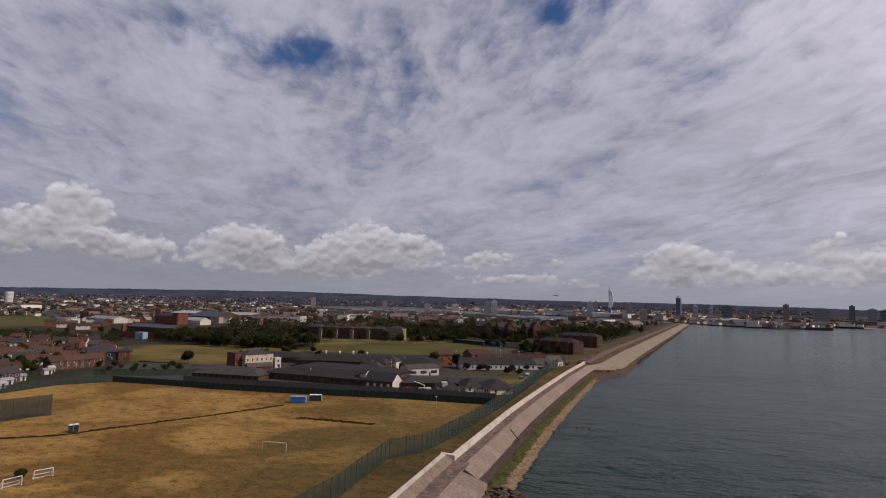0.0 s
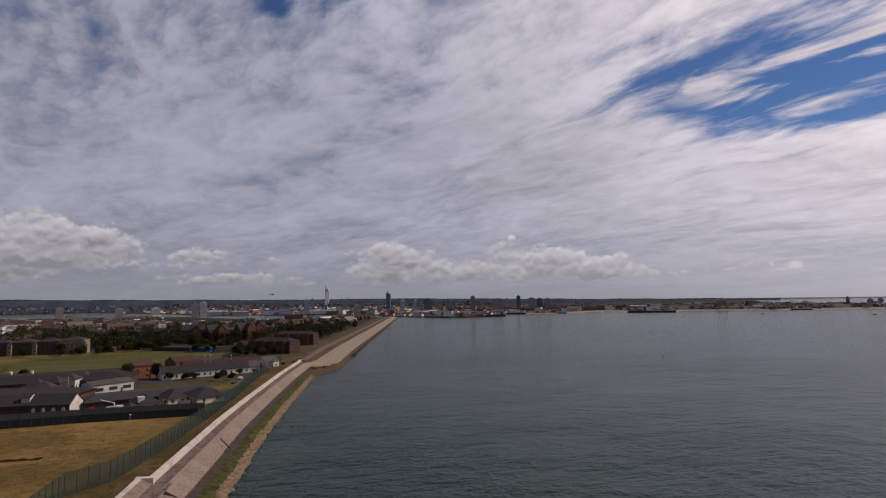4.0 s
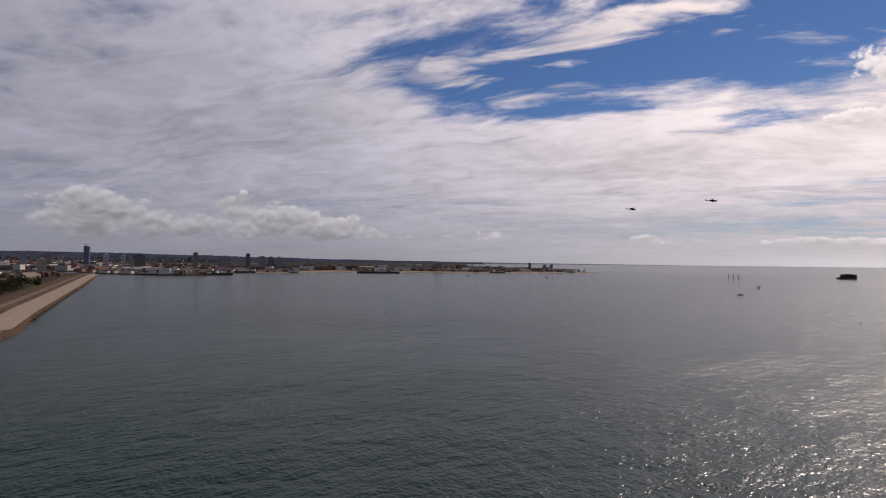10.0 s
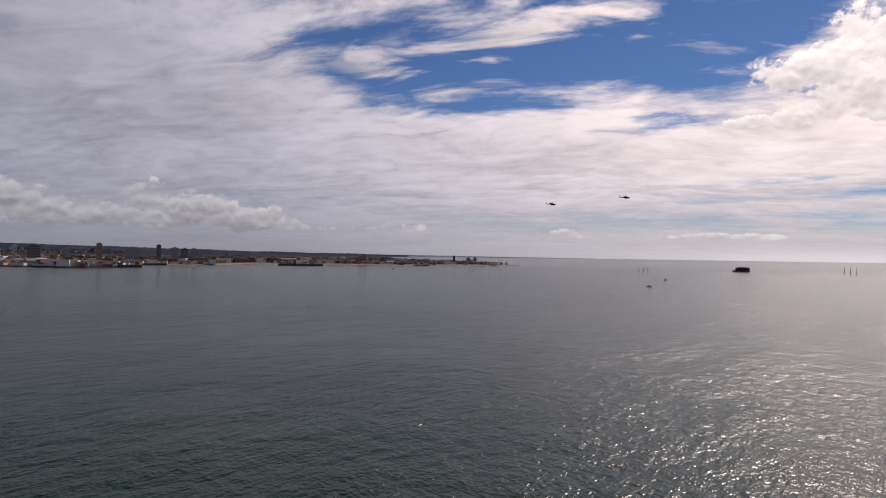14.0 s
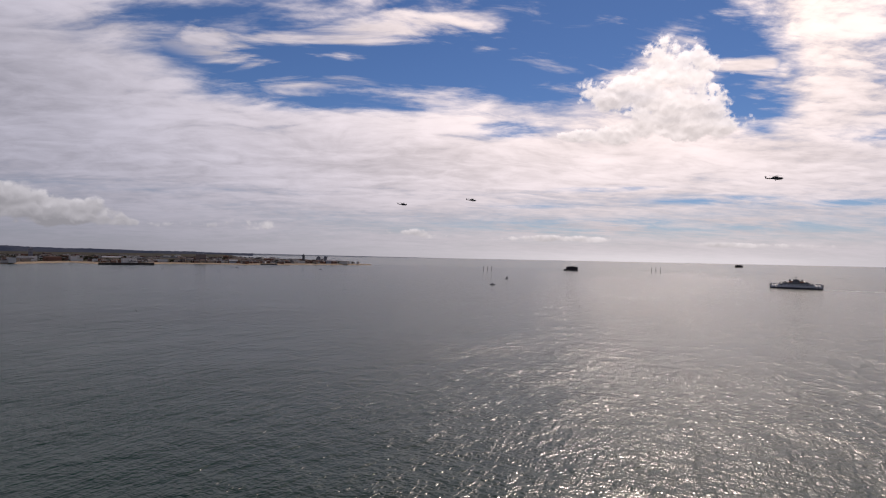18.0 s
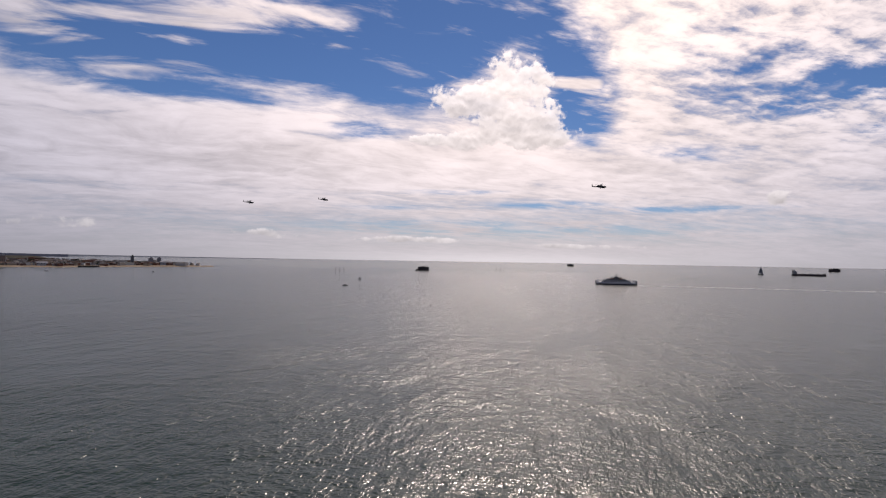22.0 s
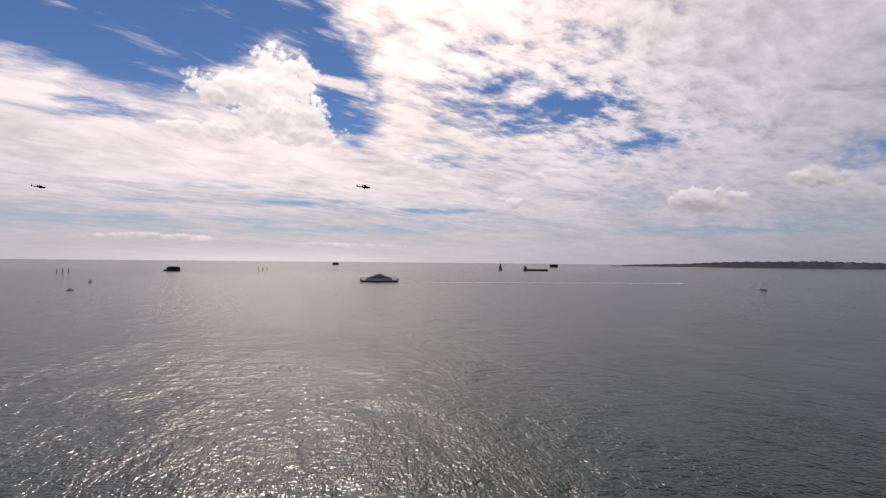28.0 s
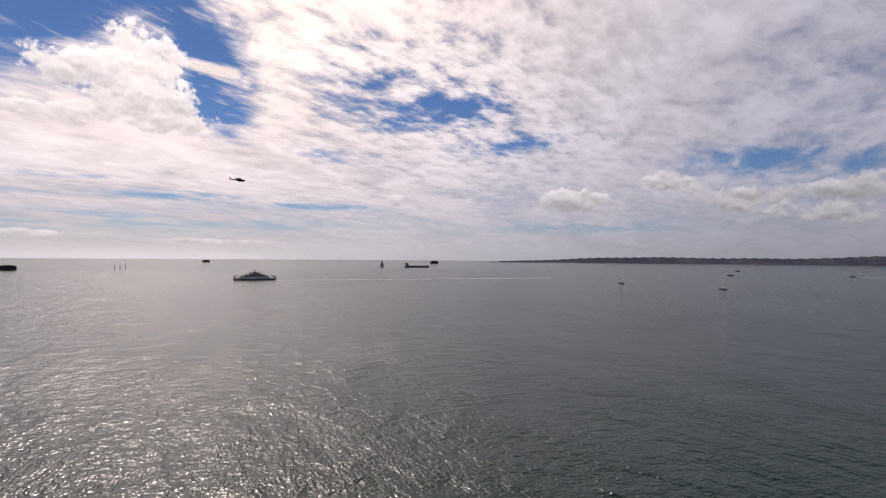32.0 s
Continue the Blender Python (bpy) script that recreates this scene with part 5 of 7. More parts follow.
def car(x, y, turn, k, van=False):
    th = thing("van" if van else "car", ("white", "silver", "dark", "red", "blue")[k] + (" panel van parked in the yard" if van else " car parked on the asphalt"), "van" if van else "car", x, y, 4.06, turn, group="parked vehicles")
    L, W, H = (5.4, 2.0, 2.3) if van else (4.3, 1.75, 1.45)
    bm = bmesh.new()
    prof = [(-L / 2, 0.35), (L / 2, 0.35), (L / 2, 0.8), (L * 0.34, 0.95), (L * 0.2, H), (-L * 0.32 if not van else -L / 2, H), (-L / 2, 0.95 if not van else 1.2)]
    a = [bm.verts.new((p, -W / 2, q)) for p, q in prof]
    b = [bm.verts.new((p, W / 2, q)) for p, q in prof]
    n = len(prof)
    bm.faces.new(a)
    bm.faces.new(list(reversed(b)))
    for i in range(n):
        bm.faces.new((a[i], b[i], b[(i + 1) % n], a[(i + 1) % n]))
    bmesh.ops.recalc_face_normals(bm, faces=bm.faces)
    part("body", bm, CAR_PAINTS[k], th)
    part("side_window", boxes((-L * 0.26, -W / 2 - 0.02, H * 0.66, L * 0.18, -W / 2 + 0.02, H * 0.92)), GLASS, th)
    part("side_window", boxes((-L * 0.26, W / 2 - 0.02, H * 0.66, L * 0.18, W / 2 + 0.02, H * 0.92)), GLASS, th)
    for px in (-L * 0.3, L * 0.3):
        for s in (-1, 1):
            part("wheel", tubes(((px, s * (W / 2 - 0.2), 0.33), (px, s * (W / 2 + 0.03), 0.33), 0.33, 0.33, 12)), TYRE, th)


for k, (x, y, t) in enumerate(((-14, 268, 20), (-8, 266, 15), (-4, 270, 100), (-16, 276, 40), (46, 322, 60), (52, 340, 65), (86, 404, 60), (90, 400, 62), (-20, 262, 10), (-240, 310, 60), (-229, 305, 150), (-250, 340, 40), (-214, 290, 60), (-92, 330, 40), (-98, 322, 130))):
    car(x, y, t, k % 5, k % 6 == 1)
lorry = thing("lorry", "white lorry with a pale crane boom in the prison yard", "lorry", -9.0, 261.0, 4.06, 12)
part("cab", boxes((2.0, -1.2, 0.6, 4.2, 1.2, 3.0)), CAR_PAINTS[0], lorry)
part("flat_bed", boxes((-4.4, -1.2, 1.0, 1.9, 1.2, 1.4)), GALV, lorry)
part("load", boxes((-4.0, -1.0, 1.41, -1.0, 1.0, 2.4)), BLUE, lorry)
part("crane_boom", tubes(((1.4, 0, 1.4), (1.2, 0, 4.2), 0.18), ((1.2, 0, 4.2), (-3.6, 0, 6.0), 0.15)), WHITE, lorry)
part("windscreen", boxes((4.2, -1.0, 1.8, 4.24, 1.0, 2.7)), GLASS, lorry)
for px in (-3.2, -1.9, 3.0):
    for s in (-1, 1):
        part("wheel", tubes(((px, s * 0.9, 0.5), (px, s * 1.22, 0.5), 0.5, 0.5, 12)), TYRE, lorry)

# ---- trees ----
BARK = worn("bark", (0.09, 0.065, 0.045), (0.06, 0.045, 0.03), None, 0.6)


def leaf_material(name, a, b):
    m, n = blank(name)
    geo = n.node("ShaderNodeNewGeometry")
    own = n.node("ShaderNodeObjectInfo").outputs["Random"]
    col = n.mix(n.add(n.mul(geo.outputs["Random Per Island"], 0.45), n.mul(own, 0.55)), a, b)
    bsdf = finish(n, col, 0.95, 0.0, None, spec=0.03)
    # leaves in a clump share the light of the whole crown
    lean = n.node("ShaderNodeVectorMath")
    lean.operation = "MULTIPLY_ADD"
    n.tree.links.new(geo.outputs["Normal"], lean.inputs[0])
    lean.inputs[1].default_value, lean.inputs[2].default_value = (0.55, 0.55, 0.55), (0.0, 0.0, 0.55)
    n.tree.links.new(lean.outputs[0], bsdf.inputs["Normal"])
    return m


LEAF = leaf_material("oak_leaves", (0.020, 0.023, 0.009), (0.040, 0.040, 0.014))
LEAF_DARK = leaf_material("evergreen_leaves", (0.016, 0.019, 0.009), (0.030, 0.032, 0.013))


def crown_mesh(name, seed, w, h, base, clumps, leaves, size, material):
    """A crown of leaf clumps with gaps and an uneven outline."""
    r = random.Random(seed)
    v, f = [], []
    lobes = [(r.uniform(-0.55, 0.55) * w / 2, r.uniform(-0.55, 0.55) * w / 2, base + h * r.uniform(0.25, 0.78), r.uniform(0.32, 0.55)) for _ in range(9)]
    for _ in range(clumps):
        lx, ly, lz, lr = r.choice(lobes)
        t, u = r.uniform(0, 6.28), r.uniform(-0.7, 1.0)
        k = math.sqrt(max(0, 1 - u * u)) * lr * w / 2 * r.uniform(0.75, 1.1)
        cx, cy, cz = lx + k * math.cos(t), ly + k * math.sin(t), lz + u * lr * h * 0.55
        for _ in range(leaves):
            p = Vector((cx + r.gauss(0, 0.45), cy + r.gauss(0, 0.45), cz + r.gauss(0, 0.35)))
            a = Vector((r.gauss(0, 1), r.gauss(0, 1), r.gauss(0, 0.6))).normalized() * size * r.uniform(0.6, 1.2)
            b = a.cross(Vector((r.gauss(0, 1), r.gauss(0, 1), r.gauss(0, 1)))).normalized() * size * r.uniform(0.4, 0.8)
            i = len(v)
            v += [p - a, p + b, p + a, p - b]
            f.append((i, i + 1, i + 2, i + 3))
    me = bpy.data.meshes.new(name)
    me.from_pydata([tuple(q) for q in v], [], f)
    me.materials.append(material)
    return me


def tree(name, label, seed, w, h, material):
    th = thing(name, label, "tree", 0, 0, 0)
    bm = bmesh.new()
    base = h * 0.18
    r = random.Random(seed)
    tube(bm, (0, 0, -0.3), (0.1, 0.05, h * 0.55), 0.035 * h, 0.015 * h, 8)
    for k in range(5):
        a = k * 1.26 + r.uniform(0, 0.6)
        tube(bm, (0.05, 0, h * (0.25 + 0.06 * k)), (math.cos(a) * w * 0.32, math.sin(a) * w * 0.32, h * (0.5 + 0.07 * k)), 0.014 * h, 0.005 * h, 5)
    part("trunk", bm, BARK, th)
    o = new("crown", crown_mesh("crown", seed, w, h - base, base, 330, 14, 0.40, material))
    o.parent = th
    return th


KINDS = [tree("tree", "broad dark green tree in full leaf", 31, 11, 11, LEAF), tree("tree", "tall dark green tree with an uneven crown", 32, 9, 13, LEAF), tree("tree", "dense evergreen tree with a dark crown", 33, 10, 12, LEAF_DARK),
         tree("tree", "small round tree in full leaf", 34, 7, 7, LEAF), tree("tree", "large spreading dark tree", 35, 14, 13, LEAF_DARK)]
SPARE = [(-262, 545), (-244, 520), (-215, 516), (-190, 500), (-164, 492)]
for th, (x, y) in zip(KINDS, SPARE):
    th.matrix_basis = pose(x, y, 4.0)
    th["group"] = "trees of the inland belts"
rng = random.Random(77)


def height_at(x, y):
    r = math.hypot(x, y)
    land = 4.0 + float(rise(r))
    return max(land, float(ridge_height(x, y, math.degrees(math.atan2(-x, y)), r))) if r > 4500 else land


def plant(n, poly, kinds=(0, 1, 2, 4), size=(0.8, 1.15)):
    xs, ys = [p[0] for p in poly], [p[1] for p in poly]
    done = tries = 0
    while done < n and tries < 40 * n:
        tries += 1
        x, y = rng.uniform(min(xs), max(xs)), rng.uniform(min(ys), max(ys))
        if inside(poly, np.array([x]), np.array([y]))[0] < 0:
            continue
        ob = copy_thing(KINDS[rng.choice(kinds)], pose(x, y, height_at(x, y) - 0.05, 0, 0, rng.uniform(0, 360)) @ Matrix.Scale(rng.uniform(*size), 4))
        done += 1


plant(56, [(-285, 548), (-225, 505), (-172, 482), (-128, 484), (-118, 545), (-150, 590), (-250, 610)])
plant(14, [(-150, 545), (-165, 600), (-165, 690), (-200, 720), (-220, 620)])
plant(40, [(-110, 740), (-20, 650), (75, 700), (60, 690), (150, 700), (140, 790), (20, 860), (-90, 860)])
plant(26, [(150, 640), (215, 690), (330, 920), (240, 960), (160, 800)], (0, 1, 2))
plant(16, [(-30, 600), (60, 606), (85, 575), (100, 640), (70, 670), (0, 650)], (0, 3, 2))
plant(12, [(70, 470), (96, 462), (104, 490), (84, 530), (72, 520)], (2, 3, 0), (0.6, 0.9))
plant(10, [(40, 560), (70, 556), (100, 560), (128, 566), (120, 590), (60, 590)], (0, 3), (0.7, 1.0))
plant(12, [(22, 352), (60, 352), (84, 396), (70, 398), (52, 362), (22, 362)], (3,), (0.3, 0.6))
plant(8, [(50, 690), (100, 690), (150, 730), (120, 735), (60, 712)], (0, 1, 2), (0.8, 1.0))
plant(24, [(-360, 350), (-250, 262), (-212, 292), (-236, 372), (-262, 410), (-310, 470), (-380, 470)], (3, 0, 2), (0.4, 0.75))
plant(12, [(-198, 300), (-170, 300), (-150, 318), (-150, 352), (-200, 366)], (3,), (0.3, 0.6))
plant(10, [(-150, 372), (-110, 412), (-80, 440), (-110, 470), (-150, 430)], (3, 0), (0.4, 0.7))
plant(8, [(-70, 590), (-20, 600), (10, 612), (-20, 622), (-70, 612)], (3, 0), (0.6, 0.9))
plant(14, [(-345, 555), (-290, 520), (-285, 420), (-360, 480), (-430, 540), (-420, 600)], (0, 3), (0.45, 0.7))
plant(10, [(-330, 340), (-250, 310), (-225, 345), (-290, 400), (-350, 430)], (3, 0), (0.6, 0.95))
plant(8, [(-470, 560), (-420, 640), (-360, 660), (-330, 620), (-400, 560)], (0, 2), (0.5, 0.7))
for x, y, k, s in ((-164, 362, 3, 1.1), (-5, 375, 1, 0.75), (10, 372, 2, 0.75), (40, 340, 3, 0.6), (47, 338, 3, 0.55), (-15, 366, 3, 0.8), (16, 362, 3, 0.6), (-62, 430, 3, 0.7), (45, 362, 3, 0.5), (55, 362, 3, 0.5), (28, 360, 3, 0.5),
                   (-218, 300, 3, 0.7), (-228, 332, 2, 0.7), (-246, 316, 0, 0.8), (-205, 336, 3, 0.5), (-240, 356, 3, 0.8), (-95, 129.5, 3, 0.36), (-120, 600, 1, 1.0), (-90, 614, 3, 1.0), (-62, 610, 2, 0.9), (-25, 612, 3, 0.9)):
    copy_thing(KINDS[k], pose(x, y, 4.0, 0, 0, x * 7) @ Matrix.Scale(s, 4))


# ---- middle distance: streets of houses as things ----
def simple_house(seed, wall, cover, label):
    r = random.Random(seed)
    th = block("house", label, "house", 0, 0, 0, r.uniform(9, 15), 8.5, r.choice((5.0, 5.4, 7.6)), "gable", r.uniform(2.5, 3.4), wall, cover, z=0, windows=((3.2, 2, "front", 1.4, 1.3),), chimneys=1, door=False)
    th["group"] = "houses of the town"
    return th


TYPES = [simple_house(1, BRICK, TILE, "red brick town house with a brown tiled roof"), simple_house(2, RENDER, SLATE, "white rendered town house with a slate roof"), simple_house(3, BRICK2, SLATE2, "brown brick town house with a pale slate roof"),
         simple_house(4, CREAM, TILE, "cream town house with a tiled roof"), simple_house(5, BRICK, SLATE, "red brick town house with a slate roof")]
for th, (x, y) in zip(TYPES, ((-430, 690), (-455, 705), (-480, 722), (-505, 738), (-530, 752))):
    th.matrix_basis = pose(x, y, 4.0, 0, 0, 30)


def street(n, poly, keep=8.0):
    xs, ys = [p[0] for p in poly], [p[1] for p in poly]
    put = []
    for _ in range(30 * n):
        if len(put) >= n:
            break
        x, y = rng.uniform(min(xs), max(xs)), rng.uniform(min(ys), max(ys))
        if inside(poly, np.array([x]), np.array([y]))[0] < 4 or inside(MEADOW, np.array([x]), np.array([y]))[0] > -8 or any((x - a) ** 2 + (y - b) ** 2 < keep * keep for a, b in put):
            continue
        put.append((x, y))
        copy_thing(rng.choice(TYPES), pose(x, y, height_at(x, y), 0, 0, 25 + rng.choice((0, 90, 0, 180)) + rng.uniform(-10, 10)))


street(26, [(-900, 780), (-640, 690), (-440, 760), (-520, 1000), (-760, 1100), (-1000, 1100)], 14)
street(36, [(-330, 930), (-120, 780), (-60, 900), (-150, 1100), (-340, 1150)], 14)
street(44, [(-60, 900), (160, 840), (330, 1010), (380, 1250), (60, 1300), (-80, 1150)], 14)
street(26, [(380, 1120), (520, 1330), (640, 1560), (520, 1600), (360, 1350)], 16)

# ---- far town: houses and woods past counting ----
def island_material(name, tones, rough=0.9):
    m, n = blank(name)
    rnd = n.node("ShaderNodeNewGeometry").outputs["Random Per Island"]
    ramp = n.node("ShaderNodeValToRGB", Fac=rnd)
    ramp.color_ramp.interpolation = "CONSTANT"
    while len(ramp.color_ramp.elements) < len(tones):
        ramp.color_ramp.elements.new(0.5)
    for k, t in enumerate(tones):
        e = ramp.color_ramp.elements[k]
        e.position, e.color = k / len(tones), (*t, 1)
    finish(n, ramp.outputs[0], rough)
    return m


FAR_WALL = island_material("town_walls", ((0.17, 0.085, 0.06), (0.52, 0.50, 0.47), (0.38, 0.35, 0.32), (0.19, 0.10, 0.07), (0.30, 0.245, 0.19), (0.12, 0.08, 0.07), (0.60, 0.58, 0.55), (0.15, 0.09, 0.075)))
FAR_ROOF = island_material("town_roofs", ((0.075, 0.046, 0.037), (0.055, 0.05, 0.053), (0.09, 0.054, 0.042), (0.073, 0.068, 0.068), (0.115, 0.107, 0.105), (0.045, 0.04, 0.043)))


def crowd(label, spots, seed, big=0.0, mats=None):
    """Many small houses in two meshes: walls and roofs."""
    r = random.Random(seed)
    wv, wf, rv, rf = [], [], [], []
    for x, y in spots:
        z = height_at(x, y)
        a = math.atan2(x, y) + r.choice((0.3, 1.87)) + r.uniform(-0.25, 0.25)
        L, W = r.uniform(9, 30), r.uniform(8, 12)
        H, G = r.choice((5, 5, 5.5, 8, 8.5)), r.uniform(2.2, 3.5)
        if r.random() < big:
            L, W, H, G = r.uniform(20, 60), r.uniform(14, 24), r.uniform(8, 17), 0.6
        ca, sa = math.cos(a), math.sin(a)

        def at(px, py, pz):
            return (x + px * ca - py * sa, y + px * sa + py * ca, z + pz)

        k = len(wv)
        wv += [at(sx * L / 2, sy * W / 2, zz) for zz in (-1, H) for sx, sy in ((-1, -1), (1, -1), (1, 1), (-1, 1))]
        wf += [(k, k + 1, k + 5, k + 4), (k + 1, k + 2, k + 6, k + 5), (k + 2, k + 3, k + 7, k + 6), (k + 3, k, k + 4, k + 7), (k + 4, k + 5, k + 6, k + 7)]
        k = len(rv)
        rv += [at(sx * (L / 2 + 0.3), sy * (W / 2 + 0.3), H + 0.05) for sx, sy in ((-1, -1), (1, -1), (1, 1), (-1, 1))] + [at(-L / 2, 0, H + G), at(L / 2, 0, H + G)]
        rf += [(k, k + 1, k + 5, k + 4), (k + 2, k + 3, k + 4, k + 5), (k + 1, k + 2, k + 5), (k + 3, k, k + 4)]
    th = tagged(quick("town_houses", wv, wf, mats[0] if mats else FAR_WALL), label, "houses", kind="stuff")
    quick("roofs", rv, rf, mats[1] if mats else FAR_ROOF, th)
    return th


def woods(label, spots, seed, size=(5, 9), name="woods", material=None, cards=22, leaf=0.30):
    """Far trees as clumps of loose leaf cards."""
    r = random.Random(seed)
    v, f = [], []
    for x, y in spots:
        s = r.uniform(*size)
        z = height_at(x, y)
        for _ in range(cards):
            p = Vector((x + r.gauss(0, 0.42) * s, y + r.gauss(0, 0.42) * s, z + s * r.uniform(0.1, 1.25)))
            a = Vector((r.gauss(0, 1), r.gauss(0, 1), r.gauss(0, 0.5))).normalized() * s * leaf
            b = a.cross(Vector((r.gauss(0, 1), r.gauss(0, 1), r.gauss(0, 1)))).normalized() * s * leaf * 0.8
            i = len(v)
            v += [p - a, p + b, p + a, p - b]
            f.append((i, i + 1, i + 2, i + 3))
    return tagged(quick(name, v, f, material or LEAF_DARK), label, "trees", kind="stuff")


BELT_D = [(-560, 640), (-300, 545), (-300, 470), (-390, 500), (-470, 520), (-560, 560)]
BELT_A = [(-285, 548), (-225, 512), (-172, 490), (-128, 492), (-128, 530), (-165, 600), (-175, 700), (-200, 720), (-250, 610)]
BELT_B = [(-110, 740), (-20, 655), (75, 700), (150, 700), (140, 790), (20, 860), (-90, 860)]
BELT_C = [(150, 650), (205, 690), (310, 900), (240, 960), (160, 800)]


def fill(n, poly, seed):
    g = np.random.default_rng(seed)
    p = np.array(poly, dtype=float)
    x, y = g.uniform(p[:, 0].min(), p[:, 0].max(), 3 * n), g.uniform(p[:, 1].min(), p[:, 1].max(), 3 * n)
    ok = inside(poly, x, y) > 4
    return list(zip(x[ok][:n].tolist(), y[ok][:n].tolist()))


def scatter(n, az0, az1, r0, r1, seed, land, margin=12, power=1.0):
    g = np.random.default_rng(seed)
    az, r = g.uniform(az0, az1, n), r0 + (r1 - r0) * g.uniform(0, 1, n) ** power
    x, y = -np.sin(np.radians(az)) * r, np.cos(np.radians(az)) * r
    ok = (inside(land, x, y) > margin) & (inside(MEADOW, x, y) < -10) & ((az < 22) | (r > 1180))
    return list(zip(x[ok].tolist(), y[ok].tolist()))


def clear_of_sheds(spots):
    """Leaves open the yards in front of the long pale sheds."""
    return [q for q in spots if math.hypot(q[0] + 480, q[1] - 1210) > 170]


crowd("distant streets of brick and white houses inland", clear_of_sheds(scatter(1900, 12, 46, 1000, 4450, 1, GOSPORT)), 1, 0.10)
crowd("distant streets of houses towards the harbour", [q for q in scatter(620, -20, 12, 1250, 2450, 2, GOSPORT, 25) if math.hypot(*q) < 1520 or q[0] < 0.03 * q[1]], 2, 0.08)
crowd("distant waterfront streets across the harbour", scatter(1700, -62, -18, 1650, 3600, 3, PORTSMOUTH, 30, 1.3), 3, 0.16)
crowd("distant naval sheds and houses beyond the harbour", scatter(800, -24, 4, 2300, 4300, 4, PORTSMOUTH, 20), 4, 0.45)
crowd("distant seaside houses along the far shore", scatter(700, -71, -50, 2150, 3000, 5, PORTSMOUTH, 26), 5, 0.08)
ALL_LAND = [(-9000, 100), (9000, 100), (9000, 9000), (-9000, 9000)]
# Walls, roofs and leaves out here carry the distance haze in their colour.
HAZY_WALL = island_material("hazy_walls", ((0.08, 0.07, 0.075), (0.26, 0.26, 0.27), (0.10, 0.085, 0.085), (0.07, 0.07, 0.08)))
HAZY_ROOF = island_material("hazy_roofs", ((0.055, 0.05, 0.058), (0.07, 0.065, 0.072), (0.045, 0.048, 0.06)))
crowd("far streets climbing the foot of the downs, paled by painted haze", scatter(1500, -34, 46, 4505, 4672, 21, ALL_LAND), 21, 0.03, (HAZY_WALL, HAZY_ROOF))
BRIGHT_WALL = island_material("seafront_walls", ((0.48, 0.46, 0.43), (0.55, 0.54, 0.52), (0.36, 0.31, 0.26), (0.20, 0.12, 0.095)))
crowd("jumble of white and cream houses along the far seafront", scatter(520, -48, -19, 1640, 2050, 24, PORTSMOUTH, 8), 24, 0.10, (BRIGHT_WALL, FAR_ROOF))
crowd("jumble of pale buildings on the far harbour quays", scatter(260, -20, 2, 2350, 2900, 25, PORTSMOUTH, 6), 25, 0.35, (BRIGHT_WALL, FAR_ROOF))
woods("far copses on the foot of the downs, greyed by painted haze", scatter(1300, -34, 46, 4505, 4690, 22, ALL_LAND), 22, (6, 10), material=leaf_material("hazy_leaves", (0.045, 0.052, 0.055), (0.06, 0.066, 0.066)), cards=40, leaf=0.18)
woods("dense undergrowth and trees of the inland belts", [s for poly, n, k in ((BELT_A, 260, 1), (BELT_B, 230, 2), (BELT_C, 150, 3)) for s in fill(n, poly, k)], 23, (5, 10), cards=80, leaf=0.12)
woods("low dark trees and hedges behind the estate", fill(260, BELT_D, 5), 27, (3.0, 6.0), cards=70, leaf=0.13)
woods("dark belts of trees among distant streets", clear_of_sheds(scatter(2700, 12, 46, 800, 4450, 11, GOSPORT, 20)), 11, (6, 11), cards=44, leaf=0.17)
woods("dark trees between houses near the harbour", [q for q in scatter(1500, -20, 12, 850, 2300, 12, GOSPORT, 30) if math.hypot(*q) < 1450 or q[0] < 0.03 * q[1]], 12, (5, 9), cards=60, leaf=0.14)
woods("dark trees along the far waterfront", scatter(1500, -70, -26, 1700, 3400, 13, PORTSMOUTH, 45), 13, (6, 11), cards=40, leaf=0.18)


# ---- landmark towers across the water ----
def tower(name, label, az, r, wdeg, top_el, wall, depth=None, floors=12, z=4.0, band=None, turn=None, cap=True):
    x, y = polar(az, r)
    w = r * radians(wdeg)
    h = EYE_Z + r * math.tan(radians(top_el)) - z - float(rise(r))
    d = depth or w * 0.9
    th = thing(name, label, "tower block", x, y, z + float(rise(r)), az if turn is None else turn, group="far tower blocks")
    part("wall", boxes((-w / 2, -d / 2, -1, w / 2, d / 2, h)), wall, th)
    bm_h = h / (floors + 1)
    me = bpy.data.meshes.new("window_band")
    bm = boxes((-w / 2 * 0.94, -d / 2 - 0.15, 0, w / 2 * 0.94, -d / 2 + 0.1, bm_h * 0.45), (w / 2 - 0.1, -d / 2 * 0.9, 0, w / 2 + 0.15, d / 2 * 0.9, bm_h * 0.45))
    bm.to_mesh(me)
    bm.free()
    me.materials.append(band or HAZED_GLASS)
    for k in range(floors):
        o = new("window_band", me)
        o.parent, o.location = th, (0, 0, bm_h * (k + 0.7))
    if cap:
        part("plant_room", boxes((-w * 0.18, -d * 0.2, h + 0.01, w * 0.18, d * 0.2, h + 3.0)), wall, th)
    return th


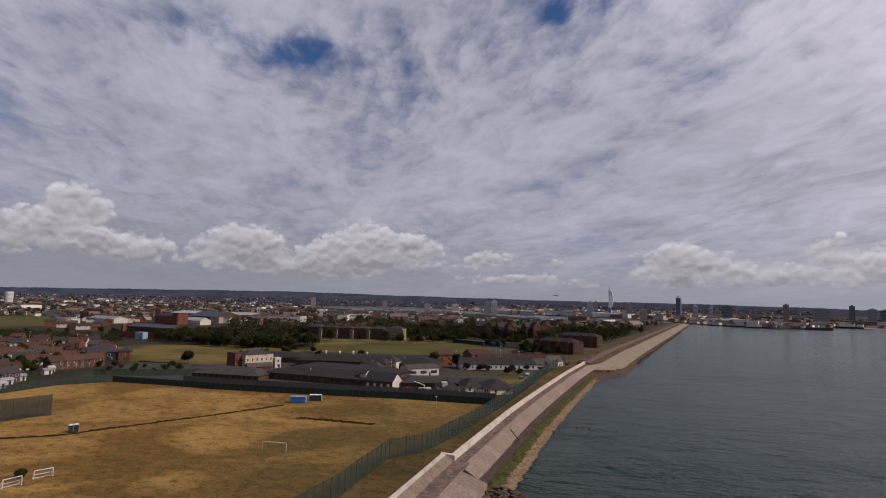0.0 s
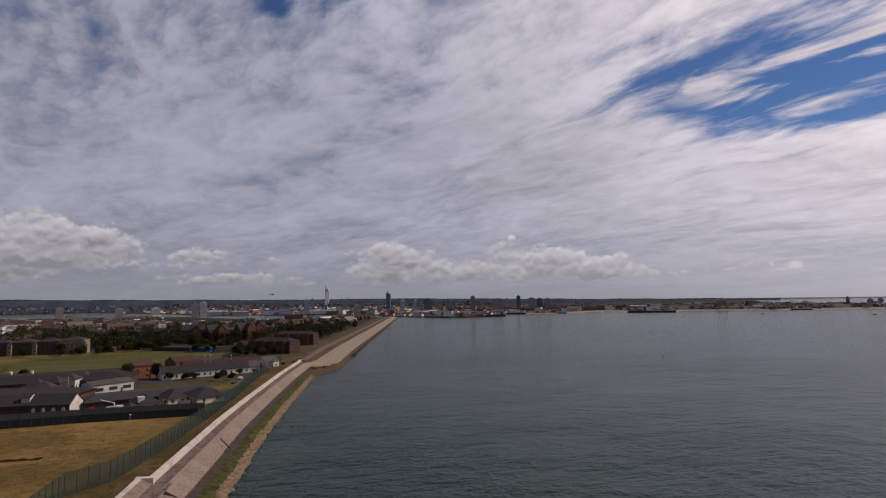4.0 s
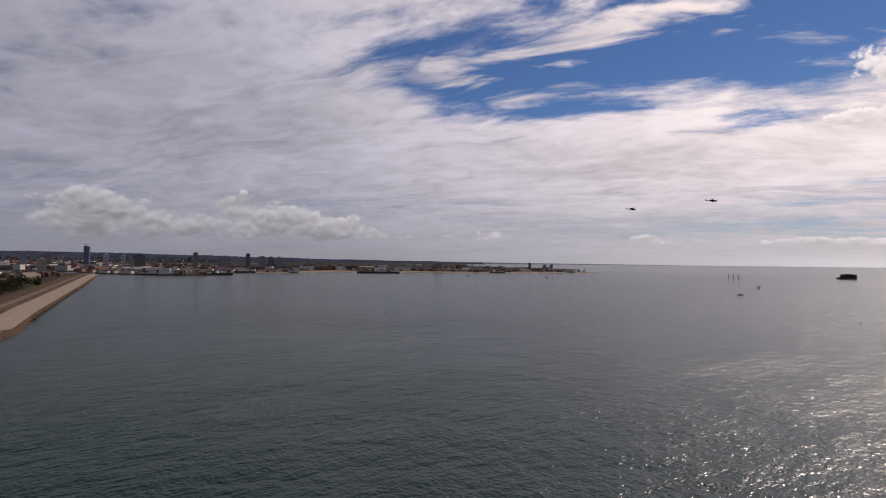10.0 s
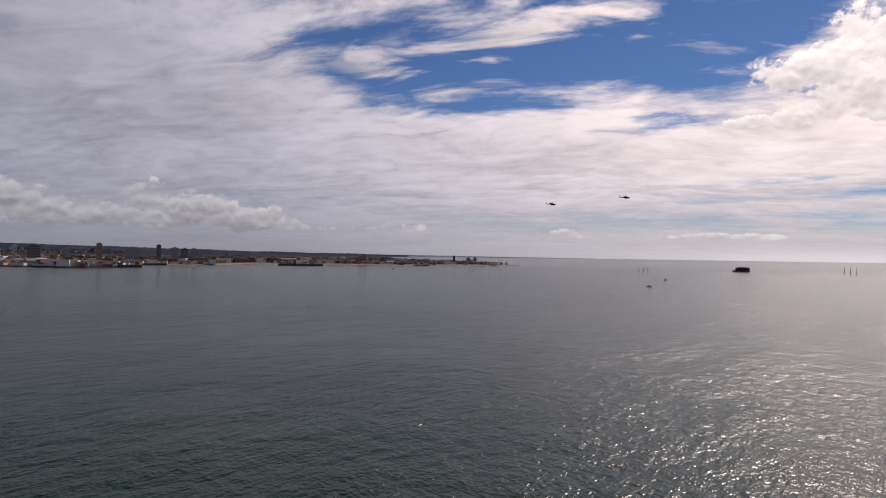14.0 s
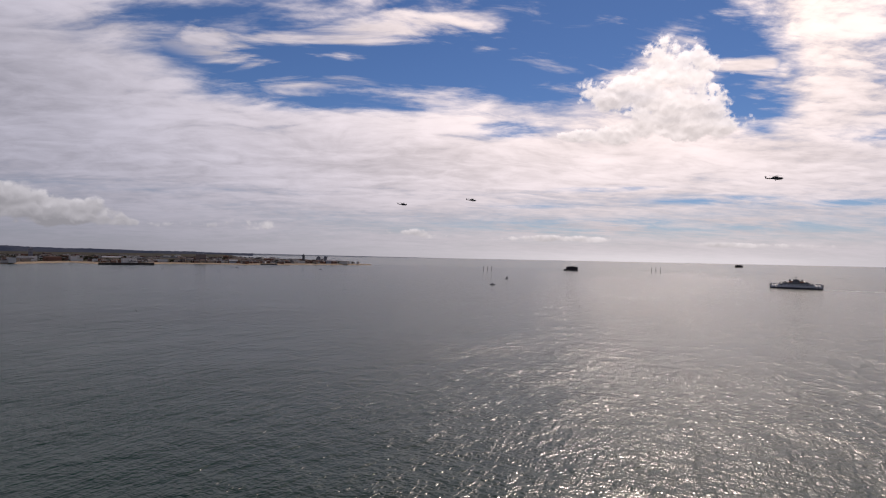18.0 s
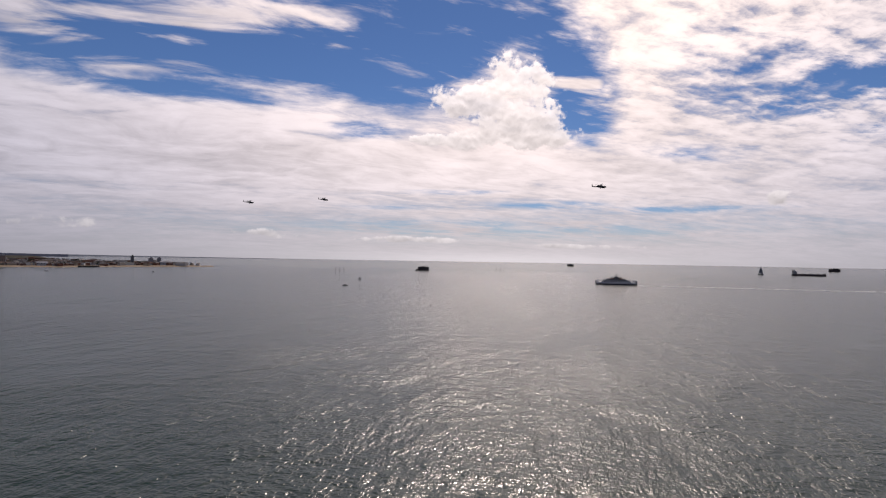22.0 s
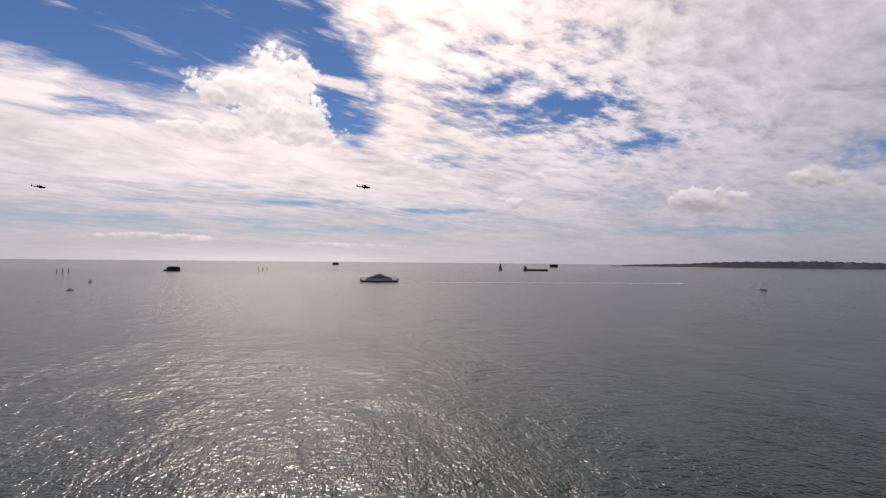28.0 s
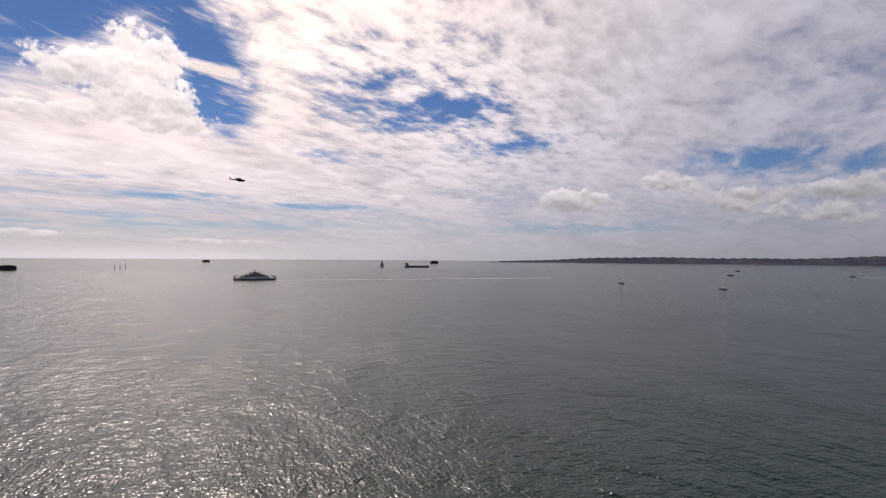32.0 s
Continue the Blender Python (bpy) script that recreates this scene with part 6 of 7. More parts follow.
# Window bands and grey, dark, brown towers: haze lightening is in the colour.
HAZED_GLASS = plain("far_window_band", (0.17, 0.17, 0.19), 0.4)
PALE_TOWER = plain("pale_tower_concrete", (0.55, 0.55, 0.57), 0.8)
GREY_TOWER = plain("grey_tower_concrete", (0.29, 0.285, 0.31), 0.8)
DARK_TOWER = plain("dark_tower_cladding", (0.065, 0.07, 0.085), 0.5)
BLUE_GLASS = plain("blue_tower_glass", (0.06, 0.10, 0.18), 0.25, 0.0, 0.1, 0.6)
BROWN_TOWER = plain("brown_tower_brick", (0.25, 0.19, 0.165), 0.8)
for name, label, az, r, w, top, mat, fl in (
        ("tower_block", "pale twin tower block across the harbour", -14.87, 2600, 0.58, 0.51, PALE_TOWER, 14), ("tower_block", "narrow grey twin tower block", -15.38, 2620, 0.36, 0.55, GREY_TOWER, 14),
        ("tower_block", "grey office tower behind the harbour", -18.60, 2650, 0.52, 0.43, GREY_TOWER, 11), ("tower_block", "brown tower block behind the harbour", -20.29, 2650, 0.55, 0.37, BROWN_TOWER, 11),
        ("tower_block", "buff residential tower near the point", -19.83, 1500, 0.68, -0.11, CREAM, 11),
        ("tower_block", "small white tower block in the city", -24.47, 2500, 0.42, 0.33, PALE_TOWER, 9), ("tower_block", "slim white tower block in the city", -25.80, 2450, 0.30, 0.27, PALE_TOWER, 9),
        ("office_block", "broad black glass office block", -27.08, 2150, 0.85, 0.26, DARK_TOWER, 9), ("tower_block", "slender cream tower near the sea front", -31.72, 2050, 0.45, 0.56, STONE, 14),
        ("hotel", "wide grey hotel block on the sea front", -34.28, 2250, 1.19, 0.25, GREY_TOWER, 9), ("tower_block", "tall dark narrow tower on the sea front", -36.39, 2300, 0.40, 0.52, DARK_TOWER, 14),
        ("tower_block", "grey slab block on the sea front", -37.72, 2350, 0.62, 0.28, GREY_TOWER, 10), ("tower_block", "dark grey slab block on the sea front", -38.53, 2370, 0.60, 0.21, DARK_TOWER, 10),
        ("tower_block", "grey slab block beside two others", -39.34, 2390, 0.62, 0.21, GREY_TOWER, 10), ("tower_block", "small dark block on the far point", -64.79, 2650, 0.26, -0.15, DARK_TOWER, 6),
        ("tower_block", "low grey block on the far point", -66.28, 2640, 0.40, -0.33, GREY_TOWER, 5), ("tower_block", "low grey block near the far tip", -66.96, 2640, 0.35, -0.30, GREY_TOWER, 5),
        ("tower_block", "white tower block inland of the harbour", -4.57, 2450, 0.64, 0.26, GREY_TOWER, 13), ("tower_block", "white slab block inland of the harbour", -5.29, 2300, 0.60, 0.39, PALE_TOWER, 15),
        ("tower_block", "white tower block among far trees", -1.29, 2700, 0.70, -0.04, PALE_TOWER, 9), ("tower_block", "grey-white tower block among far trees", 1.60, 2700, 0.64, -0.04, GREY_TOWER, 9),
        ("water_tower", "square brick tower among trees", 4.67, 1400, 0.75, -0.69, BROWN_TOWER, 6), ("water_tower", "slim pale concrete tower among sheds", 12.36, 1350, 0.36, -0.89, PALE_TOWER, 6),
        ("tower_block", "pale tower block before the upper harbour", 13.16, 2900, 0.44, 0.34, BROWN_TOWER, 12), ("tower_block", "red and white tower block by the upper harbour", 6.00, 2700, 0.55, 0.10, BROWN_TOWER, 9),
        ("tower_block", "grey tower block far inland", -22.0, 2700, 0.3, 0.12, GREY_TOWER, 7), ("tower_block", "grey block behind the front", -29.4, 2600, 0.35, 0.15, GREY_TOWER, 7), ("tower_block", "small grey tower block far inland", -42.2, 2700, 0.3, 0.02, GREY_TOWER, 6)):
    tower(name, label, az, r, w, top, mat, floors=fl)
# round white tower block far inland
x, y = polar(38.1, 2800)
th = thing("round_tower", "pale round tower block above far houses", "tower block", x, y, 4.0)
part("drum", tubes(((0, 0, 0), (0, 0, 54), 15, 15, 20)), PALE_TOWER, th)
for k in range(9):
    part("window_band", tubes(((0, 0, 5 + k * 5.2), (0, 0, 7 + k * 5.2), 15.2, 15.2, 20)), GREY_TOWER, th)

# tall blue glass tower with a white fin
x, y = polar(-23.02, 2600)
th = thing("glass_tower", "tall dark blue glass tower with a white fin and crown", "tower block", x, y, 4.0, -23)
H = EYE_Z + 2600 * math.tan(radians(1.18)) - 4
bm = bmesh.new()
tube(bm, (-2, 0, 0), (-2, 0, H * 0.93), 9.5, 9.5, 16)
part("glass_drum", bm, BLUE_GLASS, th)
for k in range(16):
    part("floor_band", tubes(((-2, 0, 5 + k * 5.4), (-2, 0, 6.0 + k * 5.4), 9.7, 9.7, 16)), DARK_TOWER, th)
part("white_fin", boxes((6.2, -9, 0, 11.2, 6, H * 0.9)), PALE_TOWER, th, "white concrete fin")
part("crown", tubes(((-2, 0, H * 0.93 + 0.05), (3, 0, H), 9.0, 7.0, 16)), WHITE, th, "white sloping crown")

# the white sail-shaped observation tower
x, y = polar(-16.76, 2640)
th = thing("observation_tower", "white sail-shaped observation tower with a thin spire", "tower", x, y, 4.0, -16.8)
part("spire", tubes(((-2, 0, 128), (-2, 0, 168), 1.6, 0.5, 8)), WHITE, th)
part("shaft", tubes(((-9, 0, 0), (-3, 0, 60), 4.2, 3.4, 10), ((7, 0, 0), (-2, 0, 60), 4.2, 3.4, 10), ((-2.6, 0, 58), (-2, 0, 130), 3.8, 2.4, 10)), WHITE, th)
part("base", boxes((-15, -8, 0, 13, 8, 18), (-7, -6, 18.01, 5, 6, 40)), plain("bright_blue_hoarding", (0.05, 0.13, 0.36), 0.6), th, "blue hoarding-clad base")
bm = bmesh.new()
prof = [(0.5, 34), (6, 44), (10.5, 58), (12.5, 74), (12.0, 90), (9.0, 106), (4.5, 120), (-1.0, 132)]
for s in (-4.0, 4.0):
    for a, b in zip(prof[:-1], prof[1:]):
        tube(bm, (a[0], s, a[1]), (b[0], s * 0.9, b[1]), 2.3, 2.3, 6)
part("sail_bow", bm, WHITE, th)
bm = bmesh.new()
for k in range(14):
    zz = 42 + k * 5.6
    xr = np.interp(zz, [p[1] for p in prof], [p[0] for p in prof])
    tube(bm, (-2, 0, zz - 2), (float(xr), 0, zz), 1.5, 1.5, 5)
part("sail_rib", bm, WHITE, th)
part("viewing_deck", boxes((-7, -6, 100, 8.0, 6, 105), (-7, -6, 106, 7.0, 6, 110), (-6, -5.5, 111, 5.5, 5.5, 115)), PALE_TOWER, th)
# pale halls and ships of the dockyard
for az, r, w, h, mat, label in ((-16.4, 2560, 120, 14, PALE_TOWER, "long pale hall on the far dockside"), (-11.5, 2680, 90, 18, PALE_TOWER, "white naval shed on the far quay"), (-8.6, 2760, 70, 14, GREY_TOWER, "grey naval shed on the far quay"),
                                (-12.8, 2650, 40, 26, PALE_TOWER, "tall white superstructure on the far dockside"), (-6.4, 2900, 110, 14, GREY_TOWER, "long grey shed on the far quay"), (-27.6, 1790, 60, 12, CREAM, "cream hall on the far waterfront"),
                                (-29.4, 1740, 36, 10, PALE_TOWER, "white pavilion on the far waterfront"), (-55.3, 2280, 36, 30, BROWN_TOWER, "brown seaside apartment block"), (-52.6, 2290, 60, 16, CREAM, "cream seaside terrace on the far shore"),
                                (-58.2, 2240, 30, 9, PALE_TOWER, "white pavilion by the far beach"), (-67.5, 2440, 40, 12, PALE_TOWER, "white seaside building by the tip"), (-48.0, 2330, 60, 14, CREAM, "cream seaside terrace with windows")):
    x, y = polar(az, r)
    block("waterfront_building", label, "building", x, y, az, w, 22, h, "gable" if h < 15 else "flat", 4.0, mat, METAL_ROOF, windows=((h * 0.5, 8, "front", 2.5, 2.0),), door=False, group="waterfront buildings")
# dark sea forts and walls on the far front
DARK_STONE = worn("dark_sea_stone", (0.075, 0.065, 0.06), (0.05, 0.045, 0.045), None, 6.0)
for az, r, w, h in ((-49.2, 1965, 150, 6), (-33.0, 1690, 120, 6), (-35.5, 1960, 110, 5), (-61.5, 2180, 60, 4)):
    x, y = polar(az, r)
    block("sea_battery", "low dark stone sea battery on the far shore", "fort", x, y, az, w, 16, h, "flat", 0.5, DARK_STONE, DARK_STONE, z=0.0, door=False, group="sea batteries")

SAND = worn("far_beach_sand", (0.26, 0.20, 0.135), (0.20, 0.155, 0.105), (0.14, 0.11, 0.08), 20.0, 9, 0.95, 0.0)
ribbon("far_beach", resample([polar(a, r) for a, r in FRONT[5:]], 25.0), [(-30.0, 4.1), (-14.0, 2.4), (2.0, 0.9), (14.0, -0.5)], SAND, "strip of brown shingle beach along the far shore", "beach", 0.3)

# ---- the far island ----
# The blue in the woodland tones stands for haze over the water.
ISLE = worn("hazed_isle_woodland", (0.058, 0.060, 0.085), (0.072, 0.076, 0.10), (0.10, 0.105, 0.115), 160.0, 8, 1.0, 0.0, relief=0.0, spec=0.0)


def isle_height(x, y, az, r):
    top = np.interp(az, [-200, -172, -169, -166, -162, -158, -155, -151.5, -147, -144, -142, -140, -137, -134.5], [70, 62, 58, 42, 37, 35, 40, 42, 38, 27, 17, 10, 5, -6])
    lump = 2.6 * np.sin(az * 7.3) + 2.0 * np.sin(az * 17.7 + 1) + 1.4 * np.sin(az * 41.0) + 1.0 * np.sin(az * 83.0 + 2)
    t = np.clip((r - 4480) / 260.0, 0, 1)
    t = t * t * (3 - 2 * t)
    front = np.clip((r - 4480) / 40.0, 0, 1)
    return np.where(top > -4, rise(r) - 1.5 + front * 5 + (top - 5 + lump * np.clip(top / 20, 0, 1)) * t, rise(r) - 4)


sheet("backdrop", np.arange(-200, -134, 0.15), np.concatenate([np.arange(4470, 4760, 22), [4900]]), isle_height, ISLE, "dark wooded island shore on the horizon, tinted with painted haze")
# Pale blue base colour: the haze before this shore is painted in.
FARLAND = worn("hazed_far_shore", (0.12, 0.14, 0.17), (0.14, 0.16, 0.19), None, 300.0, 6, 1.0, 0.0, relief=0.0, spec=0.0)
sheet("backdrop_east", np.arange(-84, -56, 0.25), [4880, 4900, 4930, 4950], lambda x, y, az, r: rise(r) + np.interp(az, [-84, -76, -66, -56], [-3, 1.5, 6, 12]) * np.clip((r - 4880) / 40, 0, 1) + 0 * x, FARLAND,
      "low shore beyond the eastern sea, faint with painted haze")


def sea_at(az, el):
    """Where a line of sight at that azimuth and elevation meets the sea."""
    r = 300.0
    for _ in range(60):
        r = (EYE_Z - float(rise(r))) / math.tan(radians(-el)) * 0.5 + r * 0.5
        r = min(r, 4900.0)
    x, y = polar(az, r)
    return x, y, float(rise(r)), r


# ---- forts in the sea ----
GRANITE = worn("dark_granite", (0.055, 0.045, 0.05), (0.038, 0.032, 0.036), (0.08, 0.07, 0.07), 5.0, 10, 0.85, 0.2)
IRON = worn("dark_iron", (0.035, 0.028, 0.03), (0.025, 0.02, 0.022), None, 4.0, 10, 0.6, 0.2)


def sea_fort(label, az, el, width, height, jetty):
    x, y, z, r = sea_at(az, el)
    R = width / 2
    th = thing("sea_fort", label, "fort", x, y, z, az)
    part("foundation", tubes(((0, 0, -3), (0, 0, height * 0.2), R * 1.03, R, 28)), GRANITE, th)
    part("granite_wall", tubes(((0, 0, height * 0.2 + 0.01), (0, 0, height * 0.55), R, R * 0.985, 28)), GRANITE, th)
    part("iron_wall", tubes(((0, 0, height * 0.55 + 0.01), (0, 0, height * 0.82), R * 0.985, R * 0.97, 28)), IRON, th)
    part("roof", tubes(((0, 0, height * 0.82 + 0.01), (0, 0, height * 0.9), R * 0.9, R * 0.86, 28)), GRANITE, th)
    for k in range(16):
        a = 2 * math.pi * k / 16
        bm = boxes((-1.2, -0.4, 0, 1.2, 0.4, 2.2))
        o = part("gun_port", bm, DARK_TOWER, th)
        o.matrix_basis = pose(math.cos(a) * R * 0.985, math.sin(a) * R * 0.985, height * 0.62, 0, 0, math.degrees(a) + 90)
    for k, (px, w, hh) in enumerate(((-0.45, 0.16, 0.10), (-0.05, 0.3, 0.12), (0.4, 0.18, 0.09))):
        part("roof_house", boxes((px * R - w * R / 2, -3, height * 0.9, px * R + w * R / 2, 3, height * (0.9 + hh))), IRON, th)
    part("light_mast", tubes(((R * 0.2, 0, height * 0.9), (R * 0.2, 0, height * 1.15), 0.35, 0.25, 6)), IRON, th)
    if jetty:
        part("landing_stage", boxes((-R * 1.45, -4, -2, -R * 0.9, 4, 3.2), (-R * 1.3, -3, 3.21, -R * 1.0, 3, 6.0)), IRON, th)


sea_fort("round dark granite sea fort with a landing stage", -92.15, -1.23, 44, 17.0, True)
sea_fort("distant round sea fort on the bright horizon", -107.18, -0.51, 46, 15, False)
sea_fort("distant dark round sea fort", -129.52, -0.54, 58, 19, False)

# ---- marker piles ----
for az0, el, n, h in ((-83.2, -1.43, 3, 15.0), (-99.68, -1.22, 3, 20.0)):
    for k in range(n):
        x, y, z, r = sea_at(az0 - k * 0.41, el)
        th = thing("marker_pile", "slender dark marker pile with a top mark in the sea", "sea mark", x, y, -1.0, group="marker piles")
        part("pile", tubes(((0, 0, 0), (0, 0, h), 0.9, 0.6, 8)), IRON, th)
        part("platform", boxes((-1.7, -1.7, h * 0.42, 1.7, 1.7, h * 0.5)), IRON, th)
        part("top_mark", tubes(((0, 0, h + 0.02), (0, 0, h + 1.8), 1.3, 0.3, 8)), IRON, th)

# ---- ferry ----
FERRY_WHITE = plain("ferry_white", (0.60, 0.60, 0.64), 0.5)
FERRY_DARK = plain("ferry_dark_blue", (0.035, 0.035, 0.055), 0.5)
RAMP = plain("ferry_ramp_grey", (0.22, 0.21, 0.23), 0.6)
x, y, z, r = sea_at(-111.6, -2.27)
ferry = thing("car_ferry", "white double-ended car ferry with a dark hull", "ferry", x, y, z, -111.6 + 3)


def hull(L, W, z0, z1, bow=0.12, flare=1.0):
    bm = bmesh.new()
    ring0 = [(-L / 2, 0.5), (-L / 2 + L * bow, 1), (L / 2 - L * bow, 1), (L / 2, 0.5)]
    pts = [(px, -W / 2 * k) for px, k in ring0] + [(px, W / 2 * k) for px, k in reversed(ring0)]
    lo = [bm.verts.new((px * 0.97, py * 0.94, z0)) for px, py in pts]
    hi = [bm.verts.new((px, py * flare, z1)) for px, py in pts]
    n = len(pts)
    for k in range(n):
        bm.faces.new((lo[k], lo[(k + 1) % n], hi[(k + 1) % n], hi[k]))
    bm.faces.new(hi)
    bm.faces.new(list(reversed(lo)))
    bmesh.ops.recalc_face_normals(bm, faces=bm.faces)
    return bm


# Backlit shade of the upper decks and bridge, put into a grey paint.
FERRY_GREY = plain("ferry_shaded_grey", (0.30, 0.30, 0.33), 0.6)
part("hull", hull(80, 17, -1.5, 2.6), FERRY_DARK, ferry)
part("car_deck", hull(62, 16.6, 2.61, 5.6, 0.03), FERRY_WHITE, ferry, "white plated car deck side")
part("superstructure", boxes((-27, -8.2, 5.61, 27, 8.2, 8.4)), FERRY_WHITE, ferry)
part("deck_edge", boxes((-29, -8.5, 8.41, 29, 8.5, 8.75)), FERRY_DARK, ferry, "dark deck edge")
part("passenger_deck", boxes((-20.5, -7.2, 8.76, 20.5, 7.2, 11.2)), FERRY_GREY, ferry)
part("deck_edge", boxes((-22, -7.6, 11.21, 22, 7.6, 11.5)), FERRY_DARK, ferry, "dark deck edge")
part("sun_deck", boxes((-10.5, -6.0, 11.51, 10.5, 6.0, 13.6)), FERRY_GREY, ferry)
part("bridge_wing", boxes((-6.5, -8.2, 13.61, 6.5, 8.2, 14.0)), FERRY_DARK, ferry)
part("bridge", boxes((-4.4, -6.0, 14.01, 4.4, 6.0, 16.6)), FERRY_GREY, ferry)
part("bridge_window", boxes((-4.46, -6.06, 14.9, 4.46, 6.06, 16.0)), GLASS, ferry)
part("bridge_roof", boxes((-5.0, -6.4, 16.61, 5.0, 6.4, 17.0)), FERRY_DARK, ferry)
for s in (-1, 1):
    part("funnel", boxes((s * 9.2 - 1.3, -2.5, 13.61, s * 9.2 + 1.3, 2.5, 16.4)), FERRY_DARK, ferry)
    part("vent_housing", boxes((s * 16 - 1.6, -3.0, 11.51, s * 16 + 1.6, 3.0, 13.3)), FERRY_DARK, ferry)
    part("deck_locker", boxes((s * 24.5 - 1.0, -5.0, 8.76, s * 24.5 + 1.0, 5.0, 10.6)), FERRY_DARK, ferry)
    part("rail", tubes(*[((s * 21.8, q, 11.5), (s * 21.8, q, 12.6), 0.12, 0.12, 5) for q in (-7, -3.5, 0, 3.5, 7)], ((s * 21.8, -7, 12.6), (s * 21.8, 7, 12.6), 0.12, 0.12, 5)), RAMP, ferry)
    part("ramp", boxes((s * 39.4 - 0.7, -6, 2.2, s * 39.4 + 0.7, 6, 8.2)), FERRY_DARK, ferry, "raised dark bow ramp")
    for q in (-7.4, 7.4):
        part("ramp_post", boxes((s * 37.6 - 0.6, q - 0.5, 2.61, s * 37.6 + 0.6, q + 0.5, 8.4)), FERRY_WHITE, ferry)
        part("ramp_post", boxes((s * 33.2 - 0.5, q - 0.5, 2.61, s * 33.2 + 0.5, q + 0.5, 8.4)), FERRY_WHITE, ferry)
        part("ramp_beam", boxes((min(s * 38.2, s * 29.1), q - 0.6, 8.41, max(s * 38.2, s * 29.1), q + 0.6, 9.2)), FERRY_GREY, ferry)
        part("bulwark", boxes((min(s * 37.0, s * 31.1), q - 0.2, 2.61, max(s * 37.0, s * 31.1), q + 0.2, 4.2)), FERRY_WHITE, ferry)
part("mast", tubes(((0, 0, 17.0), (0, 0, 22.5), 0.55, 0.3, 6), ((-2.0, 0, 19.5), (2.0, 0, 19.5), 0.3, 0.3, 6)), FERRY_DARK, ferry)
for zz, n, half, wy in ((6.4, 9, 25, 8.2), (9.4, 9, 19, 7.2), (12.1, 5, 9.5, 6.0)):
    for k in range(n):
        px = -half + 2 * half * (k + 0.5) / n
        part("window", boxes((px - 0.32 * 2 * half / n, -wy - 0.06, zz, px + 0.32 * 2 * half / n, -wy + 0.3, zz + 1.2)), GLASS, ferry)
LIFEBOAT = plain("lifeboat_orange", (0.45, 0.16, 0.06), 0.5)
for px in (-11.5, 5.5):
    part("lifeboat", hull(6.0, 2.4, 11.6, 12.9, 0.25), LIFEBOAT, ferry).matrix_basis = pose(px + 3, -6.9, 0)


def foam_material(name, share):
    m, n = blank(name)
    geo = n.node("ShaderNodeNewGeometry").outputs["Position"]
    patchy = n.step(n.noise(geo, 0.12, 5.0, 0.7), 0.34, 0.58, 0.0, share)
    bsdf = finish(n, (0.62, 0.63, 0.62), 0.9)
    clear = n.node("ShaderNodeBsdfTransparent")
    mixer = n.node("ShaderNodeMixShader", Fac=patchy)
    n.tree.links.new(clear.outputs[0], mixer.inputs[1])
    n.tree.links.new(bsdf.outputs[0], mixer.inputs[2])
    out = [o for o in n.tree.nodes if o.type == "OUTPUT_MATERIAL"][0]
    n.tree.links.new(mixer.outputs[0], out.inputs["Surface"])
    return m


FOAM = foam_material("wake_foam", 0.75)
FOAM_THIN = foam_material("thin_foam", 0.9)


def wake(label, a, b, w0, w1, material):
    """A trail of foam on the water between two lines of sight."""
    v, f = [], []
    (ax, ay, _, _), (bx, by, _, _) = sea_at(*a), sea_at(*b)
    d = Vector((bx - ax, by - ay, 0)).normalized()
    nrm = Vector((d.y, -d.x, 0))
    for k in range(41):
        t = k / 40
        p = Vector((ax + (bx - ax) * t, ay + (by - ay) * t, 0.06))
        p.z += float(rise(math.hypot(p.x, p.y)))
        w = w0 + (w1 - w0) * t
        v += [p - nrm * w, p + nrm * w]
        if k:
            f.append((2 * k - 2, 2 * k - 1, 2 * k + 1, 2 * k))
    return tagged(quick("wake", v, f, material), label, "wake", kind="stuff")


wake("pale foam wake trailing behind the ferry", (-113.6, -2.29), (-141.5, -1.93), 8.0, 14.0, FOAM_THIN)
wake("white wake of a speeding motorboat", (-158.8, -1.03), (-170.0, -1.02), 3.0, 9.0, FOAM)
wake("white wake of a motorboat by the edge", (-167.3, -1.35), (-172.0, -1.32), 4.0, 11.0, FOAM)

# ---- tanker ----
RUSTY = worn("dark_ship_paint", (0.045, 0.035, 0.045), (0.03, 0.025, 0.03), (0.08, 0.05, 0.045), 8.0, 10, 0.6, 0.1)
x, y, z, r = sea_at(-127.7, -0.965)
ship = thing("coastal_tanker", "long low dark coastal tanker with a stern bridge", "ship", x, y, z, -127.7 - 3)
part("hull", hull(120, 18, -2, 7.0, 0.09), RUSTY, ship)
part("forecastle", hull(12, 14, 7.01, 9.6, 0.2), RUSTY, ship).matrix_basis = pose(52, 0, 0)
part("accommodation", boxes((-55, -8, 7.01, -41, 8, 17), (-54, -7.5, 17.01, -43, 7.5, 20)), GREY_TOWER, ship)
part("wheelhouse", boxes((-53, -9, 20.01, -45, 9, 23)), PALE_TOWER, ship)
part("funnel", boxes((-57.5, -3, 12, -55.05, 3, 24)), RUSTY, ship)
part("deck_pipes", boxes((-38, -2, 7.01, 44, 2, 8.6)), RUSTY, ship)
for px in (-20, 5, 30):
    part("deck_post", tubes(((px, 0, 8.6), (px, 0, 14), 0.8, 0.5, 6)), RUSTY, ship)
part("mast", tubes(((-49, 0, 23), (-49, 0, 29), 0.5, 0.3, 6)), RUSTY, ship)
part("foremast", tubes(((54, 0, 9.6), (54, 0, 15), 0.5, 0.3, 6)), RUSTY, ship)

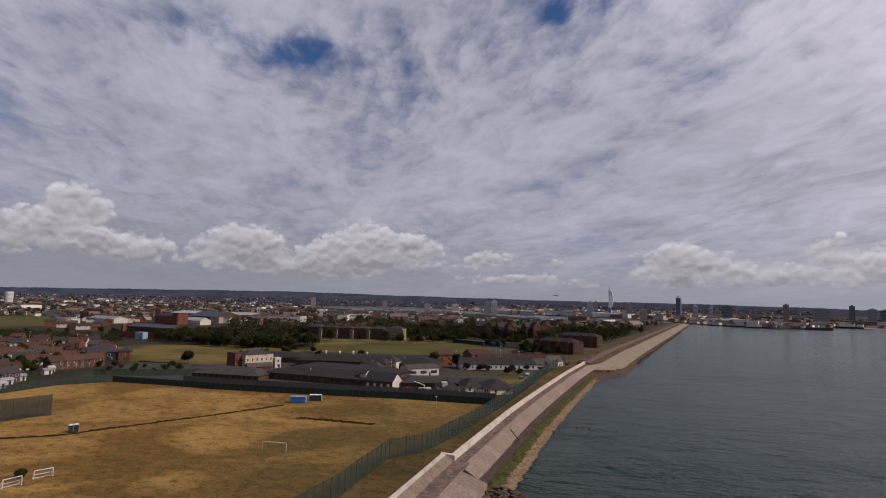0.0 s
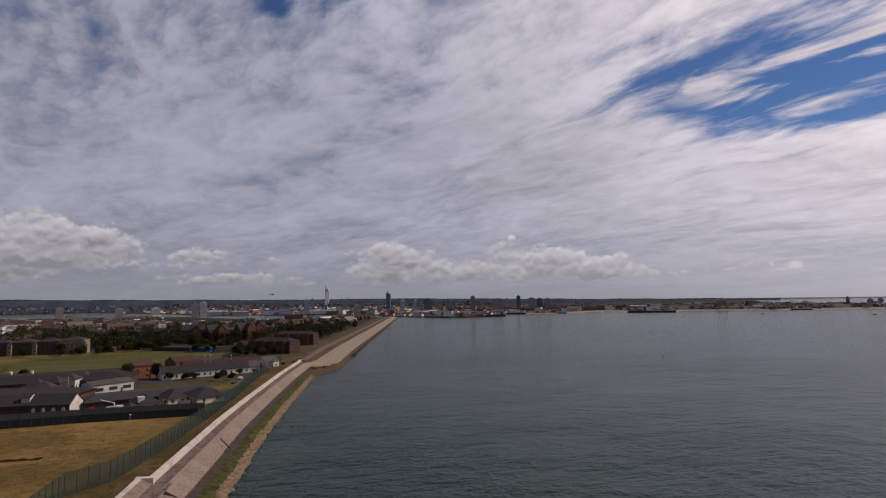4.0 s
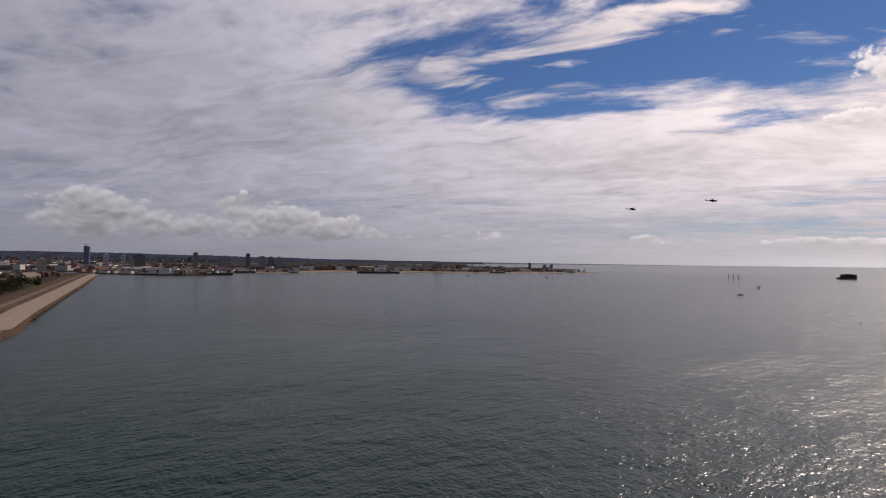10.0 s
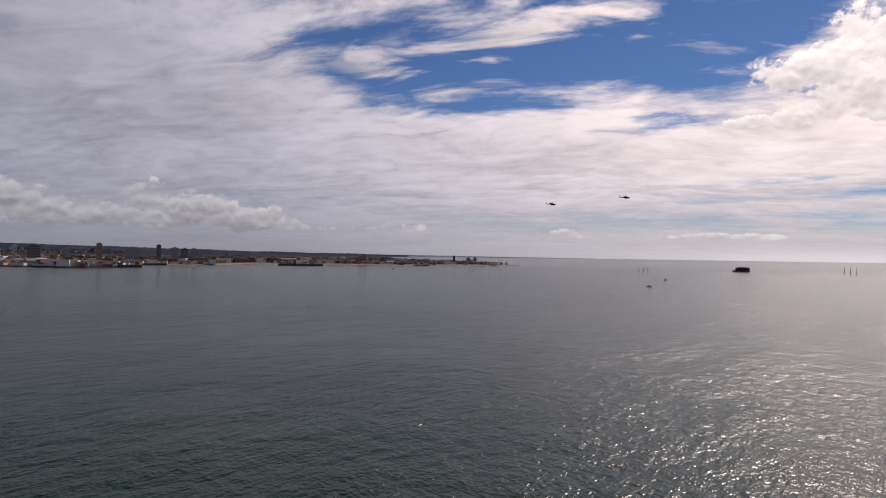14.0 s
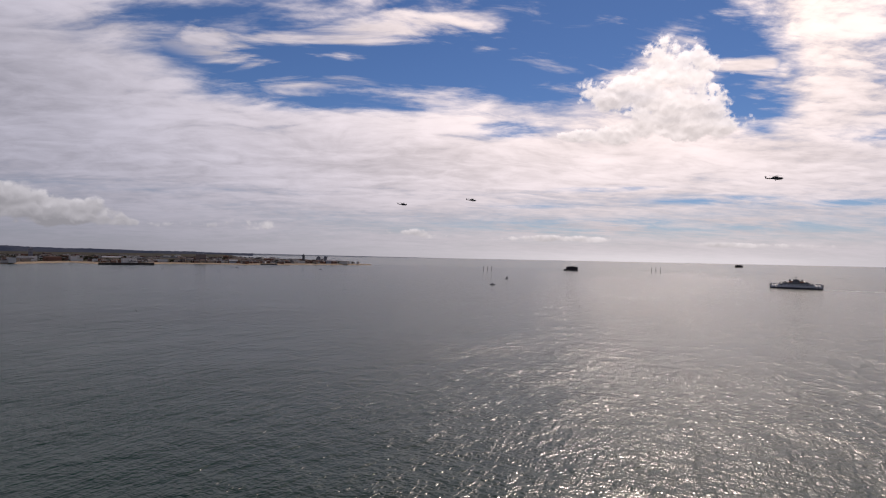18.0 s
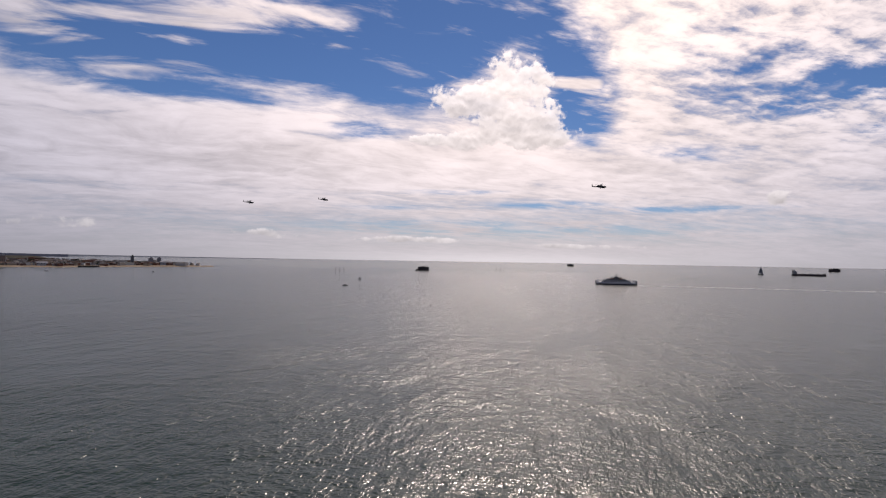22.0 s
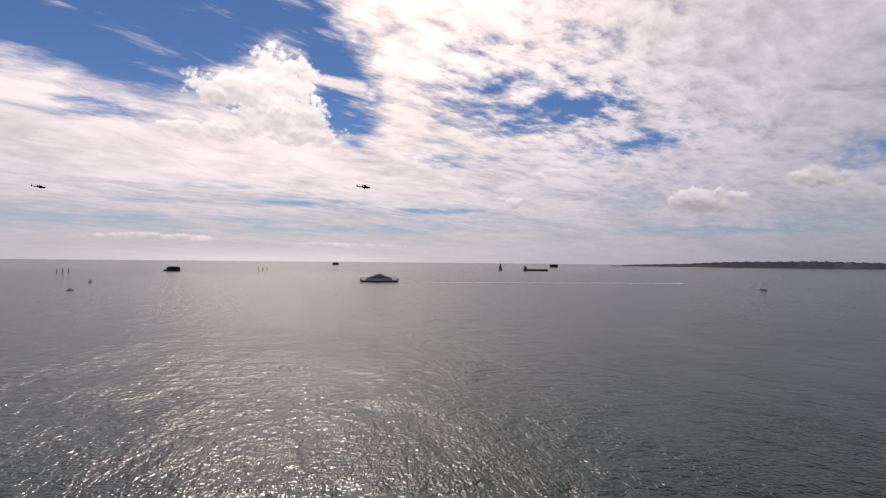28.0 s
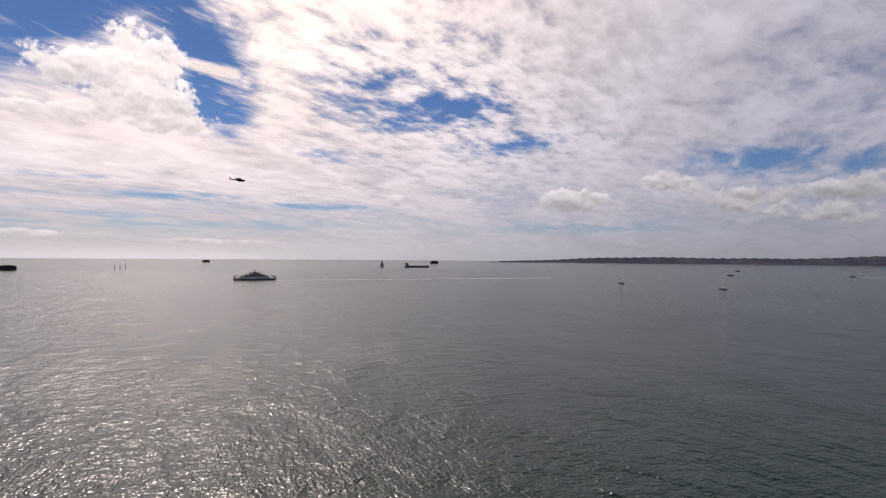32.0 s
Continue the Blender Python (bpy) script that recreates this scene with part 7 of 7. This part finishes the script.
# ---- sailing boats and small craft ----
SAIL_DARK = plain("dark_sail", (0.16, 0.16, 0.20), 0.8)
SAIL_WHITE, cloth = blank("white_sail")
finish(cloth, (0.78, 0.76, 0.74), 0.8)
through_cloth = cloth.node("ShaderNodeBsdfTranslucent", Color=(0.8, 0.78, 0.76, 1.0))
half = cloth.node("ShaderNodeMixShader", Fac=0.55)
cloth_out = [o for o in cloth.tree.nodes if o.type == "OUTPUT_MATERIAL"][0]
cloth.tree.links.new(cloth_out.inputs["Surface"].links[0].from_socket, half.inputs[1])
cloth.tree.links.new(through_cloth.outputs[0], half.inputs[2])
cloth.tree.links.new(half.outputs[0], cloth_out.inputs["Surface"])
HULL_DARK = plain("dark_hull", (0.05, 0.04, 0.045), 0.5)


def sailing_boat(label, az, el, length, mast_h, sail, body, turn=20, two=False):
    x, y, z, r = sea_at(az, el)
    th = thing("sailing_boat", label, "boat", x, y, z, az + turn, group="sailing boats")
    part("hull", hull(length, length * 0.27, -0.4, length * 0.10, 0.3), body, th)
    part("cabin", boxes((-length * 0.1, -length * 0.07, length * 0.1 + 0.01, length * 0.15, length * 0.07, length * 0.15)), WHITE, th)
    part("mast", tubes(((length * 0.08, 0, length * 0.1), (length * 0.08, 0, mast_h), length * 0.009, length * 0.006, 6)), GALV, th)
    part("boom", tubes(((length * 0.08, 0, length * 0.2), (-length * 0.36, 0.3, length * 0.2), length * 0.007, length * 0.007, 6)), GALV, th)
    b = length * 0.05
    quick("mainsail", [(length * 0.07, 0, length * 0.22), (-length * 0.36, b, length * 0.22), (length * 0.06, 0, mast_h * 0.97), (length * 0.07, 0.12, length * 0.22), (-length * 0.36, b + 0.12, length * 0.22), (length * 0.06, 0.12, mast_h * 0.97),
                       (-length * 0.12, b * 2.2, mast_h * 0.52), (-length * 0.12, b * 2.2 + 0.12, mast_h * 0.52)],
          [(0, 1, 6), (0, 6, 2), (3, 7, 4), (3, 5, 7), (0, 3, 4, 1), (1, 4, 7, 6), (6, 7, 5, 2), (2, 5, 3, 0)], sail, th)
    quick("jib", [(length * 0.10, 0, mast_h * 0.9), (length * 0.48, 0, length * 0.12), (length * 0.1, b * 1.5, length * 0.16), (length * 0.10, 0.12, mast_h * 0.9), (length * 0.48, 0.12, length * 0.12), (length * 0.1, b * 1.5 + 0.12, length * 0.16)],
          [(0, 1, 2), (5, 4, 3), (0, 3, 4, 1), (1, 4, 5, 2), (2, 5, 3, 0)], sail, th)


sailing_boat("tall dark-sailed vessel far out on the water", -124.1, -0.95, 28, 38, SAIL_DARK, HULL_DARK, 40)
sailing_boat("small yacht with white sails and dark hull", -148.3, -2.37, 13, 15.5, SAIL_WHITE, HULL_DARK, 10)
sailing_boat("small yacht under white sails", -157.3, -2.70, 12, 15.0, SAIL_WHITE, HULL_DARK, 15)
sailing_boat("small sailing boat with a dark hull", -85.6, -2.21, 7, 5.5, SAIL_DARK, HULL_DARK, 5)


def motor_boat(label, az, el, length, turn=5):
    x, y, z, r = sea_at(az, el)
    th = thing("motor_boat", label, "boat", x, y, z, az + turn, group="motor boats")
    part("hull", hull(length, length * 0.3, -0.3, length * 0.11, 0.3), HULL_DARK, th)
    part("wheelhouse", boxes((-length * 0.2, -length * 0.09, length * 0.11 + 0.01, length * 0.12, length * 0.09, length * 0.26)), GREY_TOWER, th)
    part("windscreen", boxes((length * 0.12 + 0.01, -length * 0.08, length * 0.15, length * 0.14 + 0.01, length * 0.08, length * 0.24)), GLASS, th)
    part("aerial", tubes(((-length * 0.05, 0, length * 0.26), (-length * 0.05, 0, length * 0.45), 0.06, 0.04, 5)), GALV, th)


motor_boat("small dark open fishing boat", -84.16, -2.88, 9)
motor_boat("dark motorboat at rest", -157.93, -1.46, 19)
motor_boat("dark motorboat speeding with a wake", -158.5, -1.03, 21, 180)
motor_boat("dark motorboat with a white wake", -167.0, -1.35, 16, 180)
motor_boat("small dark launch far off shore", -58.5, -1.55, 10)
motor_boat("tiny launch near the far shore", -66.5, -1.62, 9)


def buoy(az, el, s, label):
    x, y, z, r = sea_at(az, el)
    th = thing("buoy", label, "buoy", x, y, z, 0, group="buoys")
    part("float", tubes(((0, 0, -0.4), (0, 0, 0.7 * s), 0.9 * s, 0.9 * s, 12)), IRON, th)
    part("cage", tubes(((0.5 * s, 0, 0.7 * s), (0, 0, 2.4 * s), 0.12 * s), ((-0.5 * s, 0, 0.7 * s), (0, 0, 2.4 * s), 0.12 * s), ((0, 0.5 * s, 0.7 * s), (0, 0, 2.4 * s), 0.12 * s)), IRON, th)
    part("top_mark", tubes(((0, 0, 2.41 * s), (0, 0, 3.0 * s), 0.35 * s, 0.3 * s, 8)), IRON, th)


for az, el, s in ((-50.0, -5.50, 0.55), (-92.95, -4.83, 0.5), (-81.38, -1.34, 1.4), (-52.04, -1.70, 1.3), (-149.8, -1.17, 1.6), (-79.0, -1.45, 1.2)):
    buoy(az, el, s, "small dark navigation buoy floating on the sea")

# ---- helicopters in flight ----
HELI = plain("dark_helicopter_paint", (0.035, 0.035, 0.04), 0.5)


def helicopter(az, el, r, turn):
    x, y = polar(az, r)
    th = thing("helicopter", "dark naval helicopter in level flight", "helicopter", x, y, EYE_Z + r * math.tan(radians(el)), turn, group="helicopters in formation")
    bm = bmesh.new()
    bmesh.ops.create_uvsphere(bm, u_segments=16, v_segments=10, radius=1.0)
    for v in bm.verts:
        k = 1.0 if v.co.x > 0 else 1.0 - 0.25 * -v.co.x
        v.co = Vector((v.co.x * 4.4 + 2.2, v.co.y * 1.15 * k, v.co.z * 1.25 * k))
    part("fuselage", bm, HELI, th)
    part("tail_boom", tubes(((-1.2, 0, 0.35), (-7.6, 0, 0.75), 0.85, 0.32, 10)), HELI, th)
    part("tail_fin", boxes((-8.3, -0.12, 0.5, -7.2, 0.12, 2.6)), HELI, th)
    part("tailplane", boxes((-7.9, -1.6, 0.85, -7.2, 1.6, 0.97)), HELI, th)
    part("engine_cowling", hull(5.2, 1.7, 1.0, 1.95, 0.25), HELI, th)
    part("rotor_mast", tubes(((0.6, 0, 1.9), (0.6, 0, 2.7), 0.22, 0.18, 8)), HELI, th)
    for k in range(4):
        o = part("rotor_blade", boxes((0.3, -0.2, 2.62, 6.4, 0.2, 2.68)), HELI, th)
        o.matrix_basis = pose(0.6, 0, 0, 0, 0, 20 + 90 * k)
    for k in range(4):
        o = part("tail_rotor_blade", boxes((-0.08, 0.16, 0.1, 0.08, 0.22, 1.2)), HELI, th)
        o.matrix_basis = pose(-7.9, 0, 2.4, 0, 90 * k + 20, 0)
    part("windscreen", boxes((5.4, -0.7, 0.1, 6.0, 0.7, 0.7)), GLASS, th)
    for s in (-0.9, 0.9):
        part("wheel", tubes(((0.4, s - 0.1, -1.5), (0.4, s + 0.1, -1.5), 0.35, 0.35, 10)), HELI, th)
        part("wheel_strut", tubes(((0.4, s, -0.8), (0.4, s, -1.5), 0.1, 0.1, 6)), HELI, th)
    part("nose_wheel", tubes(((4.6, -0.1, -1.5), (4.6, 0.1, -1.5), 0.3, 0.3, 10)), HELI, th)
    part("nose_strut", tubes(((4.6, 0, -0.8), (4.6, 0, -1.5), 0.09, 0.09, 6)), HELI, th)


helicopter(-109.96, 7.43, 600, -112)
helicopter(-81.86, 5.81, 830, -82)
helicopter(-74.71, 5.23, 860, -75)
helicopter(-11.5, 1.05, 1750, -12)
